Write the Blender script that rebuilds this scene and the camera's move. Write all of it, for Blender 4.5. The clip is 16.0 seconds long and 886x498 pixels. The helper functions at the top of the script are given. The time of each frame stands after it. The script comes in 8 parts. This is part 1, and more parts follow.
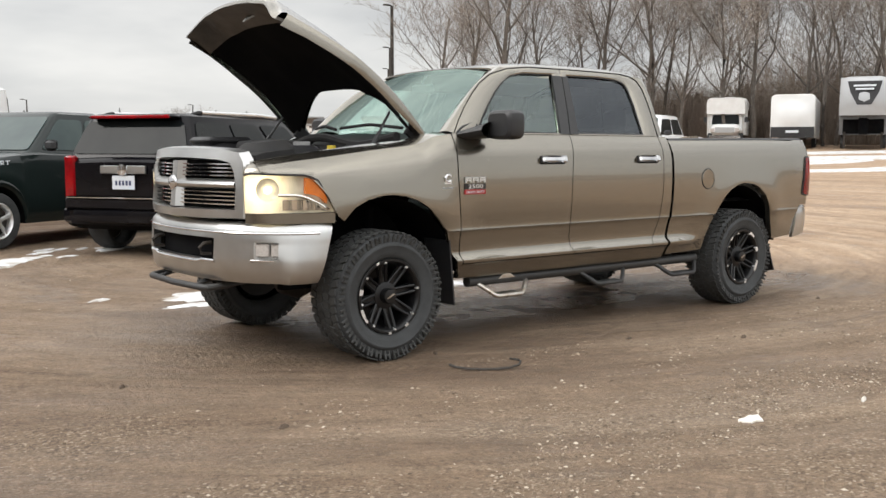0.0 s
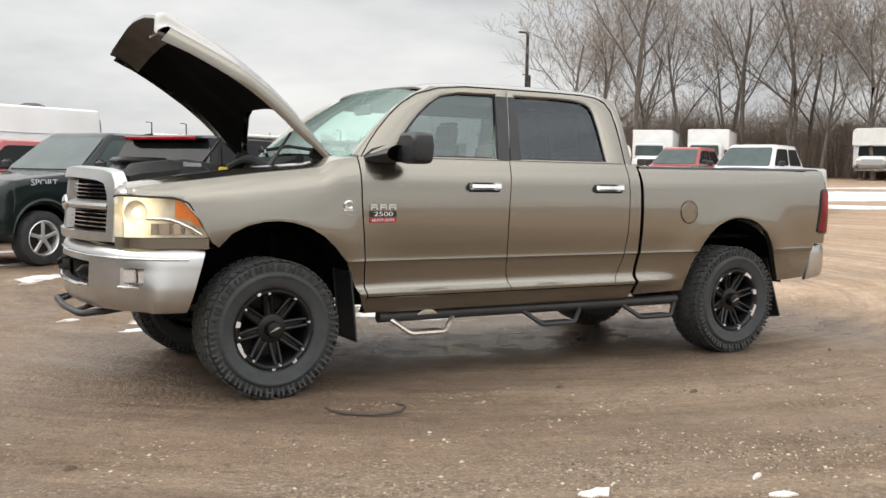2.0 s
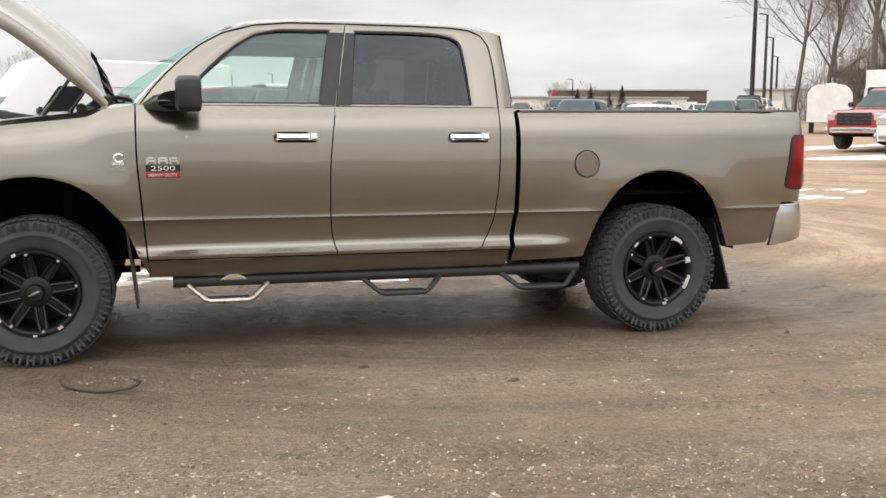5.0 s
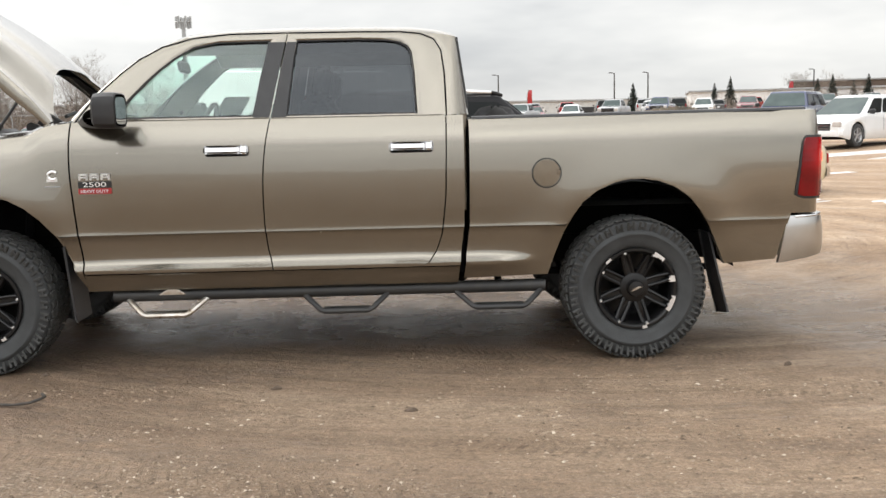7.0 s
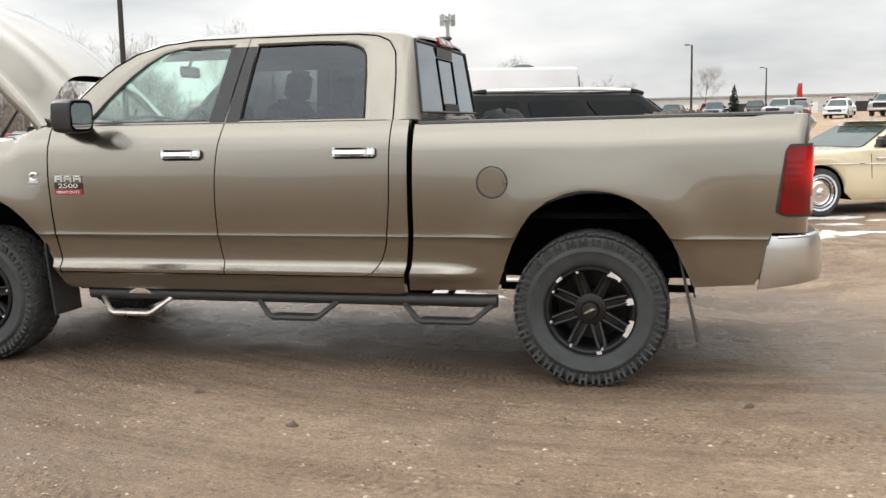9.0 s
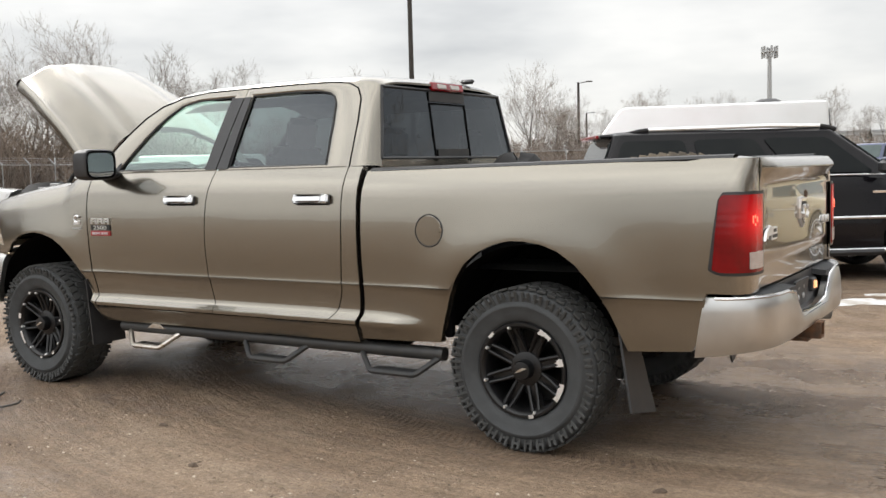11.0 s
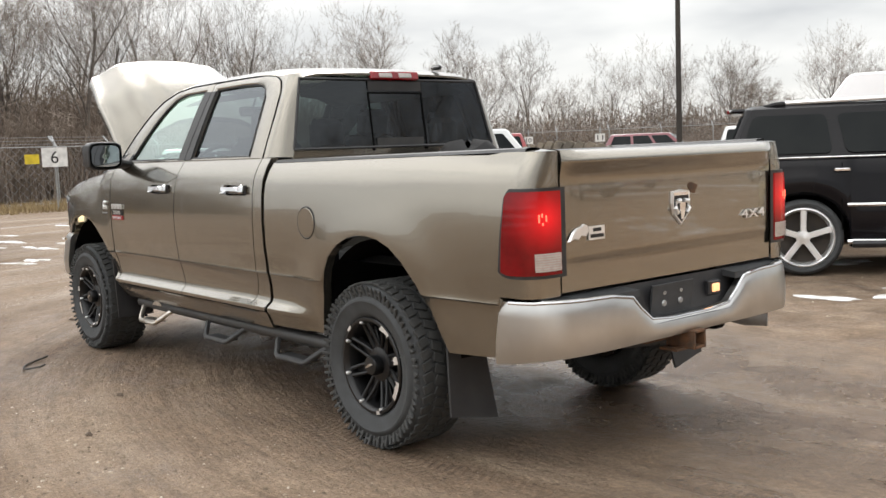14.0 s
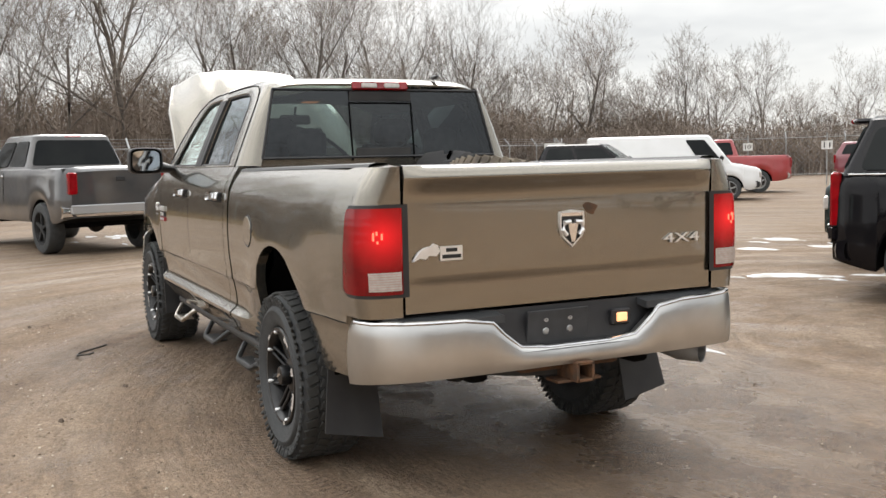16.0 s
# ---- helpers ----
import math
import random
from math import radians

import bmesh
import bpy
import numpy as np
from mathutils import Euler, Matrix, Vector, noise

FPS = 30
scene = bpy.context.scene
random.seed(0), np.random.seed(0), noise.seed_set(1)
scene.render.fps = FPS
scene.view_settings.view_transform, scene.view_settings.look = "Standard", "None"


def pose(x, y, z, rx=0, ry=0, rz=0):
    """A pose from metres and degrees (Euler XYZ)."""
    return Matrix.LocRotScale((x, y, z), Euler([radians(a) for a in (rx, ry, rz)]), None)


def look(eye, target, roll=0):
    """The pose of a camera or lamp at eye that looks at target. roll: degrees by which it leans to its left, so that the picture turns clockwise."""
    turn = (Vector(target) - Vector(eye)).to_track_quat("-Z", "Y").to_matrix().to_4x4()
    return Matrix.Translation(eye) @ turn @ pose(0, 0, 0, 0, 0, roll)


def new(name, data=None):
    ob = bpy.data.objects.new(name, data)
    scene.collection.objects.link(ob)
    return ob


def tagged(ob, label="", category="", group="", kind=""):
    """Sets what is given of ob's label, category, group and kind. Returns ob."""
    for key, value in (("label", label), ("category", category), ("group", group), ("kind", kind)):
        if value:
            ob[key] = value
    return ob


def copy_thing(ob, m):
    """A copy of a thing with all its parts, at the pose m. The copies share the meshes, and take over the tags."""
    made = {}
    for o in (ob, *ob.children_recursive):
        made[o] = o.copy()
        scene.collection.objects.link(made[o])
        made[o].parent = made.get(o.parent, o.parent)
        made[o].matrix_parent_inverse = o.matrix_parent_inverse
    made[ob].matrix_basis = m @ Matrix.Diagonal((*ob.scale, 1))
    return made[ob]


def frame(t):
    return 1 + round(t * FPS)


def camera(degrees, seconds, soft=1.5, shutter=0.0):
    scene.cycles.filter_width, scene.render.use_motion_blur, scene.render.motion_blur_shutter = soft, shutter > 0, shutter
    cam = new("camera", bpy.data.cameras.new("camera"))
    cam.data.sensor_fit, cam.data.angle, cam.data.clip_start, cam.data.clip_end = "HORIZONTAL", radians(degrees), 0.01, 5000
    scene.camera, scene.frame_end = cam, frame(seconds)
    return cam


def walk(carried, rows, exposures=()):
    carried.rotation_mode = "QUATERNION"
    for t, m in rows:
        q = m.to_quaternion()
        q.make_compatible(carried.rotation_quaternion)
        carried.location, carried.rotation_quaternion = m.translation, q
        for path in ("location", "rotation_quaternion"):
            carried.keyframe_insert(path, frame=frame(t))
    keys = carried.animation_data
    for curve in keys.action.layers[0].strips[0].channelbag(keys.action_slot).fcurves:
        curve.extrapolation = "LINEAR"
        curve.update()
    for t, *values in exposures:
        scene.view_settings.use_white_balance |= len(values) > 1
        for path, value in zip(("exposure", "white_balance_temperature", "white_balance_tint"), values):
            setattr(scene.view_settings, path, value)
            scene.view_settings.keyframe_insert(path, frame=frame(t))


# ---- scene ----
cam = camera(48.7, 16.0)
PATH = [
    (0, (-3.602, -5.98, 1.333), (-2.353, -4.431, 1.133), 0.1),
    (0.5, (-3.23, -6.107, 1.315), (-2.046, -4.508, 1.111), 0.4),
    (1, (-2.85, -6.248, 1.318), (-1.726, -4.604, 1.135), -0.1),
    (1.5, (-2.461, -6.364, 1.329), (-1.415, -4.669, 1.151), 0.4),
    (2, (-2.03, -6.427, 1.335), (-1.027, -4.703, 1.187), 1.1),
    (2.5, (-1.569, -6.516, 1.319), (-0.674, -4.735, 1.167), 0.6),
    (3, (-1.111, -6.56, 1.311), (-0.292, -4.74, 1.17), -0.6),
    (3.5, (-0.659, -6.632, 1.307), (0.062, -4.773, 1.146), -0.6),
    (4, (-0.21, -6.678, 1.31), (0.455, -4.801, 1.118), -0.6),
    (4.2, (-0.034, -6.663, 1.317), (0.624, -4.786, 1.108), -0.5),
    (6.3, (1.883, -6.765, 1.38), (2.087, -4.797, 1.091), -0.1),
    (6.5, (2.04, -6.721, 1.368), (2.201, -4.746, 1.097), -0.6),
    (7, (2.468, -6.608, 1.394), (2.538, -4.625, 1.141), -1.2),
    (7.5, (2.928, -6.536, 1.426), (2.868, -4.559, 1.13), -1.3),
    (8, (3.352, -6.404, 1.414), (3.222, -4.425, 1.152), -0.7),
    (8.5, (3.817, -6.309, 1.421), (3.538, -4.347, 1.152), -1.7),
    (9, (4.237, -6.175, 1.419), (3.776, -4.246, 1.166), -1.1),
    (9.5, (4.639, -6.017, 1.429), (4.064, -4.114, 1.209), -1.1),
    (9.7, (4.846, -5.95, 1.418), (4.197, -4.069, 1.217), -1.1),
    (11.8, (6.459, -4.904, 1.43), (5.298, -3.285, 1.255), -2.3),
    (12, (6.529, -4.855, 1.437), (5.364, -3.241, 1.252), -2.6),
    (12.5, (6.859, -4.565, 1.442), (5.629, -3.004, 1.215), -2.5),
    (13, (7.135, -4.252, 1.436), (5.849, -2.738, 1.203), -2.1),
    (13.5, (7.454, -3.979, 1.434), (6.033, -2.589, 1.212), -2.6),
    (14, (7.693, -3.718, 1.456), (6.16, -2.448, 1.255), -2.2),
    (14.5, (7.87, -3.402, 1.468), (6.262, -2.226, 1.28), -2.0),
    (15, (8.11, -3.061, 1.467), (6.418, -2.013, 1.271), -1.7),
    (15.5, (8.27, -2.682, 1.46), (6.527, -1.721, 1.256), -1.5),
    (16, (8.468, -2.307, 1.457), (6.671, -1.447, 1.277), -1.3),
]
walk(cam, [(t, look(eye, target, roll)) for t, eye, target, roll in PATH], [(0, 0.0), (2, 0.06), (4, 0.04), (6.5, 0.2), (9.5, 0.2), (12, 0.0), (13.5, 0.17), (16, 0.16)])
# ---- light ----
world = bpy.data.worlds.new("overcast_sky")
scene.world = world
world.use_nodes = True


def build_sky():
    """An overcast sky: the clear sky behind, a nearly closed sheet of grey and white cloud in front."""
    nt = world.node_tree
    nt.nodes.clear()
    n = nt.nodes.new
    out, bg = n("ShaderNodeOutputWorld"), n("ShaderNodeBackground")
    sky = n("ShaderNodeTexSky")
    sky.sky_type, sky.sun_disc = "NISHITA", False
    sky.sun_elevation, sky.sun_rotation = radians(41), radians(294)
    dim = n("ShaderNodeVectorMath")
    dim.operation = "SCALE"
    dim.inputs["Scale"].default_value = 0.12
    co, mp = n("ShaderNodeTexCoord"), n("ShaderNodeMapping")
    mp.inputs["Scale"].default_value = (1.0, 1.0, 3.4)
    big, fine = n("ShaderNodeTexNoise"), n("ShaderNodeTexNoise")
    big.inputs["Scale"].default_value, big.inputs["Detail"].default_value = 2.1, 5.0
    big.inputs["Roughness"].default_value = 0.52
    fine.inputs["Scale"].default_value, fine.inputs["Detail"].default_value = 7.0, 4.0
    mixn = n("ShaderNodeMix")
    mixn.inputs[0].default_value = 0.22
    ramp = n("ShaderNodeValToRGB")
    e = ramp.color_ramp.elements
    e[0].position, e[0].color = 0.34, (0.545, 0.555, 0.57, 1)
    e[1].position, e[1].color = 0.60, (0.965, 0.955, 0.93, 1)
    e.new(0.47).color = (0.775, 0.778, 0.772, 1)
    mix = n("ShaderNodeMix")
    mix.data_type = "RGBA"
    mix.inputs[0].default_value = 0.93
    lk = nt.links.new
    lk(co.outputs["Generated"], mp.inputs[0])
    lk(mp.outputs[0], big.inputs["Vector"])
    lk(mp.outputs[0], fine.inputs["Vector"])
    lk(big.outputs["Fac"], mixn.inputs[2])
    lk(fine.outputs["Fac"], mixn.inputs[3])
    lk(mixn.outputs[0], ramp.inputs[0])
    lk(sky.outputs[0], dim.inputs[0])
    lk(dim.outputs[0], mix.inputs[6])
    lk(ramp.outputs[0], mix.inputs[7])
    # an overcast sky is brightest overhead
    sep, up, mr, lit = n("ShaderNodeSeparateXYZ"), n("ShaderNodeMath"), n("ShaderNodeMapRange"), n("ShaderNodeVectorMath")
    up.operation, lit.operation = "MAXIMUM", "SCALE"
    up.inputs[1].default_value = 0.0
    mr.interpolation_type = "SMOOTHSTEP"
    mr.inputs[1].default_value, mr.inputs[2].default_value = 0.15, 0.72
    mr.inputs[3].default_value, mr.inputs[4].default_value = 0.90, 2.05
    lk(co.outputs["Generated"], sep.inputs[0])
    lk(sep.outputs["Z"], up.inputs[0])
    lk(up.outputs[0], mr.inputs[0])
    lk(mix.outputs[2], lit.inputs[0])
    lk(mr.outputs[0], lit.inputs["Scale"])
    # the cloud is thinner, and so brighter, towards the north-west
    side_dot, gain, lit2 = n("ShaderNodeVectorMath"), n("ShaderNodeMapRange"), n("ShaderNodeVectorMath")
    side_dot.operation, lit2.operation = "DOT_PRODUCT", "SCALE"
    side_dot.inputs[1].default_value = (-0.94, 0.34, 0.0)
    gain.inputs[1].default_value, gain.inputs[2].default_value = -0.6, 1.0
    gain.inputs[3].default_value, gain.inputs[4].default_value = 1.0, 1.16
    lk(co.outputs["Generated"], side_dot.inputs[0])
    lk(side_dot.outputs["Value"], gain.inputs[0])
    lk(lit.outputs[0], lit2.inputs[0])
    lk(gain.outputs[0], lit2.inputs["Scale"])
    # and towards the south: unseen sky raised to light the truck's near flank
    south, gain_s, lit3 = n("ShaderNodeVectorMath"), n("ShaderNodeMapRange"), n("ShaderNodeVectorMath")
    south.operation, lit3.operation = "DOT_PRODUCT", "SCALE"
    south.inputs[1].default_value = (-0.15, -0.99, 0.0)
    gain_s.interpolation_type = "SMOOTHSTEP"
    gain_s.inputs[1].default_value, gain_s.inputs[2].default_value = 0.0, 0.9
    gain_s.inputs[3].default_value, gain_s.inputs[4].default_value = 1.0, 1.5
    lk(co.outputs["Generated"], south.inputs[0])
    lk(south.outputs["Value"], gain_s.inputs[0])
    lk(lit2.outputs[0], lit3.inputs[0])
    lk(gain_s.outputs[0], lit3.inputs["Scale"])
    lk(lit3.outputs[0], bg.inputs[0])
    bg.inputs[1].default_value = 1.0
    lk(bg.outputs[0], out.inputs[0])


build_sky()
sun = new("sun", bpy.data.lights.new("sun", "SUN"))
sun.data.energy, sun.data.angle, sun.data.color = 1.5, radians(30), (1.0, 0.965, 0.92)
sun.matrix_world = look((-10, 4.5, 9.5), (0, 0, 0))


# ---- materials ----
def material(name, color, rough=0.6, metal=0.0, second=None, scale=6.0, spread=0.35, bump=0.0, bump_scale=60.0, coat=0.0,
             emit=None, emit_strength=0.0, rough_var=0.0, stretch=(1, 1, 1), random=0.0, specular=0.5):
    """A surface with two scales of variation: patches between color and second, fine grain, and relief."""
    m = bpy.data.materials.new(name)
    m.use_nodes = True
    nt = m.node_tree
    b = nt.nodes["Principled BSDF"]
    b.inputs["Roughness"].default_value, b.inputs["Metallic"].default_value = rough, metal
    b.inputs["Specular IOR Level"].default_value = specular
    b.inputs["Coat Weight"].default_value, b.inputs["Coat Roughness"].default_value = coat, 0.06
    second = second or tuple(c * 0.72 for c in color)
    n, lk = nt.nodes.new, nt.links.new
    co, mp = n("ShaderNodeTexCoord"), n("ShaderNodeMapping")
    mp.inputs["Scale"].default_value = stretch
    lk(co.outputs["Object"], mp.inputs[0])
    big, fine = n("ShaderNodeTexNoise"), n("ShaderNodeTexNoise")
    big.inputs["Scale"].default_value, big.inputs["Detail"].default_value = scale, 6
    fine.inputs["Scale"].default_value, fine.inputs["Detail"].default_value = bump_scale, 3
    for t in (big, fine):
        lk(mp.outputs[0], t.inputs["Vector"])
    ramp = n("ShaderNodeValToRGB")
    e = ramp.color_ramp.elements
    e[0].position, e[0].color = 0.5 - spread / 2, (*second, 1)
    e[1].position, e[1].color = 0.5 + spread / 2, (*color, 1)
    lk(big.outputs["Fac"], ramp.inputs[0])
    src = ramp.outputs[0]
    if random:
        info, hue = n("ShaderNodeObjectInfo"), n("ShaderNodeHueSaturation")
        mr = n("ShaderNodeMapRange")
        mr.inputs[3].default_value, mr.inputs[4].default_value = 1 - random, 1 + random
        lk(info.outputs["Random"], mr.inputs[0])
        lk(mr.outputs[0], hue.inputs["Value"])
        lk(src, hue.inputs["Color"])
        src = hue.outputs[0]
    lk(src, b.inputs["Base Color"])
    if rough_var:
        mr = n("ShaderNodeMapRange")
        mr.inputs[3].default_value, mr.inputs[4].default_value = max(0.02, rough - rough_var), min(1, rough + rough_var)
        lk(big.outputs["Fac"], mr.inputs[0])
        lk(mr.outputs[0], b.inputs["Roughness"])
    if bump:
        bp = n("ShaderNodeBump")
        bp.inputs["Strength"].default_value, bp.inputs["Distance"].default_value = bump, 0.01
        lk(fine.outputs["Fac"], bp.inputs["Height"])
        lk(bp.outputs[0], b.inputs["Normal"])
    if emit:
        b.inputs["Emission Color"].default_value = (*emit, 1)
        b.inputs["Emission Strength"].default_value = emit_strength
    return m


def glass(name, tint, gloss=1.0, shine=(0.95, 0.97, 0.97)):
    """A car pane: see-through with its tint, and mirror-like by Fresnel."""
    m = bpy.data.materials.new(name)
    m.use_nodes = True
    nt = m.node_tree
    nt.nodes.clear()
    n, lk = nt.nodes.new, nt.links.new
    out, mix, tr, gl, fr = (n(k) for k in ("ShaderNodeOutputMaterial", "ShaderNodeMixShader", "ShaderNodeBsdfTransparent", "ShaderNodeBsdfGlossy", "ShaderNodeFresnel"))
    tr.inputs[0].default_value = (*tint, 1)
    gl.inputs["Roughness"].default_value = 0.015
    gl.inputs["Color"].default_value = (*shine, 1)
    fr.inputs[0].default_value = 1.5
    mul = n("ShaderNodeMath")
    mul.operation = "MULTIPLY"
    mul.inputs[1].default_value = gloss
    lk(fr.outputs[0], mul.inputs[0])
    lk(mul.outputs[0], mix.inputs[0])
    lk(tr.outputs[0], mix.inputs[1])
    lk(gl.outputs[0], mix.inputs[2])
    lk(mix.outputs[0], out.inputs[0])
    return m


def car_paint(name, color, metal=0.0, rough=0.38, coat=1.0, dirt=(0.27, 0.235, 0.19), dirty=0.25, specular=0.5, coat_ior=1.5, film=0.07):
    """Lacquered car paint with a thin film of dried road dirt in blotches."""
    m = bpy.data.materials.new(name)
    m.use_nodes = True
    nt = m.node_tree
    b = nt.nodes["Principled BSDF"]
    n, lk = nt.nodes.new, nt.links.new
    b.inputs["Metallic"].default_value = metal
    b.inputs["Coat Weight"].default_value, b.inputs["Specular IOR Level"].default_value = coat, specular
    b.inputs["Coat IOR"].default_value = coat_ior
    co = n("ShaderNodeTexCoord")
    big, fine = n("ShaderNodeTexNoise"), n("ShaderNodeTexNoise")
    for t, s, d in ((big, 1.7, 6), (fine, 9, 3)):
        t.inputs["Scale"].default_value, t.inputs["Detail"].default_value = s, d
        lk(co.outputs["Object"], t.inputs["Vector"])
    mr = n("ShaderNodeMapRange")
    mr.inputs[1].default_value, mr.inputs[2].default_value = 0.38, 0.72
    mr.inputs[3].default_value, mr.inputs[4].default_value = 0.02, dirty
    lk(big.outputs["Fac"], mr.inputs[0])
    mix = n("ShaderNodeMix")
    mix.data_type = "RGBA"
    mix.inputs[6].default_value, mix.inputs[7].default_value = (*color, 1), (*dirt, 1)
    lk(mr.outputs[0], mix.inputs[0])
    lk(mix.outputs[2], b.inputs["Base Color"])
    r = n("ShaderNodeMapRange")
    r.inputs[3].default_value, r.inputs[4].default_value = rough - 0.04, rough + 0.08
    lk(fine.outputs["Fac"], r.inputs[0])
    lk(r.outputs[0], b.inputs["Roughness"])
    cr = n("ShaderNodeMapRange")
    cr.inputs[3].default_value, cr.inputs[4].default_value = film * 0.15, film
    lk(big.outputs["Fac"], cr.inputs[0])
    lk(cr.outputs[0], b.inputs["Coat Roughness"])
    return m


def glow_material(name, color, rough, metal, center, radius, emit, strength, floor=0.0, coat=0.5, ribs=0.0):
    """A lamp's inside or lens lit by the bulb behind it: the glow falls off from the bulb, alike on both sides of the vehicle."""
    m = material(name, color, rough, metal, tuple(c * 0.6 for c in color), 14, coat=coat, specular=0.3)
    nt = m.node_tree
    b = nt.nodes["Principled BSDF"]
    n, lk = nt.nodes.new, nt.links.new
    co, ab, dist, mr, pw = n("ShaderNodeTexCoord"), n("ShaderNodeVectorMath"), n("ShaderNodeVectorMath"), n("ShaderNodeMapRange"), n("ShaderNodeMath")
    ab.operation, dist.operation, pw.operation = "ABSOLUTE", "DISTANCE", "POWER"
    dist.inputs[1].default_value = tuple(abs(c) for c in center)
    mr.inputs[1].default_value, mr.inputs[2].default_value = 0.0, radius
    mr.inputs[3].default_value, mr.inputs[4].default_value = 1.0, floor
    pw.inputs[1].default_value = 1.8
    mul = n("ShaderNodeMath")
    mul.operation = "MULTIPLY"
    mul.inputs[1].default_value = strength
    lk(co.outputs["Object"], ab.inputs[0])
    lk(ab.outputs[0], dist.inputs[0])
    lk(dist.outputs["Value"], mr.inputs[0])
    lk(mr.outputs[0], pw.inputs[0])
    lk(pw.outputs[0], mul.inputs[0])
    b.inputs["Emission Color"].default_value = (*emit, 1)
    lk(mul.outputs[0], b.inputs["Emission Strength"])
    if ribs:
        wave, bp = n("ShaderNodeTexWave"), n("ShaderNodeBump")
        wave.bands_direction = "Z"
        wave.inputs["Scale"].default_value = ribs
        bp.inputs["Strength"].default_value, bp.inputs["Distance"].default_value = 0.08, 0.003
        lk(co.outputs["Object"], wave.inputs["Vector"])
        lk(wave.outputs["Fac"], bp.inputs["Height"])
        lk(bp.outputs[0], b.inputs["Normal"])
    return m


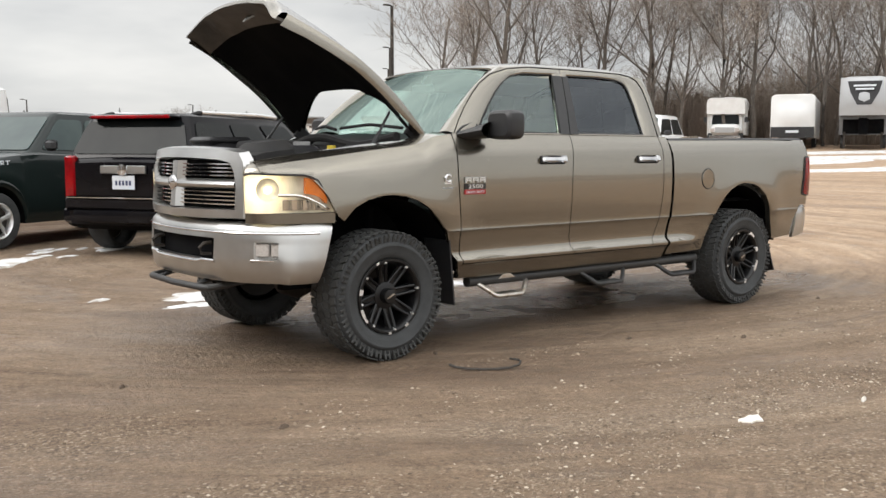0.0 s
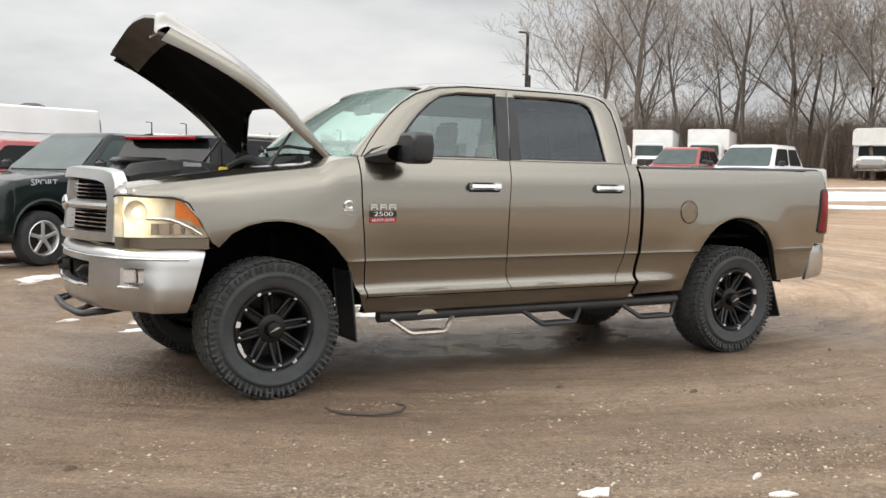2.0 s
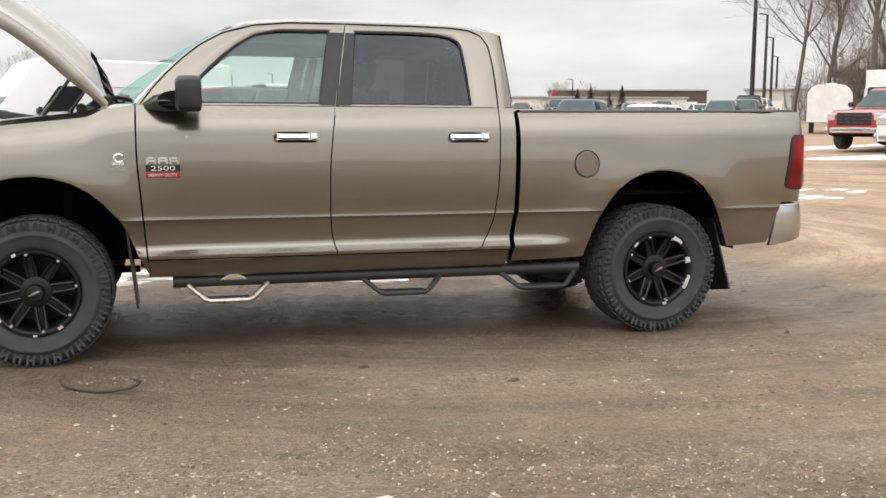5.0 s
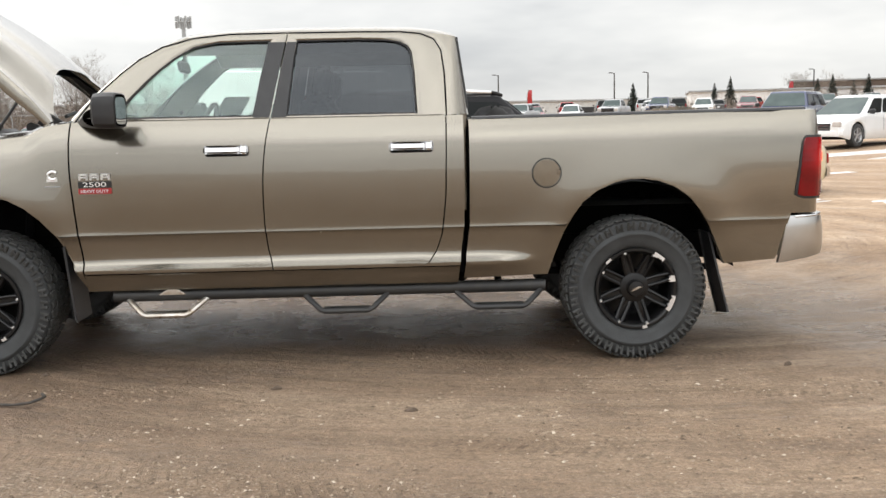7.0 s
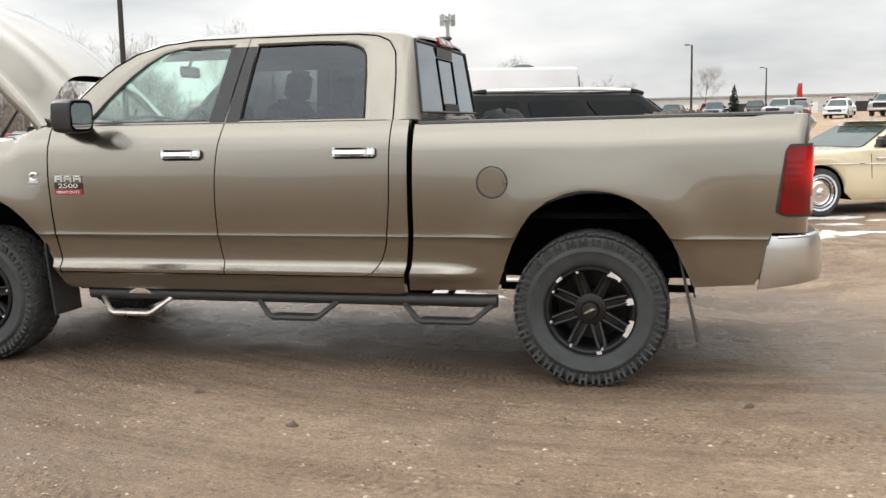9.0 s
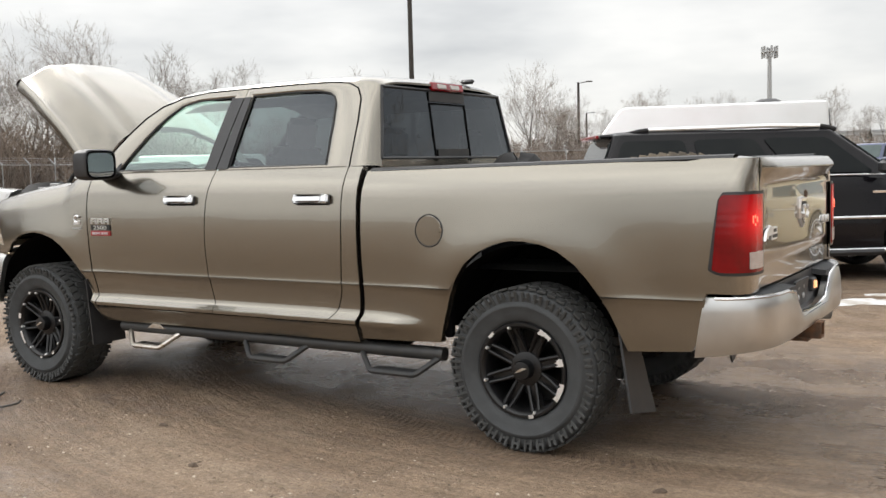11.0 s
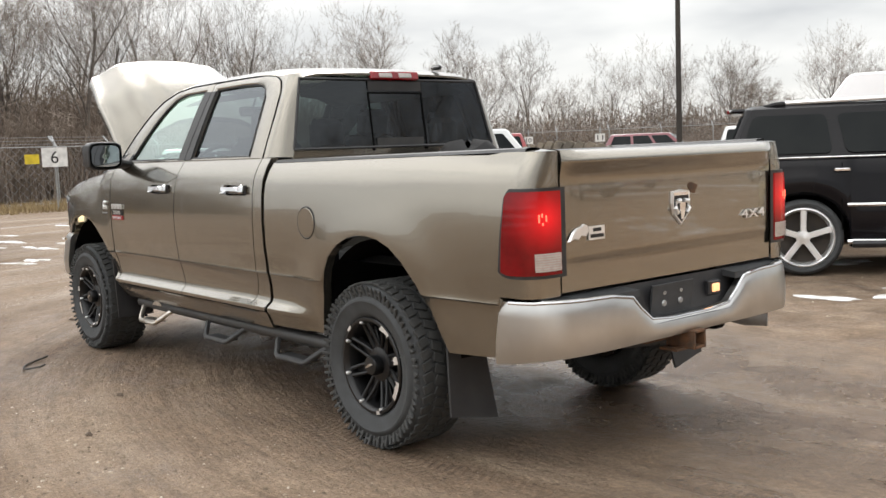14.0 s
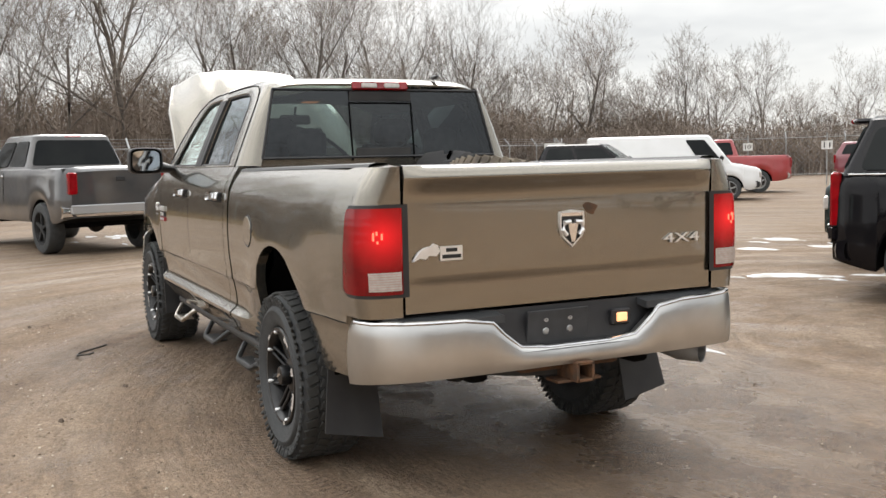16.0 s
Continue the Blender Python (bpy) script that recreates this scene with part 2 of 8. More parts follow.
M = {
    "paint": car_paint("taupe_metallic_paint", (0.240, 0.220, 0.183), metal=0.94, rough=0.22, dirty=0.05, coat_ior=1.55, film=0.035),
    "black_paint": car_paint("black_car_paint", (0.002, 0.002, 0.004), dirty=0.004, coat=0.28, rough=0.2, specular=0.08),
    "green_paint": car_paint("dark_green_paint", (0.003, 0.010, 0.010), dirty=0.02, coat=0.7, specular=0.1),
    "white_paint": car_paint("white_car_paint", (0.74, 0.75, 0.75), dirty=0.12),
    "red_paint": car_paint("red_car_paint", (0.30, 0.012, 0.015), dirty=0.1),
    "maroon_paint": car_paint("maroon_car_paint", (0.16, 0.012, 0.025), dirty=0.1),
    "cream_paint": car_paint("cream_car_paint", (0.66, 0.57, 0.38), dirty=0.12),
    "blue_paint": car_paint("dark_blue_car_paint", (0.015, 0.03, 0.10), dirty=0.1),
    "grey_paint": car_paint("grey_metallic_paint", (0.10, 0.10, 0.105), metal=0.5, dirty=0.2),
    "slate_paint": car_paint("slate_metallic_paint", (0.045, 0.047, 0.052), metal=0.4, dirty=0.2),
    "silver_paint": car_paint("silver_car_paint", (0.42, 0.43, 0.44), metal=0.6, dirty=0.15),
    "chrome": material("chrome", (0.78, 0.78, 0.79), 0.09, 1.0, (0.6, 0.6, 0.6), 9, rough_var=0.06),
    "car_mirror": material("mirror_glass", (0.55, 0.58, 0.6), 0.03, 1.0, (0.5, 0.53, 0.55), 3),
    "dull_chrome": material("salt_dulled_chrome", (0.55, 0.55, 0.54), 0.31, 1.0, (0.47, 0.466, 0.455), 5, rough_var=0.04),
    "plastic": material("black_textured_plastic", (0.014, 0.014, 0.016), 0.45, 0, (0.025, 0.025, 0.026), 8, bump=0.06, bump_scale=400),
    "matte": material("matte_black", (0.010, 0.010, 0.011), 0.8, 0, (0.018, 0.017, 0.016), 6, bump=0.1, bump_scale=90),
    # near-black for real linings and gaps; recess shade is put in the colour
    "void": material("recess_black", (0.003, 0.003, 0.004), 0.9, 0, (0.006, 0.006, 0.006), 5, specular=0.08),
    # body paint darkened to the shade under the raised hood
    "shaded_frame": material("shaded_body_paint", (0.075, 0.064, 0.054), 0.45, 0.3, (0.045, 0.038, 0.032), 9, bump=0.15),
    "slate_plastic": material("faded_slate_plastic", (0.045, 0.048, 0.052), 0.6, 0, (0.030, 0.032, 0.035), 14, bump=0.1, bump_scale=200),
    "steel": material("dirty_chassis_steel", (0.025, 0.022, 0.02), 0.7, 0.2, (0.05, 0.038, 0.028), 9, bump=0.2),
    "rubber": material("tyre_rubber", (0.048, 0.051, 0.053), 0.72, 0, (0.030, 0.032, 0.033), 11, bump=0.25, bump_scale=150),
    "mud_rubber": material("dusty_tread_rubber", (0.055, 0.056, 0.055), 0.88, 0, (0.036, 0.036, 0.034), 9, bump=0.3, bump_scale=90),
    "mud_caked": material("mud_caked_rubber", (0.19, 0.155, 0.115), 0.95, 0, (0.09, 0.076, 0.06), 12, bump=0.4, bump_scale=80),
    "rim_black": material("satin_black_rim", (0.005, 0.005, 0.006), 0.34, 0, (0.008, 0.008, 0.008), 12, coat=0.1, specular=0.35),
    "step_black": material("textured_black_steel", (0.022, 0.023, 0.025), 0.5, 0, (0.035, 0.034, 0.032), 10, bump=0.15, bump_scale=250),
    "bare": material("worn_bare_metal", (0.62, 0.60, 0.56), 0.3, 0.9, (0.45, 0.38, 0.3), 25, rough_var=0.1),
    "rust": material("rusty_iron", (0.16, 0.075, 0.035), 0.85, 0.1, (0.07, 0.045, 0.03), 20, bump=0.4),
    "red_lens": material("red_lamp_lens", (0.30, 0.002, 0.006), 0.12, 0, (0.17, 0.001, 0.003), 9, coat=0.4),
    "red_glow": material("lit_red_lamp", (0.6, 0.02, 0.02), 0.2, emit=(1.0, 0.16, 0.09), emit_strength=1.8, coat=1.0),
    "white_lens": material("ribbed_clear_lens", (0.52, 0.49, 0.46), 0.22, 0, (0.40, 0.36, 0.33), 60, coat=0.6),
    "pink_lens": material("shaded_lens_rib", (0.42, 0.30, 0.27), 0.3, 0, (0.36, 0.25, 0.22), 30),
    "amber": material("amber_reflector", (0.62, 0.16, 0.02), 0.2, 0, (0.5, 0.12, 0.01), 30, emit=(1.0, 0.26, 0.03), emit_strength=0.2, coat=1.0),
    "lamp": material("lit_headlamp_bulb", (1, 0.9, 0.7), 0.3, emit=(1.0, 0.86, 0.58), emit_strength=2.0),
    "small_lamp": material("lit_small_lamp", (1, 0.8, 0.5), 0.3, emit=(1.0, 0.36, 0.10), emit_strength=0.9),
    "reflector": material("headlamp_reflector", (0.86, 0.83, 0.74), 0.28, 0.25, (0.76, 0.71, 0.60), 14),
    "lit_bowl": glow_material("lit_headlamp_inside", (0.86, 0.82, 0.72), 0.25, 0.3, (-0.80, 0.76, 1.10), 0.25, (1.0, 0.82, 0.48), 3.4, 0.07),
    "tail_lens": glow_material("ribbed_red_tail_lens", (0.17, 0.001, 0.003), 0.14, 0, (4.90, 0.865, 1.165), 0.17, (1.0, 0.014, 0.018), 0.9, 0.09, 0.1, 9.0),
    "badge_silver": material("bright_badge_silver", (0.90, 0.90, 0.90), 0.38, 0.85, (0.8, 0.8, 0.8), 14),
    "glass": glass("clear_green_glass", (0.84, 0.96, 0.91), 2.5, (0.86, 0.97, 0.95)),
    "windshield": glass("windshield_glass", (0.72, 0.92, 0.85), 0.26, (0.74, 0.93, 0.86)),
    "privacy": glass("smoked_glass", (0.17, 0.185, 0.19), 1.4, (0.88, 0.94, 1.0)),
    "lens": glass("clear_lamp_lens", (0.93, 0.92, 0.88), 0.7),
    "car_glass": material("dark_car_glass", (0.008, 0.010, 0.011), 0.04, 0, (0.014, 0.016, 0.016), 2, specular=0.12),
    "pale_glass": material("tinted_windshield", (0.07, 0.095, 0.09), 0.06, 0, (0.05, 0.07, 0.07), 2, specular=0.3),
    "cloth": material("grey_seat_cloth", (0.16, 0.15, 0.14), 0.9, 0, (0.11, 0.105, 0.10), 20, bump=0.2, bump_scale=300),
    "trim": material("dark_cabin_trim", (0.03, 0.03, 0.031), 0.7, 0, (0.05, 0.048, 0.045), 10),
    "headliner": material("beige_headliner", (0.34, 0.32, 0.29), 0.95, 0, (0.28, 0.26, 0.24), 10),
    "red_badge": material("red_badge", (0.42, 0.015, 0.02), 0.3, coat=0.6),
    "yellow_cap": material("yellow_filler_cap", (0.55, 0.42, 0.02), 0.5),
    "plate": material("licence_plate_white", (0.72, 0.74, 0.76), 0.5, second=(0.6, 0.65, 0.72), scale=12),
    "sign": material("white_sign_board", (0.78, 0.78, 0.76), 0.6),
    "yellow_sign": material("yellow_sign_board", (0.72, 0.55, 0.03), 0.6),
    "ink": material("black_paint_lettering", (0.015, 0.015, 0.015), 0.6),
    "galv": material("galvanised_steel", (0.42, 0.43, 0.43), 0.5, 0.7, (0.3, 0.3, 0.3), 12),
    "pole": material("dark_bronze_pole", (0.045, 0.038, 0.032), 0.6, 0.3, (0.03, 0.026, 0.022), 6),
    "snow": material("old_trodden_snow", (0.78, 0.80, 0.83), 0.85, 0, (0.40, 0.36, 0.31), 3.5, spread=0.3, bump=0.5, bump_scale=30),
    "bark": material("grey_brown_bark", (0.165, 0.143, 0.124), 0.95, 0, (0.095, 0.081, 0.070), 5, bump=0.5, bump_scale=25, random=0.25),
    "twig": material("thin_winter_twigs", (0.33, 0.285, 0.245), 0.95, 0, (0.22, 0.188, 0.160), 3, random=0.25),
    "brush": material("leafless_undergrowth", (0.27, 0.218, 0.175), 0.95, 0, (0.155, 0.122, 0.098), 0.6, spread=0.5),
    "far_wood": material("distant_winter_wood", (0.34, 0.29, 0.25), 0.95, 0, (0.24, 0.20, 0.175), 0.3),
    "needle": material("dark_spruce_needles", (0.022, 0.035, 0.022), 0.9, 0, (0.014, 0.02, 0.014), 4),
    "grass": material("dry_winter_grass", (0.36, 0.27, 0.14), 0.95, 0, (0.22, 0.16, 0.085), 4),
    "box_white": material("white_box_panel", (0.76, 0.76, 0.75), 0.45, 0, (0.66, 0.65, 0.63), 2),
    "wall": material("pale_metal_cladding", (0.55, 0.55, 0.53), 0.6, 0, (0.45, 0.45, 0.44), 1.5),
    "cable": material("old_black_cable", (0.03, 0.028, 0.026), 0.7, 0, (0.06, 0.05, 0.04), 20),
    "vinyl_brown": material("brown_band", (0.10, 0.07, 0.05), 0.5),
    "paper": material("pale_litter", (0.78, 0.75, 0.70), 0.8, 0, (0.66, 0.62, 0.55), 25),
}


# ---- mesh helpers ----
def link_mesh(name, verts, faces, mat, parent=None, label="", smooth=True, angle=35):
    me = bpy.data.meshes.new(name)
    me.from_pydata([tuple(v) for v in verts], [], [tuple(f) for f in faces])
    if mat:
        me.materials.append(mat if not isinstance(mat, str) else M[mat])
    me.validate()
    if smooth and len(me.polygons):
        me.polygons.foreach_set("use_smooth", [True] * len(me.polygons))
        me.set_sharp_from_angle(angle=radians(angle))
    me.update()
    ob = new(name, me)
    ob.parent = parent
    if label:
        ob["label"] = label
    return ob


class Geo:
    """A heap of vertices and faces that becomes one mesh."""

    def __init__(self):
        self.v, self.f = [], []

    def add(self, verts, faces):
        k = len(self.v)
        self.v += [tuple(p) for p in verts]
        self.f += [tuple(i + k for i in f) for f in faces]
        return self

    def grid(self, fn, us, vs, keep=None, wrap=False):
        nu, nv = len(us), len(vs)
        pts = [fn(u, v) for u in us for v in vs]
        fs = []
        for i in range(nu - (0 if wrap else 1)):
            for j in range(nv - 1):
                if keep is None or keep(i, j):
                    a, b = i * nv + j, ((i + 1) % nu) * nv + j
                    fs.append((a, b, b + 1, a + 1))
        return self.add(pts, fs)

    def box(self, c, s, m=None, bevel=0.12):
        """A box with chamfered edges: centre, full sizes, optional pose."""
        hx, hy, hz = (x / 2 for x in s)
        b = min(hx, hy, hz) * bevel * 2
        pts = []
        for z, i in ((-hz, b), (-hz + b, 0), (hz - b, 0), (hz, b)):
            x, y = hx - i, hy - i
            pts += [(x - b, -y, z), (x, -y + b, z), (x, y - b, z), (x - b, y, z), (-x + b, y, z), (-x, y - b, z), (-x, -y + b, z), (-x + b, -y, z)]
        fs = [tuple(range(7, -1, -1)), tuple(range(24, 32))]
        for r in range(3):
            for k in range(8):
                a, e = r * 8 + k, r * 8 + (k + 1) % 8
                fs.append((a, e, e + 8, a + 8))
        out = []
        for p in pts:
            q = Vector(p)
            if m is not None:
                q = m @ q
            out.append(tuple(q + Vector(c)))
        return self.add(out, fs)

    def tube(self, path, r, n=10, cap=True, taper=None):
        path = [Vector(p) for p in path]
        pts, fs = [], []
        up0 = Vector((0, 0, 1))
        for i, p in enumerate(path):
            d = (path[min(i + 1, len(path) - 1)] - path[max(i - 1, 0)]).normalized()
            a = d.cross(up0)
            if a.length < 0.05:
                a = d.cross(Vector((0, 1, 0)))
            a.normalize()
            b = a.cross(d)
            rr = r if taper is None else taper[i]
            for k in range(n):
                w = 2 * math.pi * k / n
                pts.append(p + a * (rr * math.cos(w)) + b * (rr * math.sin(w)))
        for i in range(len(path) - 1):
            for k in range(n):
                a, b = i * n + k, i * n + (k + 1) % n
                fs.append((a, b, b + n, a + n))
        if cap:
            fs += [tuple(range(n - 1, -1, -1)), tuple(range((len(path) - 1) * n, len(path) * n))]
        return self.add(pts, fs)

    def lathe(self, profile, c, axis="y", n=40, sgn=1):
        """profile: (radius, offset along the axis)."""
        pts, fs = [], []
        for k in range(n):
            w = 2 * math.pi * k / n
            for r, o in profile:
                u, v = r * math.cos(w), r * math.sin(w)
                p = {"y": (u, o * sgn, v), "z": (u, v, o), "x": (o, u, v)}[axis]
                pts.append((c[0] + p[0], c[1] + p[1], c[2] + p[2]))
        m = len(profile)
        for k in range(n):
            for j in range(m - 1):
                a, b = k * m + j, ((k + 1) % n) * m + j
                fs.append((a, a + 1, b + 1, b))
        return self.add(pts, fs)

    def rim(self, d):
        """Folds the open edges of the sheet inwards by the vector d (or a function of the point)."""
        count = {}
        for f in self.f:
            for a, b in zip(f, f[1:] + f[:1]):
                k = (min(a, b), max(a, b))
                count[k] = None if k in count else (a, b)
        made = {}
        for e in count.values():
            if e:
                for i in e:
                    if i not in made:
                        p = Vector(self.v[i])
                        q = p + Vector(d(p) if callable(d) else d)
                        made[i] = len(self.v)
                        self.v.append(tuple(q))
                a, b = e
                self.f.append((b, a, made[a], made[b]))
        return self

    def mirror(self, axis=1):
        self.v = [tuple(-c if i == axis else c for i, c in enumerate(p)) for p in self.v]
        self.f = [tuple(reversed(f)) for f in self.f]
        return self

    def move(self, m):
        self.v = [tuple(m @ Vector(p)) for p in self.v]
        return self

    def put(self, name, mat, parent=None, label="", smooth=True, angle=35):
        return link_mesh(name, self.v, self.f, mat, parent, label, smooth, angle)


def thing(name, label, category, group="", kind="", at=None):
    ob = new(name)
    ob.empty_display_size = 0.2
    if at is not None:
        ob.matrix_world = at
    return tagged(ob, label, category, group, kind)


def lettering(name, text, height, width, mat, parent, m, depth=0.003, label=""):
    """Raised letters from the built-in font, squeezed into width x height, in the plane of the pose m (x right, y up)."""
    cu = bpy.data.curves.new(name, "FONT")
    cu.body, cu.size, cu.extrude, cu.resolution_u = text, 1.0, 0.02, 3
    tmp = bpy.data.objects.new(name, cu)
    scene.collection.objects.link(tmp)
    bpy.context.view_layer.update()
    me = bpy.data.meshes.new_from_object(tmp.evaluated_get(bpy.context.evaluated_depsgraph_get()))
    bpy.data.objects.remove(tmp)
    co = np.array([v.co for v in me.vertices])
    lo, hi = co.min(0), co.max(0)
    s = np.array([width, height, depth]) / np.maximum(hi - lo, 1e-6)
    co = (co - lo) * s
    for v, p in zip(me.vertices, co):
        v.co = m @ Vector(p)
    me.materials.clear()
    me.materials.append(M[mat])
    ob = new(name, me)
    ob.parent = parent
    if label:
        ob["label"] = label
    return ob


def interp(x, xs, ys):
    return float(np.interp(x, xs, ys))


def lin(a, b, n):
    return [float(v) for v in np.linspace(a, b, n)]


def terrain(x, y):
    """The lot is flat round the truck and rises gently towards the trailers by the wood."""
    u = 0.94 * x + 0.34 * y
    z = 0.031 * min(max(0.0, u - 11.0), 52.0)
    return z + 0.004 * max(0.0, min(math.hypot(x, y) - 25.0, 120.0))
# ---- ground ----
LANE = (4.0, 5.0)  # the lane's tracks bend round this place


def ground_material():
    """Damp brown dirt lot: trodden mud drawn out along the curving lane, gravel on its outer side, wet slush where the truck stands."""
    m = bpy.data.materials.new("muddy_gravel")
    m.use_nodes = True
    nt = m.node_tree
    b = nt.nodes["Principled BSDF"]
    n, lk = nt.nodes.new, nt.links.new
    co = n("ShaderNodeTexCoord")
    pos = n("ShaderNodeSeparateXYZ")
    lk(co.outputs["Object"], pos.inputs[0])

    def calc(op, a, c=0.0):
        x = n("ShaderNodeMath")
        x.operation = op
        for sock, val in zip(x.inputs, (a, c)):
            if isinstance(val, (int, float)):
                sock.default_value = val
            else:
                lk(val, sock)
        return x.outputs[0]
    # along and across the lane, which bends round the truck
    dx, dy = calc("SUBTRACT", pos.outputs["X"], LANE[0]), calc("SUBTRACT", LANE[1], pos.outputs["Y"])
    across = calc("SQRT", calc("ADD", calc("MULTIPLY", dx, dx), calc("MULTIPLY", dy, dy)))
    along = calc("MULTIPLY", calc("ARCTAN2", dx, dy), 8.5)
    lane = n("ShaderNodeCombineXYZ")
    lk(along, lane.inputs[0])
    lk(across, lane.inputs[1])

    def tex(scale, detail=5, rough=0.55, stretch=None, polar=False, seed=0.0):
        t = n("ShaderNodeTexNoise")
        t.inputs["Scale"].default_value, t.inputs["Detail"].default_value, t.inputs["Roughness"].default_value = scale, detail, rough
        src = lane.outputs[0] if polar else co.outputs["Object"]
        if stretch:
            mp = n("ShaderNodeMapping")
            mp.inputs["Scale"].default_value, mp.inputs["Location"].default_value = stretch, (seed, seed * 0.7, seed)
            lk(src, mp.inputs[0])
            src = mp.outputs[0]
        lk(src, t.inputs["Vector"])
        return t.outputs["Fac"]

    def ramp(src, stops):
        r = n("ShaderNodeValToRGB")
        e = r.color_ramp.elements
        while len(e) < len(stops):
            e.new(0.5)
        for el, (p, c) in zip(e, stops):
            el.position, el.color = p, (*c, 1)
        lk(src, r.inputs[0])
        return r.outputs[0]

    def mix(f, a, c, kind="MIX"):
        x = n("ShaderNodeMix")
        x.data_type, x.blend_type = "RGBA", kind
        for sock, val in ((x.inputs[0], f), (x.inputs[6], a), (x.inputs[7], c)):
            if isinstance(val, tuple):
                sock.default_value = (*val, 1)
            elif isinstance(val, float):
                sock.default_value = val
            else:
                lk(val, sock)
        return x.outputs[2]

    def bw(src, lo, hi, a=0.0, c=1.0):
        r = n("ShaderNodeMapRange")
        r.inputs[1].default_value, r.inputs[2].default_value = lo, hi
        r.inputs[3].default_value, r.inputs[4].default_value = a, c
        lk(src, r.inputs[0])
        return r.outputs[0]
    # trodden dirt in broad drawn-out patches, then narrower bands
    col = ramp(tex(1.0, 8, 0.62, (0.30, 0.95, 1), True), [(0.30, (0.205, 0.140, 0.092)), (0.50, (0.290, 0.208, 0.143)), (0.70, (0.385, 0.290, 0.208))])
    bands = tex(1.0, 6, 0.62, (0.16, 3.4, 1), True, 5.0)
    near_lane = bw(across, 11.5, 17.0, 1.0, 0.2)
    col = mix(calc("MULTIPLY", near_lane, bw(bands, 0.52, 0.66, 0.0, 0.55)), col, (0.175, 0.118, 0.078))
    col = mix(calc("MULTIPLY", near_lane, bw(tex(1.0, 6, 0.6, (0.20, 2.3, 1), True, 9.0), 0.53, 0.68, 0.0, 0.6)), col, (0.45, 0.352, 0.258))
    # thin scored lines in bundles
    lines = calc("MULTIPLY", calc("MULTIPLY", near_lane, bw(tex(1.0, 4, 0.6, (0.5, 20.0, 1), True, 2.0), 0.53, 0.61)), bw(tex(0.6, 4, 0.6, (0.5, 2.2, 1), True, 7.0), 0.50, 0.60))
    col = mix(calc("MULTIPLY", lines, 0.5), col, (0.150, 0.100, 0.066))
    # soft mottling, crumbs and fine grit
    col = mix(0.6, col, ramp(tex(5.5, 6, 0.68), [(0.28, (0.62, 0.60, 0.58)), (0.5, (1.0, 1.0, 1.0)), (0.74, (1.38, 1.38, 1.38))]), "MULTIPLY")
    col = mix(0.75, col, ramp(tex(34, 5, 0.75), [(0.30, (0.56, 0.54, 0.52)), (0.5, (0.98, 0.98, 0.98)), (0.72, (1.50, 1.51, 1.53))]), "MULTIPLY")
    col = mix(0.5, col, ramp(tex(105, 3, 0.7), [(0.32, (0.60, 0.58, 0.56)), (0.5, (0.98, 0.98, 0.98)), (0.70, (1.45, 1.46, 1.48))]), "MULTIPLY")
    col = mix(bw(tex(62, 2, 0.5), 0.64, 0.68, 0.0, 0.55), col, (0.42, 0.335, 0.25))
    col = mix(bw(tex(48, 2, 0.5, (1, 1.3, 1), False, 3.0), 0.66, 0.70, 0.0, 0.6), col, (0.40, 0.37, 0.35), "MULTIPLY")
    # small flat clods pressed along the lane
    clods = tex(1.0, 3, 0.6, (7.0, 22.0, 1), True, 21.0)
    col = mix(bw(clods, 0.60, 0.66, 0.0, 0.45), col, (1.45, 1.43, 1.40), "MULTIPLY")
    col = mix(bw(clods, 0.42, 0.36, 0.0, 0.55), col, (0.60, 0.57, 0.55), "MULTIPLY")
    # prints of tyre treads in wandering tracks
    wander = calc("ADD", across, calc("MULTIPLY", tex(0.22, 2, 0.5, (1, 0.15, 1), True, 12.0), 2.4))
    side = calc("ABSOLUTE", calc("SUBTRACT", calc("FRACT", calc("DIVIDE", wander, 0.83)), 0.5))
    tread = calc("SINE", calc("ADD", calc("MULTIPLY", along, 85.0), calc("MULTIPLY", side, 40.0)))
    printed = calc("MULTIPLY", calc("MULTIPLY", bw(side, 0.15, 0.12), bw(tread, 0.1, 0.5)), calc("MULTIPLY", near_lane, bw(tex(0.9, 5, 0.65, (0.5, 1.2, 1), True, 15.0), 0.47, 0.58)))
    col = mix(calc("MULTIPLY", printed, 0.55), col, (0.62, 0.60, 0.58), "MULTIPLY")
    # loose gravel on the outer side of the lane
    stones = n("ShaderNodeTexVoronoi")
    stones.inputs["Scale"].default_value = 75
    lk(co.outputs["Object"], stones.inputs["Vector"])
    tone = n("ShaderNodeSeparateColor")
    lk(stones.outputs["Color"], tone.inputs[0])
    stone = ramp(tone.outputs[0], [(0.0, (0.10, 0.068, 0.045)), (0.5, (0.26, 0.188, 0.128)), (0.88, (0.40, 0.31, 0.225)), (1.0, (0.72, 0.63, 0.51))])
    loose = calc("MULTIPLY", bw(across, 7.6, 8.9, 0.10, 1.0), bw(pos.outputs["X"], 6.0, 2.5, 0.15, 1.0))
    gravel = calc("MULTIPLY", bw(tex(1.3, 7, 0.7, (0.5, 1.3, 1), True, 3.0), 0.44, 0.60), loose)
    col = mix(calc("MULTIPLY", gravel, 0.75), col, stone)
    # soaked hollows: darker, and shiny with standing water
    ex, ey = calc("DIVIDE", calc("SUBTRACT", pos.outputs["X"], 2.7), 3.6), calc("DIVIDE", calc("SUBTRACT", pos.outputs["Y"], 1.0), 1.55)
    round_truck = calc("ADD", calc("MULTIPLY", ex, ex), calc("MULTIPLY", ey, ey))
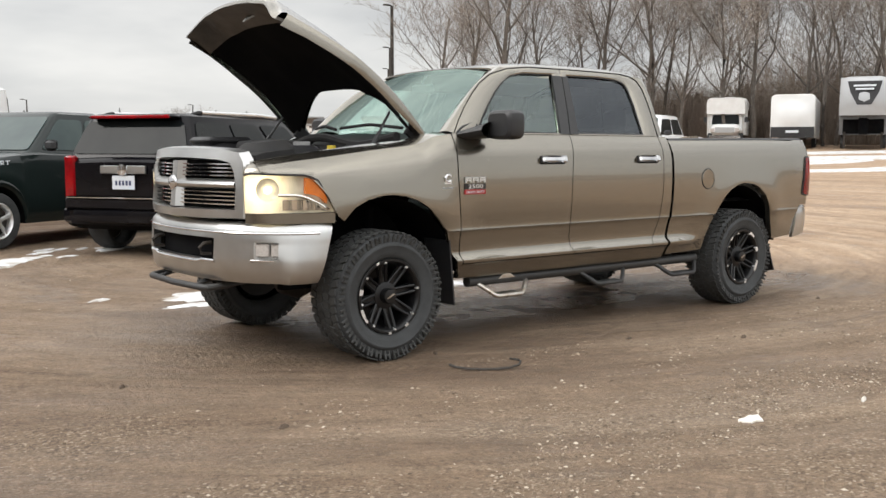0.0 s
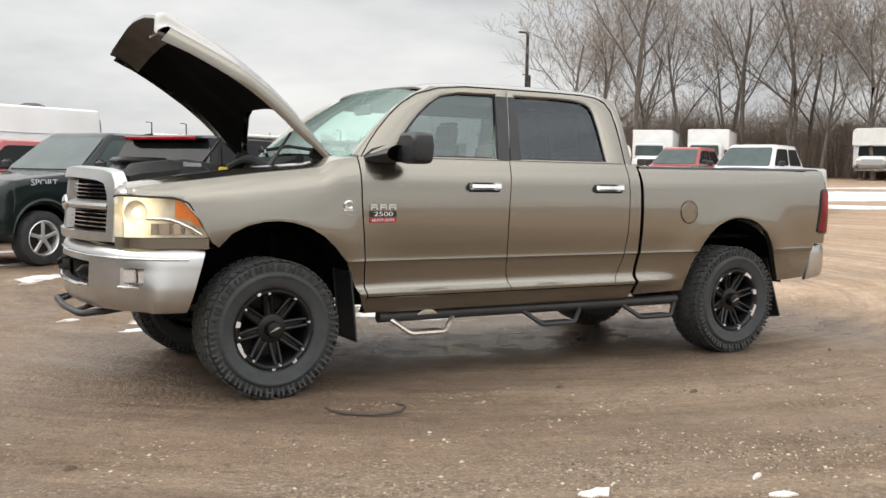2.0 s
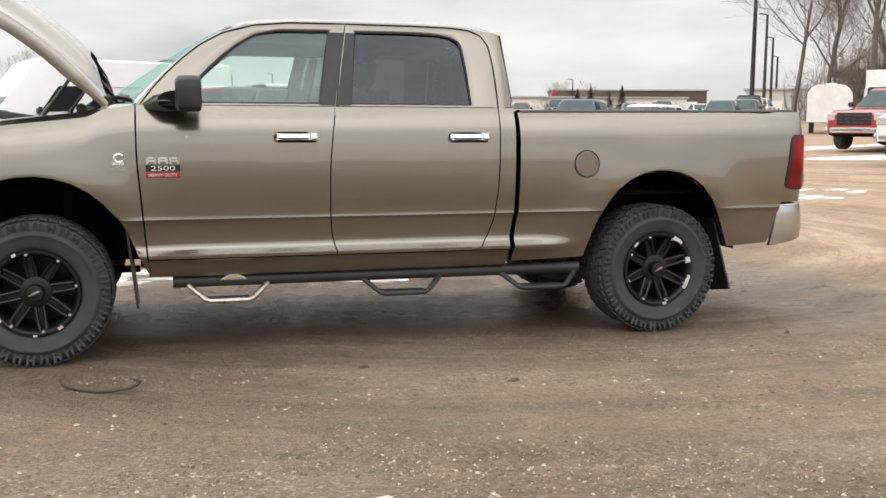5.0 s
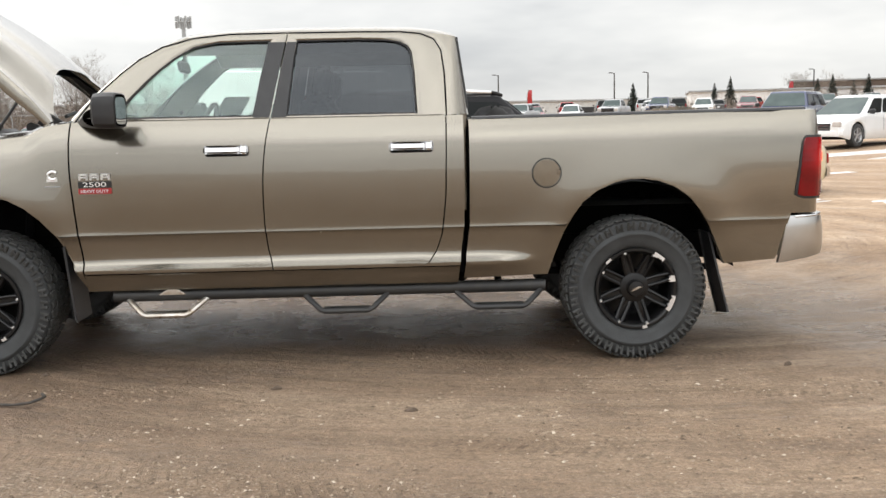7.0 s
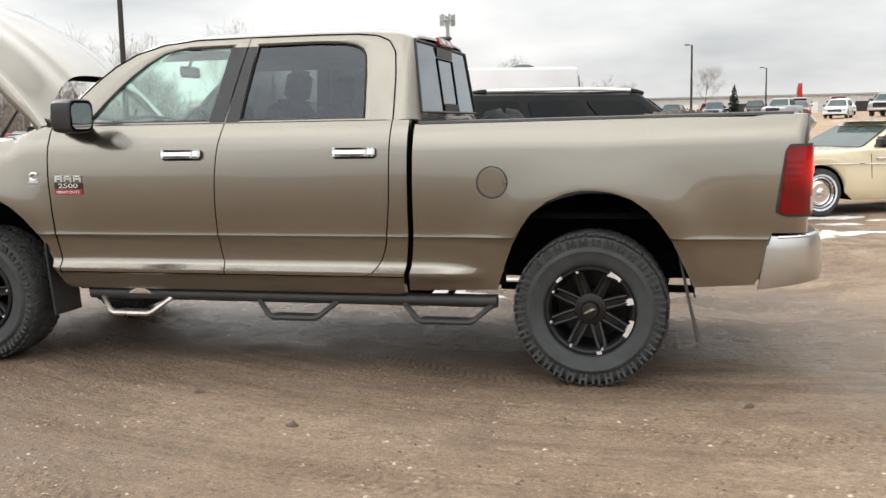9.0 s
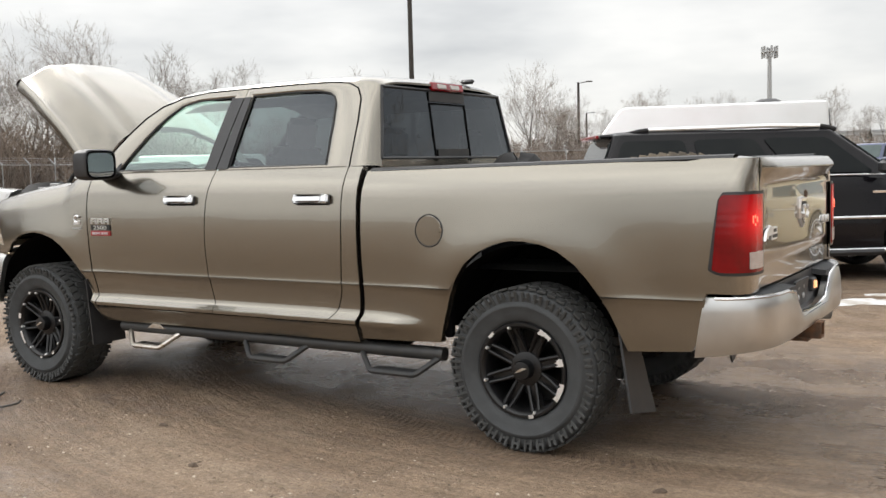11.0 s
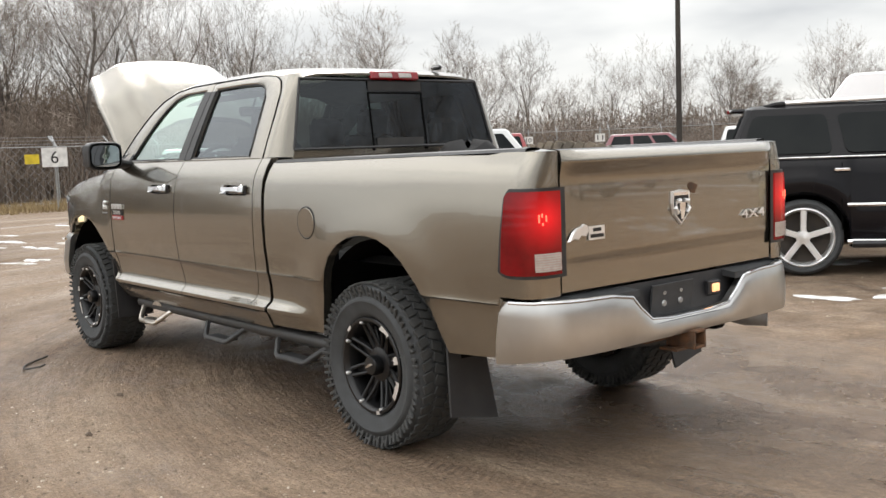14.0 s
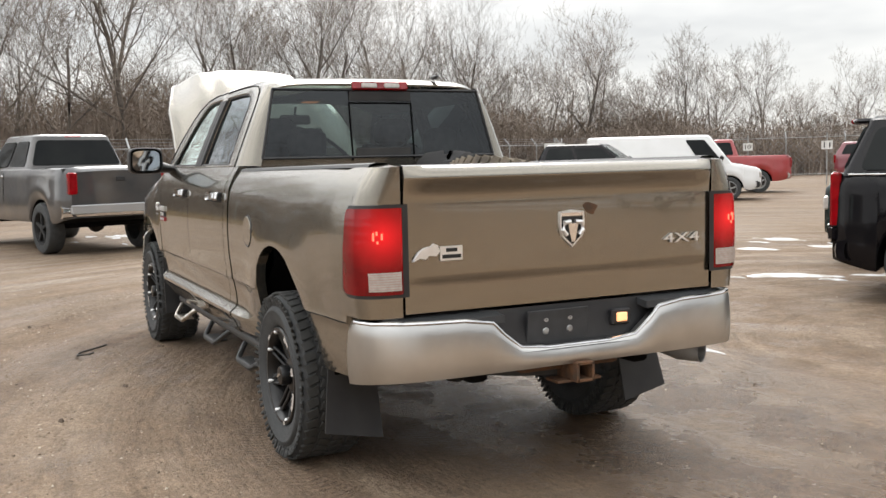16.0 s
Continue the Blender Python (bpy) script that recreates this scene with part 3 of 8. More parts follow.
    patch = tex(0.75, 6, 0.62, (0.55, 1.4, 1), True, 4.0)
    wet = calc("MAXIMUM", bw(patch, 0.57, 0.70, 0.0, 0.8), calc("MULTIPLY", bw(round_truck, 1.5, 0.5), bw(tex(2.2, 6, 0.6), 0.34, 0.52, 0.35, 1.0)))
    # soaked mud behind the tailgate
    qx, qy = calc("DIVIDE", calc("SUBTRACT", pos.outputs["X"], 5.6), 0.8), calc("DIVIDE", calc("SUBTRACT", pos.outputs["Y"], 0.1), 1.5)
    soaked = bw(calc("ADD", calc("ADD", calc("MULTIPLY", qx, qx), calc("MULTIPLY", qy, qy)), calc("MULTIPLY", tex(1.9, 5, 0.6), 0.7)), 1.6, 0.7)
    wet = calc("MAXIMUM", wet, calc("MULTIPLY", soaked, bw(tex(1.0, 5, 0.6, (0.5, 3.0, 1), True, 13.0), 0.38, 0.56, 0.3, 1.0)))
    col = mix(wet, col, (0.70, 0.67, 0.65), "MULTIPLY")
    # broad patch of darker ground by the driver's front wheel
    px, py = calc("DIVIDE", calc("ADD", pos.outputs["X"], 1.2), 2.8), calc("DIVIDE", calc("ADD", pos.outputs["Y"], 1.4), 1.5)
    dark_patch = bw(calc("ADD", calc("ADD", calc("MULTIPLY", px, px), calc("MULTIPLY", py, py)), calc("MULTIPLY", tex(1.6, 5, 0.6), 0.8)), 1.7, 0.5)
    col = mix(dark_patch, col, (0.84, 0.82, 0.81), "MULTIPLY")
    # colour raised in two ramps along x, from mid-truck rearwards
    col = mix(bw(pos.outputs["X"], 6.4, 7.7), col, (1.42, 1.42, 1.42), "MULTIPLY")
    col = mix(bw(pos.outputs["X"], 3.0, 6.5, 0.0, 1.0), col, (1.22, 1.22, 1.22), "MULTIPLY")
    col = mix(1.0, col, (0.735, 0.717, 0.688), "MULTIPLY")
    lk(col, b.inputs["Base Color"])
    dry = bw(tex(1.1, 5, 0.6, (0.4, 1.6, 1), True, 1.0), 0.36, 0.62, 0.55, 0.92)
    shine = n("ShaderNodeMix")
    shine.inputs[3].default_value = 0.20
    lk(wet, shine.inputs[0])
    lk(dry, shine.inputs[2])
    lk(shine.outputs[0], b.inputs["Roughness"])
    lk(bw(wet, 0.0, 1.0, 0.42, 0.6), b.inputs["Specular IOR Level"])
    height = calc("ADD", calc("SUBTRACT", calc("ADD", calc("MULTIPLY", tex(46, 5, 0.72), 0.014), calc("MULTIPLY", tex(130, 2, 0.6), 0.004)), calc("MULTIPLY", printed, 0.006)), calc("ADD", calc("ADD", calc("MULTIPLY", tex(6.5, 6, 0.65), 0.040), calc("MULTIPLY", tex(1.0, 4, 0.7, (9.0, 26.0, 1), True, 8.0), 0.024)), calc("MULTIPLY", tex(1.0, 5, 0.6, (0.6, 9.0, 1), True, 6.0), 0.022)))
    bp = n("ShaderNodeBump")
    bp.inputs["Strength"].default_value, bp.inputs["Distance"].default_value = 0.9, 1.0
    lk(height, bp.inputs["Height"])
    lk(bp.outputs[0], b.inputs["Normal"])
    return m


M["ground"] = ground_material()
M["clod"] = material("clod", (0.085, 0.062, 0.045), 0.9, 0.0, (0.15, 0.11, 0.08), 40, 0.6, 0.4, 120)


def spaced(lo, hi, step, far, grow=1.22):
    a = lin(lo, hi, int((hi - lo) / step) + 1)
    d, p, q = step, lo, hi
    left, right = [], []
    while p > -far:
        d *= grow
        p, q = p - d, q + d
        left.append(p)
        right.append(q)
    return left[::-1] + a + right


def relief(x, y):
    """Ruts that follow the lane, lumps and hollows; calm under the tyres."""
    near = max(0.0, 1 - max(0, abs(x - 2) - 12) / 8) * max(0.0, 1 - max(0, abs(y + 2) - 10) / 8)
    if near <= 0:
        return 0.0
    u, v = math.atan2(x - LANE[0], LANE[1] - y) * 8.5, math.hypot(x - LANE[0], y - LANE[1])
    h = 0.012 * noise.noise((x * 0.5, y * 1.1, 0)) + 0.006 * noise.noise((x * 2.1, y * 3.0, 3)) + 0.004 * noise.noise((x * 6, y * 8, 7))
    h += 0.011 * noise.noise((u * 0.16, v * 2.6, 11)) + 0.005 * noise.noise((u * 0.4, v * 7.0, 17))
    calm = min(1.0, max(0.15, (abs(y) - 1.15) / 0.8)) if -1.5 < x < 5.4 else 1.0
    return h * near * calm - 0.004


gxs, gys = spaced(-5.5, 10.5, 0.085, 1500), spaced(-6.2, 4.0, 0.07, 1500)
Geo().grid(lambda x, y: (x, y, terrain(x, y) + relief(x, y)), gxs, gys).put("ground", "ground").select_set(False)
ground = bpy.data.objects["ground"]
tagged(ground, "wet brown gravel and mud lot with tyre tracks", "ground", kind="structure")
ground.data.polygons.foreach_set("use_smooth", [True] * len(ground.data.polygons))


def snow_patch(cx, cy, rx, ry, turn, seed, thick=0.012):
    """A ragged, thin sheet of old snow lying on the ground."""
    rng = random.Random(seed)
    ph = [rng.uniform(0, 6.28) for _ in range(6)]
    n = 30 if rx < 1 else 44
    pts, fs = [], []
    for k in range(n):
        a = 2 * math.pi * k / n
        f = 1 + 0.26 * math.sin(2 * a + ph[0]) + 0.18 * math.sin(3 * a + ph[1]) + 0.13 * math.sin(5 * a + ph[2]) + 0.10 * math.sin(9 * a + ph[3]) + 0.07 * math.sin(14 * a + ph[4])
        for r, h in ((1.0, -0.012), (0.93, 0.35), (0.6, 1.0), (0.001, 1.0)):
            x, y = rx * f * r * math.cos(a), ry * f * r * math.sin(a)
            X, Y = cx + x * math.cos(turn) - y * math.sin(turn), cy + x * math.sin(turn) + y * math.cos(turn)
            pts.append((X, Y, terrain(X, Y) + relief(X, Y) + (h * thick if h > 0 else h)))
    for k in range(n):
        for j in range(3):
            a, b = k * 4 + j, ((k + 1) % n) * 4 + j
            fs.append((a, b, b + 1, a + 1))
    ob = link_mesh("snow_patch", pts, fs, "snow")
    return tagged(ob, "thin patch of old trodden snow on the gravel", "snow", "snow patches", "stuff")


snow_rng = random.Random(77)
SNOW = []
# strips of broken patches: centre, half length, half depth, direction, how many
for cx, cy, hl, hd, turn, count in ((2.0, 14.2, 4.5, 0.7, 0.35, 26), (4.6, 5.7, 2.6, 0.5, 0.6, 12), (9.8, 8.6, 3.6, 1.2, 0.2, 34), (14, 17, 7, 2.5, 0.4, 16), (1.2, 2.3, 2.0, 0.35, 0.03, 16), (-11, 1.6, 3.2, 1.6, 0.2, 26),
                                    (-3.5, 9.2, 4.0, 1.6, 0.4, 26), (-14, 7, 5, 2, 0.1, 16), (-0.4, 6.4, 2.5, 0.6, 0.5, 14), (-5.5, 5.8, 2.5, 0.8, -0.3, 8)):
    for k in range(count):
        u, v = snow_rng.uniform(-hl, hl), snow_rng.gauss(0, hd * 0.6)
        r = snow_rng.uniform(0.08, 0.42) * (1.0 + hl * 0.06)
        SNOW.append((cx + u * math.cos(turn) - v * math.sin(turn), cy + u * math.sin(turn) + v * math.cos(turn), r, r * snow_rng.uniform(0.25, 0.6), turn + snow_rng.uniform(-0.3, 0.3)))
SNOW += [(24, 15.5, 5.0, 1.4, -0.5), (36, 18, 9, 3.2, -0.5), (30, 12, 6, 1.2, -0.5), (45, 20, 10, 2.0, -0.6), (20, 22, 6, 1.0, 0.2), (27, 20, 4, 0.8, 0.8)]
for k, (cx, cy, rx, ry, turn) in enumerate(SNOW):
    snow_patch(cx, cy, rx, ry, turn, 100 + k)


def scatter_pebbles():
    """Loose stones on the near side of the lane and a thin sprinkle elsewhere."""
    rng = random.Random(7)
    g = Geo()
    base = [(1, 0, -0.3), (0, 1, -0.3), (-1, 0, -0.3), (0, -1, -0.3), (0, 0, 0.8)]
    tri = [(0, 1, 4), (1, 2, 4), (2, 3, 4), (3, 0, 4)]
    for k in range(105000):
        if k % 5:
            x, y = rng.uniform(-3.5, 8.0), -2.4 - 3.0 * rng.random() ** 0.8
            if x > 3.0 + 4.5 * rng.random() or math.hypot(x - LANE[0], y - LANE[1]) < 7.7 + 0.8 * rng.random():
                continue
            if noise.noise((x * 0.6, y * 0.9, 5)) + 0.4 * noise.noise((x * 2.6, y * 3.4, 9)) < 0.08 * rng.random():
                continue
        else:
            x, y = rng.uniform(-6, 11), rng.uniform(-5.5, 9)
            if noise.noise((x * 0.9, y * 1.5, 2)) < 0.1:
                continue
        r = 0.0034 + 0.0095 * rng.random() ** 3
        m = Euler((rng.uniform(-0.5, 0.5), rng.uniform(-0.5, 0.5), rng.uniform(0, 6))).to_matrix()
        z = terrain(x, y) + relief(x, y) + r * 0.25
        s = (r, r * rng.uniform(0.6, 1), r * rng.uniform(0.4, 0.8))
        g.add([Vector((x, y, z)) + m @ Vector([c * q for c, q in zip(p, s)]) for p in base], tri)
    # flat crumbs of earth, a little larger, thrown along the lane
    for k in range(16000):
        x, y = rng.uniform(-4.5, 8.5), -1.3 - 3.9 * rng.random()
        if noise.noise((x * 0.7, y * 2.2, 31)) + 0.5 * noise.noise((x * 2.9, y * 6.0, 33)) < 0.02:
            continue
        r = 0.005 + 0.013 * rng.random() ** 2
        m = Euler((rng.uniform(-0.3, 0.3), rng.uniform(-0.3, 0.3), rng.gauss(0.0, 0.5) + math.atan2(x - LANE[0], LANE[1] - y))).to_matrix()
        z = terrain(x, y) + relief(x, y) + r * 0.12
        s = (r, r * rng.uniform(0.4, 0.8), r * rng.uniform(0.35, 0.6))
        g.add([Vector((x, y, z)) + m @ Vector([c * q for c, q in zip(p, s)]) for p in base], tri)
    ob = g.put("gravel", "pebble", None, smooth=False)
    tagged(ob, "scattered small stones on the dirt", "gravel", kind="stuff")


def gravel_material():
    """Loose stones of many tones, each stone its own."""
    m = bpy.data.materials.new("loose_gravel")
    m.use_nodes = True
    nt = m.node_tree
    geo, ramp = nt.nodes.new("ShaderNodeNewGeometry"), nt.nodes.new("ShaderNodeValToRGB")
    e = ramp.color_ramp.elements
    e[0].position, e[0].color = 0.0, (0.10, 0.071, 0.048, 1)
    e[1].position, e[1].color = 1.0, (0.58, 0.505, 0.41, 1)
    e.new(0.55).color = (0.24, 0.182, 0.128, 1)
    e.new(0.86).color = (0.34, 0.27, 0.20, 1)
    nt.links.new(geo.outputs["Random Per Island"], ramp.inputs[0])
    nt.links.new(ramp.outputs[0], nt.nodes["Principled BSDF"].inputs["Base Color"])
    nt.nodes["Principled BSDF"].inputs["Roughness"].default_value = 0.9
    return m


M["pebble"] = gravel_material()
scatter_pebbles()


def litter(name, cx, cy, r, seed, mat, label, cat, turn=0.0, squash=0.5):
    rng = random.Random(seed)
    g = Geo()
    n = 14
    pts = []
    for k in range(n):
        a = 2 * math.pi * k / n
        f = rng.uniform(0.65, 1.15)
        x, y = r * f * math.cos(a), r * squash * f * math.sin(a)
        X, Y = cx + x * math.cos(turn) - y * math.sin(turn), cy + x * math.sin(turn) + y * math.cos(turn)
        for q, h in ((1.0, -0.004), (0.96, 0.008), (0.5, 0.018 * rng.uniform(0.6, 1.2))):
            pts.append((cx + (X - cx) * q, cy + (Y - cy) * q, relief(X, Y) + terrain(X, Y) + h))
    pts.append((cx, cy, relief(cx, cy) + 0.02))
    fs = []
    for k in range(n):
        for j in range(2):
            a, b = k * 3 + j, ((k + 1) % n) * 3 + j
            fs.append((a, b, b + 1, a + 1))
        fs.append((k * 3 + 2, ((k + 1) % n) * 3 + 2, len(pts) - 1))
    tagged(link_mesh(name, pts, fs, mat), label, cat)


litter("ice_lump", 0.63, -3.21, 0.095, 1, "paper", "pale lump of dirty ice on the gravel", "ice")
litter("ice_lump", 1.43, -3.37, 0.045, 2, "paper", "small flake of dirty ice on the gravel", "ice", 0.3, 0.3)
litter("ice_lump", 1.34, -3.60, 0.07, 3, "paper", "thin flake of dirty ice on the gravel", "ice", -0.3, 0.35)
litter("ice_lump", 4.55, -3.55, 0.06, 4, "paper", "pale lump of dirty ice on the gravel", "ice", 0.5, 0.8)
for k, (x, y) in enumerate(((2.46, -1.92), (1.74, -1.46), (-1.3, -1.9), (4.6, -1.25), (-1.6, -0.6), (0.35, -1.0))):
    litter("dirt_clod", x, y, 0.032, 20 + k, "clod", "dark clod of earth on the gravel", "clod", 0.2 * k, 0.5)
cab = Geo().tube([(0.15, -1.39, 0.022), (0.165, -1.44, 0.012), (0.21, -1.51, 0.008), (0.27, -1.575, 0.008), (0.34, -1.62, 0.008), (0.42, -1.645, 0.010), (0.50, -1.645, 0.018), (0.545, -1.61, 0.028), (0.555, -1.57, 0.03), (0.525, -1.53, 0.035)], 0.0075, 7)
tagged(cab.put("cable_scrap", "cable"), "curved offcut of old dark cable on the dirt", "cable")
# ---- the pickup truck with its hood up ----
# Truck axes: nose towards -x, driver's side at -y, front axle at x = 0, rear axle at x = 3.797.
AXLES, HUB_Z, TYRE_R = (0.0, 3.797), 0.412, 0.418
SIDE_Z = [0.44, 0.50, 0.555, 0.575, 0.592, 0.600, 0.624, 0.636, 0.66, 0.72, 0.792, 0.797, 0.803, 0.816, 0.83, 0.95, 1.10, 1.25, 1.33, 1.40, 1.445]
SIDE_Y = [0.90, 0.935, 0.960, 0.978, 0.982, 0.981, 0.953, 0.943, 0.939, 0.945, 0.960, 0.9640, 0.9690, 0.9674, 0.968, 0.981, 0.985, 0.977, 0.963, 0.932, 0.902]
PANEL_Z = sorted(set(SIDE_Z + [0.47, 0.525, 0.69, 0.755, 0.89, 1.02, 1.175, 1.29, 1.37, 1.425]))


def fender_top(x):
    return interp(x, [-0.80, -0.62, -0.08, 0.30, 0.40, 0.56], [1.235, 1.265, 1.335, 1.375, 1.425, 1.445])


def half_width(x, z, top=1.445):
    """Half the body's width at x and z, with the flares over the wheels and the taper at nose and tail."""
    zz = z if z < 0.95 else 0.95 + (z - 0.95) * (1.445 - 0.95) / max(0.05, top - 0.95)
    y = interp(zz, SIDE_Z, SIDE_Y)
    if zz < 0.66 and x > 2.9:  # the sill's flare runs out before the rear wheel
        k = max(0.0, min(1.0, (3.25 - x) / 0.30))
        y = interp(zz, [0.44, 0.50, 0.56, 0.61, 0.66], [0.900, 0.915, 0.926, 0.933, 0.939]) * (1 - k) + y * k
    y += interp(x, [-0.9, -0.80, -0.65, -0.5, -0.4, -0.15, 0.2], [-0.20, -0.15, -0.085, -0.045, -0.03, -0.008, 0])
    y += interp(x, [4.3, 4.6, 4.8, 4.86, 4.9], [0, -0.006, -0.018, -0.03, -0.055])
    for xa in AXLES:
        r = math.hypot(x - xa - 0.015, z - 0.43)
        if z > 0.5 and r < 1.0:
            y += 0.020 * math.exp(-((r - 0.60) / (0.08 if r < 0.60 else 0.15)) ** 2) * max(0.0, min(1.0, (z - 0.56) / 0.25))
    return y


def glass_width(z):
    d = z - 1.445
    return 0.902 - 0.37 * d - 0.10 * d * d


def door_front(z):
    return interp(z, [0.5, 0.62, 1.15, 1.48], [0.615, 0.60, 0.56, 0.56])


def door_split(z):
    return interp(z, [0.575, 0.70, 0.83, 1.0, 1.15, 1.30, 1.45], [1.685, 1.655, 1.645, 1.643, 1.648, 1.665, 1.69])


def door_rear(z):
    return interp(z, [0.575, 0.60, 0.66, 0.76, 0.98, 1.46], [2.53, 2.585, 2.63, 2.665, 2.69, 2.702])


def cab_end(z):
    return interp(z, [0.48, 0.82, 1.445], [2.755, 2.795, 2.80])


FRONT_ARCH = ([-0.80, -0.545, -0.44, -0.375, -0.335, -0.26, -0.17, -0.07, 0.02, 0.11, 0.21, 0.30, 0.38, 0.455, 0.49, 0.52, 0.548, 0.56, 0.62],
              [1.205, 1.185, 1.065, 0.935, 0.905, 0.985, 1.03, 1.052, 1.056, 1.045, 1.015, 0.965, 0.895, 0.80, 0.71, 0.60, 0.50, 0.49, 0.49])
REAR_ARCH = ([2.75, 3.285, 3.325, 3.375, 3.43, 3.485, 3.57, 3.67, 3.75, 3.83, 3.92, 4.01, 4.10, 4.17, 4.22, 4.265, 4.30, 4.335, 4.638, 4.662, 4.72, 4.9],
             [0.495, 0.505, 0.63, 0.76, 0.86, 0.935, 1.00, 1.042, 1.058, 1.058, 1.045, 1.012, 0.95, 0.868, 0.79, 0.70, 0.62, 0.54, 0.56, 0.60, 0.835, 0.835])

DROWS = [z for z in PANEL_Z if z > 0.57]


def rows_panel(g, xl, xr, z0, z1, nu=14, skip=0.0):
    zs = [z0] + [z for z in DROWS if z0 + 0.006 < z < z1 - 0.006] + [z1]
    return g.grid(lambda u, z: (xl(z) + skip + (xr(z) - xl(z) - 2 * skip) * u, half_width(xl(z) + (xr(z) - xl(z)) * u, z), z), lin(0, 1, nu), zs)


def columns_panel(g, xs, zl, zu, shift=lambda x, z: 0.0):
    """A panel cut out from below by an arch: its rows keep the body's creases at their heights."""
    def fn(x, j):
        lo, hi = zl(x), zu(x)
        z = PANEL_Z[j] if PANEL_Z[j] < 0.95 else 0.95 + (PANEL_Z[j] - 0.95) * (hi - 0.95) / 0.495
        z = min(hi, max(z, lo + 0.0006 * j))
        return (x + shift(x, z), half_width(x, z, hi), z)
    return g.grid(fn, xs, range(len(PANEL_Z)))


def ring(g, outer, inner, wid, fold=0.03):
    """A frame between two outlines of the same number of corners, in x and z, on the leaning side of the cab."""
    n = len(outer)
    pts = []
    for (x0, z0), (x1, z1) in zip(outer, inner):
        for t in (0, 0.25, 0.75, 0.93, 1.0):
            x, z = x0 + (x1 - x0) * t, z0 + (z1 - z0) * t
            pts.append((x, wid(z) + (0.006 if 0.1 < t < 0.9 else (-0.012 if t == 1.0 else 0)), z))
        pts.append((x1, wid(z1) - fold, z1))
    fs = []
    for i in range(n):
        for j in range(5):
            a, b = i * 6 + j, ((i + 1) % n) * 6 + j
            fs.append((a, a + 1, b + 1, b))
    return g.add(pts, fs)


def split_loop(pts, k=3):
    """A closed outline with points added between its corners."""
    n, out = len(pts), []
    for i in range(n):
        p1, p2 = np.array(pts[i]), np.array(pts[(i + 1) % n])
        for j in range(k):
            c = p1 + (p2 - p1) * (j / k)
            out.append(tuple(c))
    return out


OUT_F = [(0.585, 1.447), (0.65, 1.535), (0.73, 1.625), (0.83, 1.72), (0.93, 1.80), (1.06, 1.872), (1.24, 1.922), (1.45, 1.943), (1.785, 1.945), (1.735, 1.70), (1.692, 1.447), (1.3, 1.447), (0.9, 1.447)]
IN_F = [(0.80, 1.463), (0.85, 1.522), (0.91, 1.592), (0.985, 1.672), (1.055, 1.738), (1.135, 1.803), (1.24, 1.866), (1.38, 1.893), (1.682, 1.898), (1.638, 1.69), (1.594, 1.463), (1.3, 1.463), (1.0, 1.463)]
OUT_R = [(1.698, 1.447), (1.741, 1.70), (1.791, 1.945), (2.2, 1.945), (2.45, 1.941), (2.57, 1.928), (2.645, 1.895), (2.685, 1.83), (2.70, 1.70), (2.705, 1.447), (2.2, 1.447)]
IN_R = [(1.785, 1.463), (1.815, 1.69), (1.845, 1.897), (2.2, 1.900), (2.37, 1.893), (2.44, 1.880), (2.485, 1.855), (2.508, 1.81), (2.520, 1.70), (2.531, 1.463), (2.2, 1.463)]


def pane(g, loop, wid, inset):
    c = np.mean(np.array(loop), axis=0)
    pts = [(c[0], wid(c[1]) - inset, c[1])] + [(x, wid(z) - inset, z) for x, z in loop]
    n = len(loop)
    return g.add(pts, [(0, 1 + i, 1 + (i + 1) % n) for i in range(n)])


def build_tyre(name, parent, c, sgn, lugs=34):
    """An all-terrain tyre: carcass with a moulded rib, four rows of close tread blocks, and H-shaped lugs round the shoulder."""
    g = Geo()
    prof = [(0.235, -0.115), (0.245, -0.135), (0.262, -0.146), (0.29, -0.156), (0.318, -0.161), (0.322, -0.164), (0.330, -0.164), (0.336, -0.160), (0.346, -0.149), (0.372, -0.146), (0.392, -0.136), (0.403, -0.120), (0.409, -0.06)]
    prof = prof + [(r, -o) for r, o in reversed(prof)]
    g.lathe(prof, (0, 0, 0), n=72)
    ob = g.put(name, "rubber", parent)
    t = Geo()
    n = 48

    def lug(m, sx, sy, sz):
        k = len(t.v)
        t.box((0, 0, 0), (sx, sy, sz), None, 0.2)
        t.v[k:] = [tuple(m @ Vector(p)) for p in t.v[k:]]
    for k in range(n):
        a = 2 * math.pi * k / n
        for row, (o, bw, off, tilt) in enumerate(((-0.108, 0.058, 0.0, 0.3), (-0.037, 0.062, 0.5, -0.35), (0.037, 0.062, 0.0, 0.35), (0.108, 0.058, 0.5, -0.3))):
            lug(Matrix.Rotation(-a - off * 2 * math.pi / n, 4, "Y") @ Matrix.Translation((0.410, o, 0)) @ Matrix.Rotation(tilt, 4, "X"), 0.012, bw, 0.042)
    n = lugs
    for k in range(n):
        a = 2 * math.pi * k / n
        for s in (-1, 1):
            base = Matrix.Rotation(-a, 4, "Y") @ Matrix.Translation((0.371, s * 0.1525, 0)) @ Matrix.Rotation(s * 0.36, 4, "Z")
            lug(base @ Matrix.Translation((0, 0, 0.0155)), 0.060, 0.014, 0.015)
            lug(base @ Matrix.Translation((0.002, 0, -0.0155)), 0.064 if k % 2 else 0.050, 0.014, 0.015)
            lug(base @ Matrix.Translation((0.004 if k % 2 else -0.006, 0, 0)), 0.014, 0.012, 0.022)
    t.put("tread", "mud_rubber", ob, "dusty lugged tread blocks", smooth=False)
    ob.location = c
    return ob


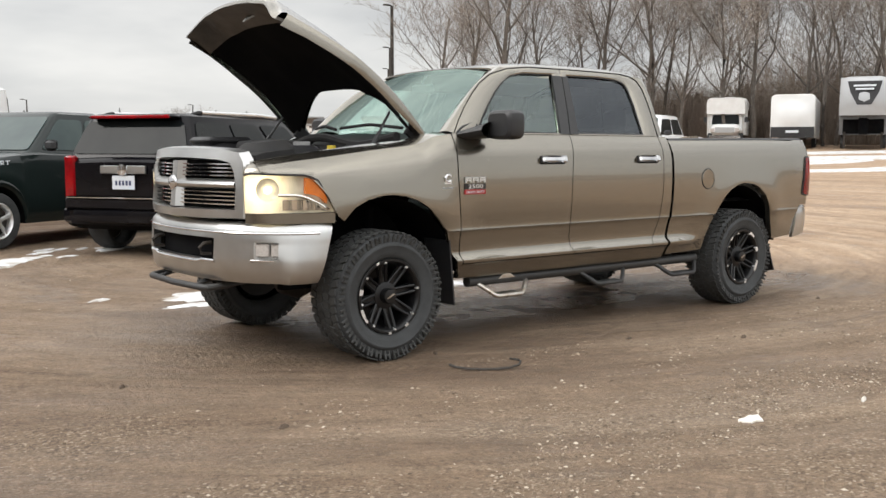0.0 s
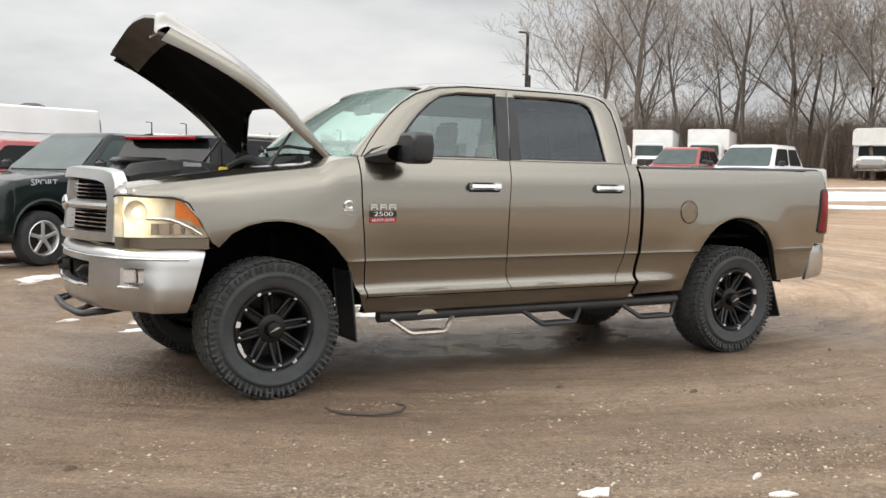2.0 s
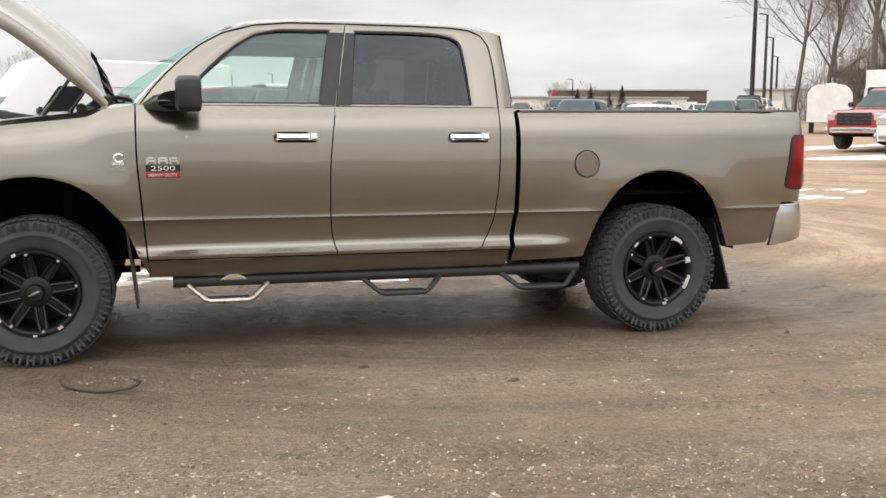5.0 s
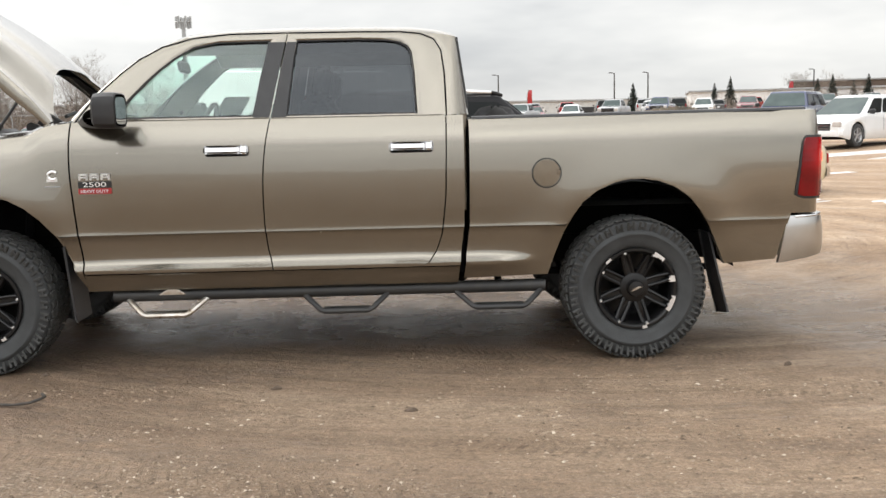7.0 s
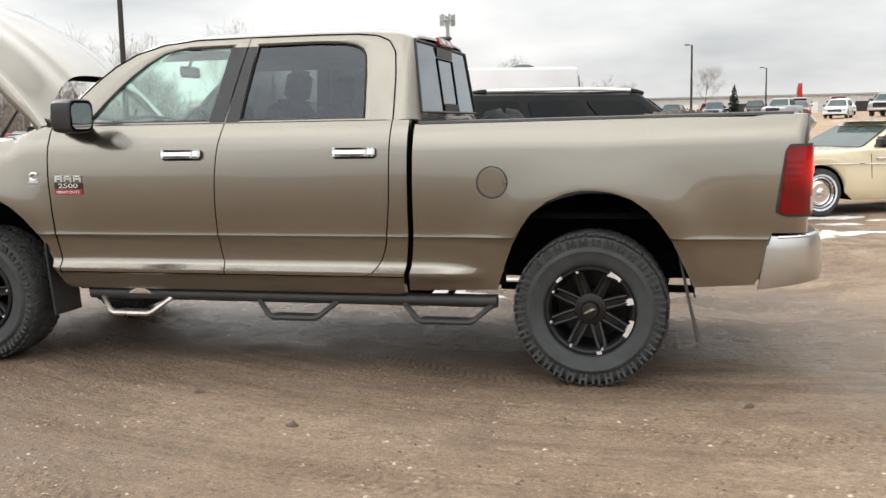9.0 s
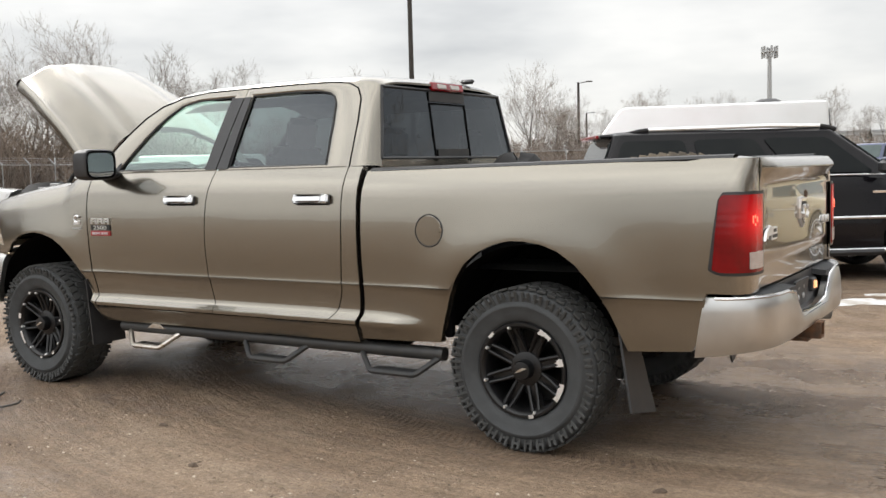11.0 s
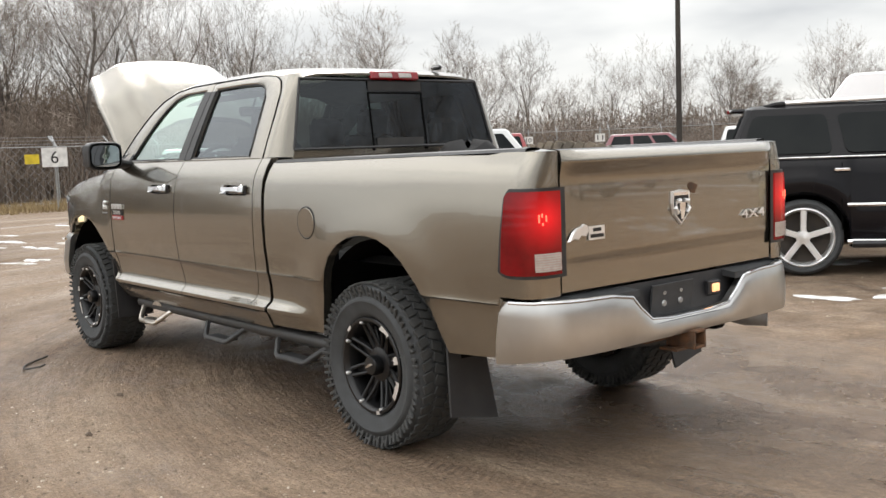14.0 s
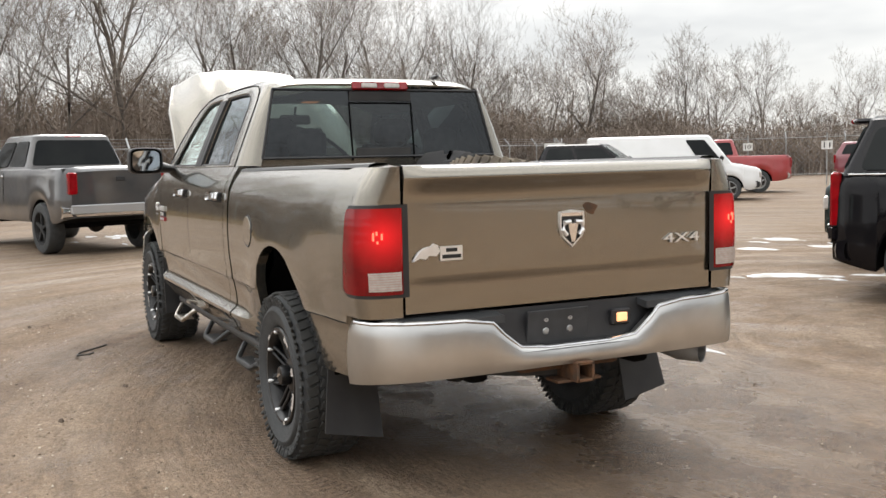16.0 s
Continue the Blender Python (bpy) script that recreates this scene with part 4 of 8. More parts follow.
def build_wheel(truck, x, sgn, chips, turn):
    """sgn -1: driver's side. The rim's open face looks outwards."""
    y = sgn * 0.838
    wheel = new("wheel")
    wheel.parent = truck
    wheel.location = (x, y, HUB_Z)
    wheel.empty_display_size = 0.1
    wheel["label"] = "black eight-spoke rim with a lugged off-road tyre"
    build_tyre("tyre", wheel, (0, 0, 0), sgn)
    g = Geo()
    o = lambda v: v
    prof = [(0.222, -0.11), (0.228, 0.125), (0.238, 0.132), (0.243, 0.14), (0.238, 0.147), (0.226, 0.147), (0.216, 0.138), (0.208, 0.120), (0.200, 0.06), (0.195, -0.09), (0.0, -0.095)]
    g.lathe(prof, (0, 0, 0), n=48, sgn=sgn)
    # hub drum
    g.lathe([(0.098, -0.02), (0.095, 0.075), (0.085, 0.092), (0.06, 0.10), (0.0, 0.10)], (0, 0, 0), n=28, sgn=sgn)
    for k in range(8):
        a = 2 * math.pi * k / 8 + turn
        for d in (-1, 1):
            w = a + d * 0.085
            p0 = Vector((0.078 * math.cos(a + d * 0.28), sgn * 0.078, 0.078 * math.sin(a + d * 0.28)))
            p1 = Vector((0.150 * math.cos(w + d * 0.06), sgn * 0.098, 0.150 * math.sin(w + d * 0.06)))
            p2 = Vector((0.214 * math.cos(w), sgn * 0.118, 0.214 * math.sin(w)))
            g.tube([p0, p1, p2], 0.0095, 8, True, [0.012, 0.0095, 0.011])
        # web behind each pair
        m = Matrix.Rotation(-a, 4, "Y")
        g.box((0, 0, 0), (0.15, 0.020, 0.062), None, 0.2)
        g.v[-32:] = [tuple(m @ (Vector(p) + Vector((0.15, sgn * 0.075, 0)))) for p in g.v[-32:]]
    rim = g.put("rim", "rim_black", wheel)
    cap = Geo().lathe([(0.050, 0.098), (0.050, 0.135), (0.044, 0.148), (0.02, 0.152), (0.0, 0.153)], (0, 0, 0), n=24, sgn=sgn).put("centre_cap", "rim_black", wheel)
    mark = Geo()
    mark.add([(-0.034, sgn * 0.1545, -0.014), (-0.01, sgn * 0.1548, -0.008), (0.034, sgn * 0.1545, 0.013), (0.012, sgn * 0.1548, 0.016), (-0.012, sgn * 0.1548, 0.004)], [(0, 1, 2, 3, 4)])
    mark.put("cap_mark", "bare", cap, smooth=False)
    for k in range(8):
        a = 2 * math.pi * k / 8 + turn
        Geo().lathe([(0.010, 0.12), (0.010, 0.143), (0.006, 0.150), (0.0, 0.150)], (0.219 * math.cos(a), 0, 0.219 * math.sin(a)), n=8, sgn=sgn).put("rim_bolt", "badge_silver", rim)
    rng = random.Random(int(x * 10) + 5)
    for a, r, span, wd in chips:
        n = 7
        pts = []
        for k in range(n):
            w = a + span * (k / (n - 1) - 0.5)
            j = rng.uniform(0.35, 1.0) * wd
            pts += [((r - j) * math.cos(w), sgn * 0.1495, (r - j) * math.sin(w)), ((r + 0.010) * math.cos(w), sgn * 0.1495, (r + 0.010) * math.sin(w))]
        Geo().add(pts, [(2 * k, 2 * k + 1, 2 * k + 3, 2 * k + 2) for k in range(n - 1)]).put("chipped_paint", "badge_silver", rim, "bare metal where the black paint flaked off", smooth=False)
    return wheel


def build_truck():
    T = thing("pickup_truck", "taupe metallic crew-cab pickup truck, hood raised, standing on muddy gravel", "pickup truck")
    flange = lambda s: (lambda p: (0, -s * 0.02, 0))
    for s in (-1, 1):  # -1: driver's side
        side = lambda g: g.mirror() if s < 0 else g
        fold = lambda g, d=0.025: g.rim(lambda p: (0, -d, 0))
        # front fender
        xs = sorted(set(FRONT_ARCH[0][:-2] + lin(-0.80, 0.55, 34) + [0.555]))
        g = columns_panel(Geo(), xs, lambda x: interp(x, *FRONT_ARCH), fender_top,
                          lambda x, z: max(0.0, (x - 0.40) / 0.155) * (door_front(z) - 0.006 - 0.555))
        side(fold(g)).put("fender", "paint", T)
        # shoulder of the fender, folding in to the engine bay
        g = Geo().grid(lambda x, v: (x, half_width(x, fender_top(x), fender_top(x)) - 0.13 * v, fender_top(x) + 0.035 * math.sin(v * math.pi / 2) * interp(x, [-0.8, 0.3, 0.56], [1, 1, 0.3])), lin(-0.80, 0.555, 24), lin(0, 1, 6))
        side(g.rim((0, 0, -0.05))).put("fender_shoulder", "paint", T)
        # doors
        for nm, xl, xr, out, inn, gm in (("front_door", door_front, door_split, OUT_F, IN_F, "glass"), ("rear_door", door_split, door_rear, OUT_R, IN_R, "privacy")):
            g = rows_panel(Geo(), xl, xr, 0.578, 1.447, 14, 0.0035)
            fold(g)
            ring(g, split_loop(out), split_loop(inn), glass_width)
            door = side(g).put(nm, "paint", T)
            p = pane(Geo(), split_loop(inn), glass_width, 0.014)
            ob = side(p).put("window_glass", gm, door, "clear green-tinted door glass" if gm == "glass" else "smoked privacy glass")
            # rubber round the pane and along its foot
            g = Geo().tube([(x, glass_width(z) - 0.004, z) for x, z in inn + inn[:1]], 0.006, 5, False)
            side(g).put("window_seal", "plastic", door)
            # dark gap between the door's frame and the roof
            top_edge = out[:9] if nm == "front_door" else out[2:10]
            side(Geo().tube([(x, glass_width(z) + 0.001, z + 0.002) for x, z in top_edge], 0.0038, 6)).put("door_gap", "void", door)
            # handle
            hx0, hx1 = (1.315, 1.58) if nm == "front_door" else (2.365, 2.63)
            yb = half_width(hx0, 1.27)
            g = Geo().box(((hx0 + hx1) / 2, yb + 0.004, 1.268), (hx1 - hx0 - 0.02, 0.018, 0.060), None, 0.45)
            side(g).put("handle_base", "plastic", door)
            g = Geo().box(((hx0 + hx1) / 2 - 0.02, yb + 0.027, 1.272), (hx1 - hx0 - 0.05, 0.030, 0.050), Matrix.Rotation(0.30, 3, "X"), 0.45)
            g.box((hx1 - 0.033, yb + 0.023, 1.274), (0.052, 0.026, 0.052), Matrix.Rotation(0.25, 3, "X"), 0.4)
            side(g).put("door_handle", "chrome", door, "chrome pull handle")
        # black strips on the pillar between the doors
        for a, b in (((1.594, 1.69), (1.682, 1.787)), ((1.696, 1.785), (1.793, 1.845))):
            g = Geo().grid(lambda u, v: ((a[0] + (a[1] - a[0]) * u) * (1 - v) + (b[0] + (b[1] - b[0]) * u) * v, glass_width(1.455 + 0.485 * v) + 0.009, 1.455 + 0.485 * v), lin(0.02, 0.98, 3), lin(0, 0.90, 8))
            side(g.rim((0, -0.008, 0))).put("pillar_trim", "plastic", T, "black pillar trim between the doors")
        # rocker panel and cab corner
        g = Geo().grid(lambda u, z: (0.605 + (cab_end(z) - 0.605) * u, half_width(1.5, z), z), lin(0, 1, 20), [0.47, 0.50, 0.53, 0.555, 0.572])
        side(g.rim((0, -0.06, 0))).put("rocker_panel", "paint", T)
        g = rows_panel(Geo(), lambda z: door_rear(z) + 0.004, cab_end, 0.578, 1.447, 6)
        side(fold(g, 0.05)).put("cab_corner", "paint", T)
        # rear pillar, wrapping from the door to the rear window
        edge = [(2.58, 1.928), (2.65, 1.898), (2.690, 1.83), (2.706, 1.70), (2.71, 1.55), (2.71, 1.447)]

        def wrap(t, v):
            k = v * (len(edge) - 1)
            i = min(int(k), len(edge) - 2)
            x0, z0 = (edge[i][j] + (edge[i + 1][j] - edge[i][j]) * (k - i) for j in (0, 1))
            zb = 1.905 - (1.905 - 1.447) * v
            p0 = Vector((x0, glass_width(z0), z0))
            p2 = Vector((2.838 - (zb - 1.46) * 0.13, 0.775 - (zb - 1.46) * 0.22, zb))
            p1 = Vector((2.815 - (zb - 1.46) * 0.13, glass_width(zb) - 0.002, (z0 + zb) / 2 + 0.01))
            return p0 * (1 - t) ** 2 + p1 * 2 * t * (1 - t) + p2 * t * t
        side(Geo().grid(wrap, lin(0, 1, 10), lin(0, 1, 14))).put("rear_pillar", "paint", T)
        # windscreen pillar
        def apillar(t, v):
            k = v * 6
            i = min(int(k), 5)
            x0, z0 = (OUT_F[i][j] + (OUT_F[i + 1][j] - OUT_F[i][j]) * (k - i) for j in (0, 1))
            p0 = Vector((x0 - 0.004, glass_width(z0), z0))
            p2 = wind(1.0, v)
            p = p0.lerp(p2, t)
            bulge = 0.02 * math.sin(math.pi * t)
            return p + Vector((-bulge * 0.5, bulge, bulge * 0.6))
        side(Geo().grid(apillar, lin(0, 1, 7), lin(0, 1, 20))).put("windscreen_pillar", "paint", T)
        # bed side
        xs = sorted(set([x for x in REAR_ARCH[0][1:-1] if x < 4.79] + lin(2.84, 4.80, 62)))
        top = lambda x: interp(x, [2.8, 4.9], [1.420, 1.438])
        g = columns_panel(Geo(), xs, lambda x: interp(x, *REAR_ARCH), top, lambda x, z: max(0.0, 1 - (x - 2.84) / 0.2) * (cab_end(z) + 0.032 - 2.84))
        fold(g, 0.05)
        bed = side(g).put("bed_side", "paint", T)
        # bed rail cap and inner wall
        g = Geo().grid(lambda x, v: (x, [0.905, 0.895, 0.87, 0.82, 0.80, 0.80][int(v)] - (0.02 if x > 4.7 else 0), top(x) + [0.0, 0.012, 0.017, 0.014, -0.004, -0.36][int(v)]), lin(2.85, 4.82, 20), range(6))
        side(g).put("bed_rail", "plastic", T, "black bed rail cap")
        # rear corner, rounded from the flank to the tailgate
        def corner(z, a):
            w = half_width(4.80, z, 1.438) - 0.785
            return (4.80 + 0.106 * max(0.0, math.sin(a)) ** 0.72, 0.785 + w * max(0.0, math.cos(a)) ** 0.72, z)
        g = Geo().grid(corner, [0.835] + [z for z in PANEL_Z if 0.84 < z < 1.40] + [1.40, 1.425, 1.436], lin(0, math.pi / 2, 14))
        g.grid(lambda v, a: Vector(corner(1.436, a)).lerp(Vector((4.78, 0.80, 1.450)), v), lin(0, 1, 3), lin(0, math.pi / 2, 14))
        side(g).put("corner_post", "paint", T)
        # tail lamp, wrapping the corner
        def lamp_xy(z, t, push):
            x0 = interp(z, [0.93, 1.28], [4.730, 4.778])
            path = [(x0, half_width(4.74, z, 1.438)), (4.80, half_width(4.80, z, 1.438)), (4.855, half_width(4.85, z, 1.438)), (4.893, half_width(4.885, z, 1.438) - 0.02), (4.905, 0.885), (4.912, 0.83), (4.912, 0.781)]
            k = t * 6
            i = min(int(k), 5)
            a, b = path[i], path[i + 1]
            ang = t * math.pi / 2
            return (a[0] + (b[0] - a[0]) * (k - i) + push * math.sin(ang), a[1] + (b[1] - a[1]) * (k - i) + push * math.cos(ang))

        def lamp_patch(t0, t1, z0, z1, push, nt=16, nz=10, skew=0.0):
            def fn(t, v):
                soft = 0.035 * max(0.0, 1 - t / 0.16) ** 2
                lo, hi = z0 + soft * 0.7, z1 - soft
                return (*lamp_xy(lo + (hi - lo) * v, t, push), lo + (hi - lo) * v)
            return Geo().grid(fn, lin(t0, t1, nt), lin(0, 1, nz))
        lamp = side(lamp_patch(0, 1, 0.918, 1.288, 0.009).rim((0, -0.02, 0))).put("tail_lamp", "plastic", T, "red tail lamp with a clear reversing lens, lit")
        side(lamp_patch(0.045, 0.96, 0.932, 1.275, 0.014).rim(lambda p: (-0.006, -0.008, 0))).put("red_lens", "tail_lens", lamp)
        side(lamp_patch(0.50, 0.945, 0.948, 1.022, 0.0175, 10, 6).rim(lambda p: (-0.004, -0.004, 0))).put("reversing_lens", "white_lens", lamp)
        for z in lin(0.955, 1.015, 7):
            side(lamp_patch(0.51, 0.935, z - 0.0015, z + 0.0015, 0.019, 8, 2)).put("lens_rib", "pink_lens", lamp)
        for t, z, hh in ((0.60, 1.165, 0.034), (0.66, 1.178, 0.016), (0.72, 1.165, 0.026), (0.67, 1.142, 0.012)):
            g = Geo().box((lamp_xy(z, t, 0.0165)[0], lamp_xy(z, t, 0.0165)[1], z), (0.005, 0.009, hh), None, 0.45)
            side(g).put("lit_bulb", "red_glow", lamp)
        # headlamp
        hl = [(-0.850, 0.680), (-0.820, 0.745), (-0.765, 0.808), (-0.685, 0.862), (-0.58, 0.905), (-0.47, 0.932), (-0.385, 0.948)]

        def head(t, v, push=0.0, inset=0.0):
            k = t * 6
            i = min(int(k), 5)
            x, y = (hl[i][j] + (hl[i + 1][j] - hl[i][j]) * (k - i) for j in (0, 1))
            ztop = interp(t, [0, 0.1, 0.70, 0.80, 0.93, 1.0], [1.185, 1.195, 1.185, 1.155, 1.035, 0.985]) - inset
            zbot = interp(t, [0, 1], [0.958, 0.962]) + inset
            a = t * math.pi / 2.6
            return (x - push * math.cos(a), y + push * math.sin(a), zbot + (ztop - zbot) * v)
        deep = lambda t: -0.05 * min(1.0, t / 0.22)
        g = Geo().grid(lambda t, v: head(t, v, deep(t)), lin(0, 1, 18), lin(0, 1, 8))
        edge = [(t, 0.0) for t in lin(0, 1, 18)] + [(1.0, v) for v in lin(0, 1, 8)[1:]] + [(t, 1.0) for t in lin(1, 0, 18)[1:]] + [(0.0, v) for v in lin(1, 0, 8)[1:]]
        g.grid(lambda e, q: head(*e, deep(e[0]) * (1 - q) + 0.002 * q), edge, [0, 1])
        lamp = side(g).put("headlamp", "lit_bowl", T, "lit headlamp with clear lens and amber corner")
        side(Geo().grid(lambda t, v: head(t, v, 0.006), lin(0, 1, 18), lin(0, 1, 8))).put("headlamp_lens", "lens", lamp)
        for t, v, r in ((0.27, 0.60, 0.070),):
            c = head(t, v, -0.045)
            g = Geo().lathe([(r, -0.022), (r * 0.93, -0.020), (r * 0.7, -0.006), (r * 0.3, 0.004)], (0, 0, 0), "x", 24).move(Matrix.Translation(c) @ Matrix.Rotation(-0.9 if t < 0.3 else -0.75, 4, "Z"))
            side(g).put("reflector_bowl", "reflector", lamp)
        c = head(0.28, 0.58, -0.028)
        side(Geo().lathe([(0.024, 0.006), (0.021, -0.004), (0.012, -0.010), (0.0, -0.012)], (0, 0, 0), "x", 20).move(Matrix.Translation(c) @ Matrix.Rotation(-0.8, 4, "Z"))).put("headlamp_bulb", "lamp", lamp)
        side(Geo().grid(lambda t, v: head(t, v, -0.016, 0.010), lin(0.68, 0.90, 8), lin(0.50, 0.97, 6)).rim((0.0, -0.02, 0))).put("amber_corner", "amber", lamp)
        side(Geo().tube([head(t, 0.46 - 0.30 * max(0.0, t - 0.62) / 0.3, -0.018) for t in lin(0.42, 0.92, 10)], 0.011, 8)).put("reflector_fin", "chrome", lamp)
        side(Geo().grid(lambda t, v: head(t, v, -0.030 + 0.012 * math.sin(t * 60)), lin(0.46, 0.90, 26), lin(0.06, 0.34, 5))).put("fluted_reflector", "chrome", lamp)
        side(Geo().tube([head(t, 1.0, 0.004) for t in lin(0, 1, 16)], 0.007, 5)).put("lamp_seal", "plastic", lamp)
        # painted brow over the lamp, meeting the fender, and the grille's flank beside it
        side(Geo().grid(lambda t, v: (head(t, 1.0)[0] + 0.03 * v * v, head(t, 1.0)[1] - 0.03 * v * v, head(t, 1.0)[2] + 0.006 + (1.243 - head(t, 1.0)[2]) * v), lin(0, 0.82, 12), lin(0, 1, 4))).put("lamp_brow", "paint", T)
        side(Geo().grid(lambda z, v: (-0.853 + 0.10 * v, 0.668 - 0.02 * max(0, z - 1.2), z), lin(0.92, 1.235, 6), lin(0, 1, 3)).rim((0, -0.012, 0))).put("grille_flank", "dull_chrome", T)
        # painted filler under the lamp
        side(Geo().grid(lambda t, v: head(t, 0, 0.0)[:2] + (0.895 + 0.062 * v,), lin(0, 1, 12), lin(0, 1, 3))).put("lamp_filler", "paint", T)
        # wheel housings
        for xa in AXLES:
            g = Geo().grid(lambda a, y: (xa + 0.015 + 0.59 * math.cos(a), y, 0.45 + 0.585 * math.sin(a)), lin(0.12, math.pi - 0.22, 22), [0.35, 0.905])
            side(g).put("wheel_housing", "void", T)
        # mud flaps
        g = Geo().grid(lambda v, w: (0.50 + 0.045 * v, 0.70 + 0.27 * w, 0.74 - 0.44 * v), lin(0, 1, 8), lin(0, 1, 5)).rim((-0.012, 0, 0))
        side(g).put("mud_flap", "plastic", T, "black mud flap")
        g = Geo().grid(lambda v, w: (4.262 + 0.10 * v + 0.02 * v * v * (1 - w), 0.675 + (0.20 + 0.07 * v) * w, 0.72 - (0.47 + 0.05 * (1 - w)) * v), lin(0, 1, 10), lin(0, 1, 6)).rim((-0.012, 0, 0))
        side(g).put("mud_flap", "plastic", T, "black mud flap")
        # mirror
        g = Geo()
        prof = [(0.0, 0.75), (0.12, 0.95), (0.35, 1.0), (0.8, 1.0), (0.95, 0.97), (1.0, 0.90)]
        def hous(a, k):
            u, q = prof[int(k)]
            ce, se = math.cos(a), math.sin(a)
            f = (abs(ce) ** 5 + abs(se) ** 5) ** (-1 / 5)
            return (0.775 + 0.135 * u, 1.125 + 0.125 * q * f * ce, 1.505 + 0.098 * q * f * se)
        g.grid(hous, lin(0, 2 * math.pi, 29)[:-1], range(6), wrap=True)
        g.add([hous(a, 0) for a in lin(0, 2 * math.pi, 29)[:-1]], [tuple(range(28))])
        g.grid(lambda a, v: (0.715 + 0.06 * v + (0.115 - 0.02 * v) * math.cos(a), 0.90 + 0.17 * v, 1.440 + 0.03 * v + (0.032 + 0.022 * v) * math.sin(a)), lin(0, 2 * math.pi, 17)[:-1], lin(0, 1, 6), wrap=True)
        g.add([(0.595, 0.905, 1.452), (0.80, 0.905, 1.452), (0.815, 0.885, 1.50), (0.80, 0.872, 1.535), (0.66, 0.895, 1.50)], [(0, 1, 2, 3, 4)])
        mir = side(g).put("door_mirror", "plastic", T, "black folding door mirror")
        g = Geo().grid(lambda a, k: (0.909 + 0.001 * k, 1.125 + 0.098 * k * (abs(math.cos(a)) ** 5 + abs(math.sin(a)) ** 5) ** -0.2 * math.cos(a), 1.505 + 0.074 * k * (abs(math.cos(a)) ** 5 + abs(math.sin(a)) ** 5) ** -0.2 * math.sin(a)), lin(0, 2 * math.pi, 29)[:-1], [0.0, 0.5, 1.0], wrap=True)
        side(g).put("mirror_glass", "car_mirror", mir)
        # side step: bent tube with three hoop steps
        g = Geo().tube([(0.735, 0.86, 0.432), (3.275, 0.86, 0.432)], 0.038, 16)
        for k, xx in enumerate((0.9, 1.6, 2.3, 3.0)):
            g.tube([(xx, 0.86, 0.44), (xx, 0.70, 0.52)], 0.022, 8)
        bar = side(g).put("side_step", "step_black", T, "black tubular side step with hoop treads")
        for k, (x0, x1) in enumerate(((0.80, 1.30), (1.83, 2.36), (2.72, 3.27))):
            g = Geo().tube([(x0 + 0.01, 0.86, 0.42), (x0 + 0.035, 0.895, 0.40), (x0 + 0.115, 0.955, 0.335), (x0 + 0.14, 0.962, 0.325), (x1 - 0.14, 0.962, 0.325), (x1 - 0.115, 0.955, 0.335), (x1 - 0.035, 0.895, 0.40), (x1 - 0.01, 0.86, 0.42)], 0.0165, 8)
            g.box(((x0 + x1) / 2, 0.915, 0.333), (x1 - x0 - 0.26, 0.075, 0.012), None, 0.2)
            worn = s < 0 and k == 0
            side(g).put("hoop_step", "bare" if worn else "step_black", bar, "hoop step worn to bare metal" if worn else "")
        if s < 0:
            g = Geo().grid(lambda u, v: (1.0 + 0.16 * u, 0.8985 - 0.004 * abs(v - 0.5), 0.425 + (0.05 * v - 0.01) * (1 - abs(2 * u - 1) ** 1.5) + 0.01), lin(0, 1, 9), lin(0, 1, 4))
            side(g).put("worn_patch", "bare", bar, "paint worn to bare metal", smooth=False)
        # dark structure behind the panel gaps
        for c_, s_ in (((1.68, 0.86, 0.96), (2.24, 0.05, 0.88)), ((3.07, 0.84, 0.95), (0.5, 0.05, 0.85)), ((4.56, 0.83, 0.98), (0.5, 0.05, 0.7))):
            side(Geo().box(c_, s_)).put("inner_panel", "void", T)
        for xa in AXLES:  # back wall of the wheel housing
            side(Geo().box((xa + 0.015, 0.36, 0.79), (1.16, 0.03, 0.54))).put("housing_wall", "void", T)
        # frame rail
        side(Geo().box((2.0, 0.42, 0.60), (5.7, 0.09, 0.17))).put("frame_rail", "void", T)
        # gas strut of the hood
        side(Geo().tube([(0.02, 0.735, 1.335), (0.20, 0.70, 1.585)], 0.009, 8).tube([(0.02, 0.735, 1.335), (0.10, 0.72, 1.446)], 0.014, 8)).put("hood_strut", "plastic", T)
        # hood hinge
        side(Geo().box((0.40, 0.72, 1.44), (0.16, 0.03, 0.09), Matrix.Rotation(0.6, 3, "Y"))).put("hood_hinge", "matte", T)

    # -- windscreen
    ws = Geo().grid(lambda u, v: wind(u, v), lin(-1, 1, 17), lin(0, 1, 12))
    ws.put("windscreen", "windshield", T, "green-tinted windscreen")
    # cowl and wipers
    Geo().grid(lambda y, v: (0.24 + 0.30 * (abs(y) / 0.85) ** 2 + (0.13 - 0.0 * v) * v, y, 1.375 + 0.075 * v), lin(-0.84, 0.84, 20), lin(0, 1, 4)).rim((0, 0, -0.12)).put("cowl", "matte", T, "black plastic cowl under the windscreen")
    for y0, y1 in ((-0.55, 0.10), (0.15, 0.72)):
        Geo().tube([wind(y0 / 0.80, 0.03) + Vector((-0.03, 0, 0.02)), wind((y0 + y1) / 1.6, 0.08) + Vector((-0.03, 0, 0.025)), wind(y1 / 0.80, 0.05) + Vector((-0.03, 0, 0.02))], 0.012, 6).put("wiper", "matte", T)
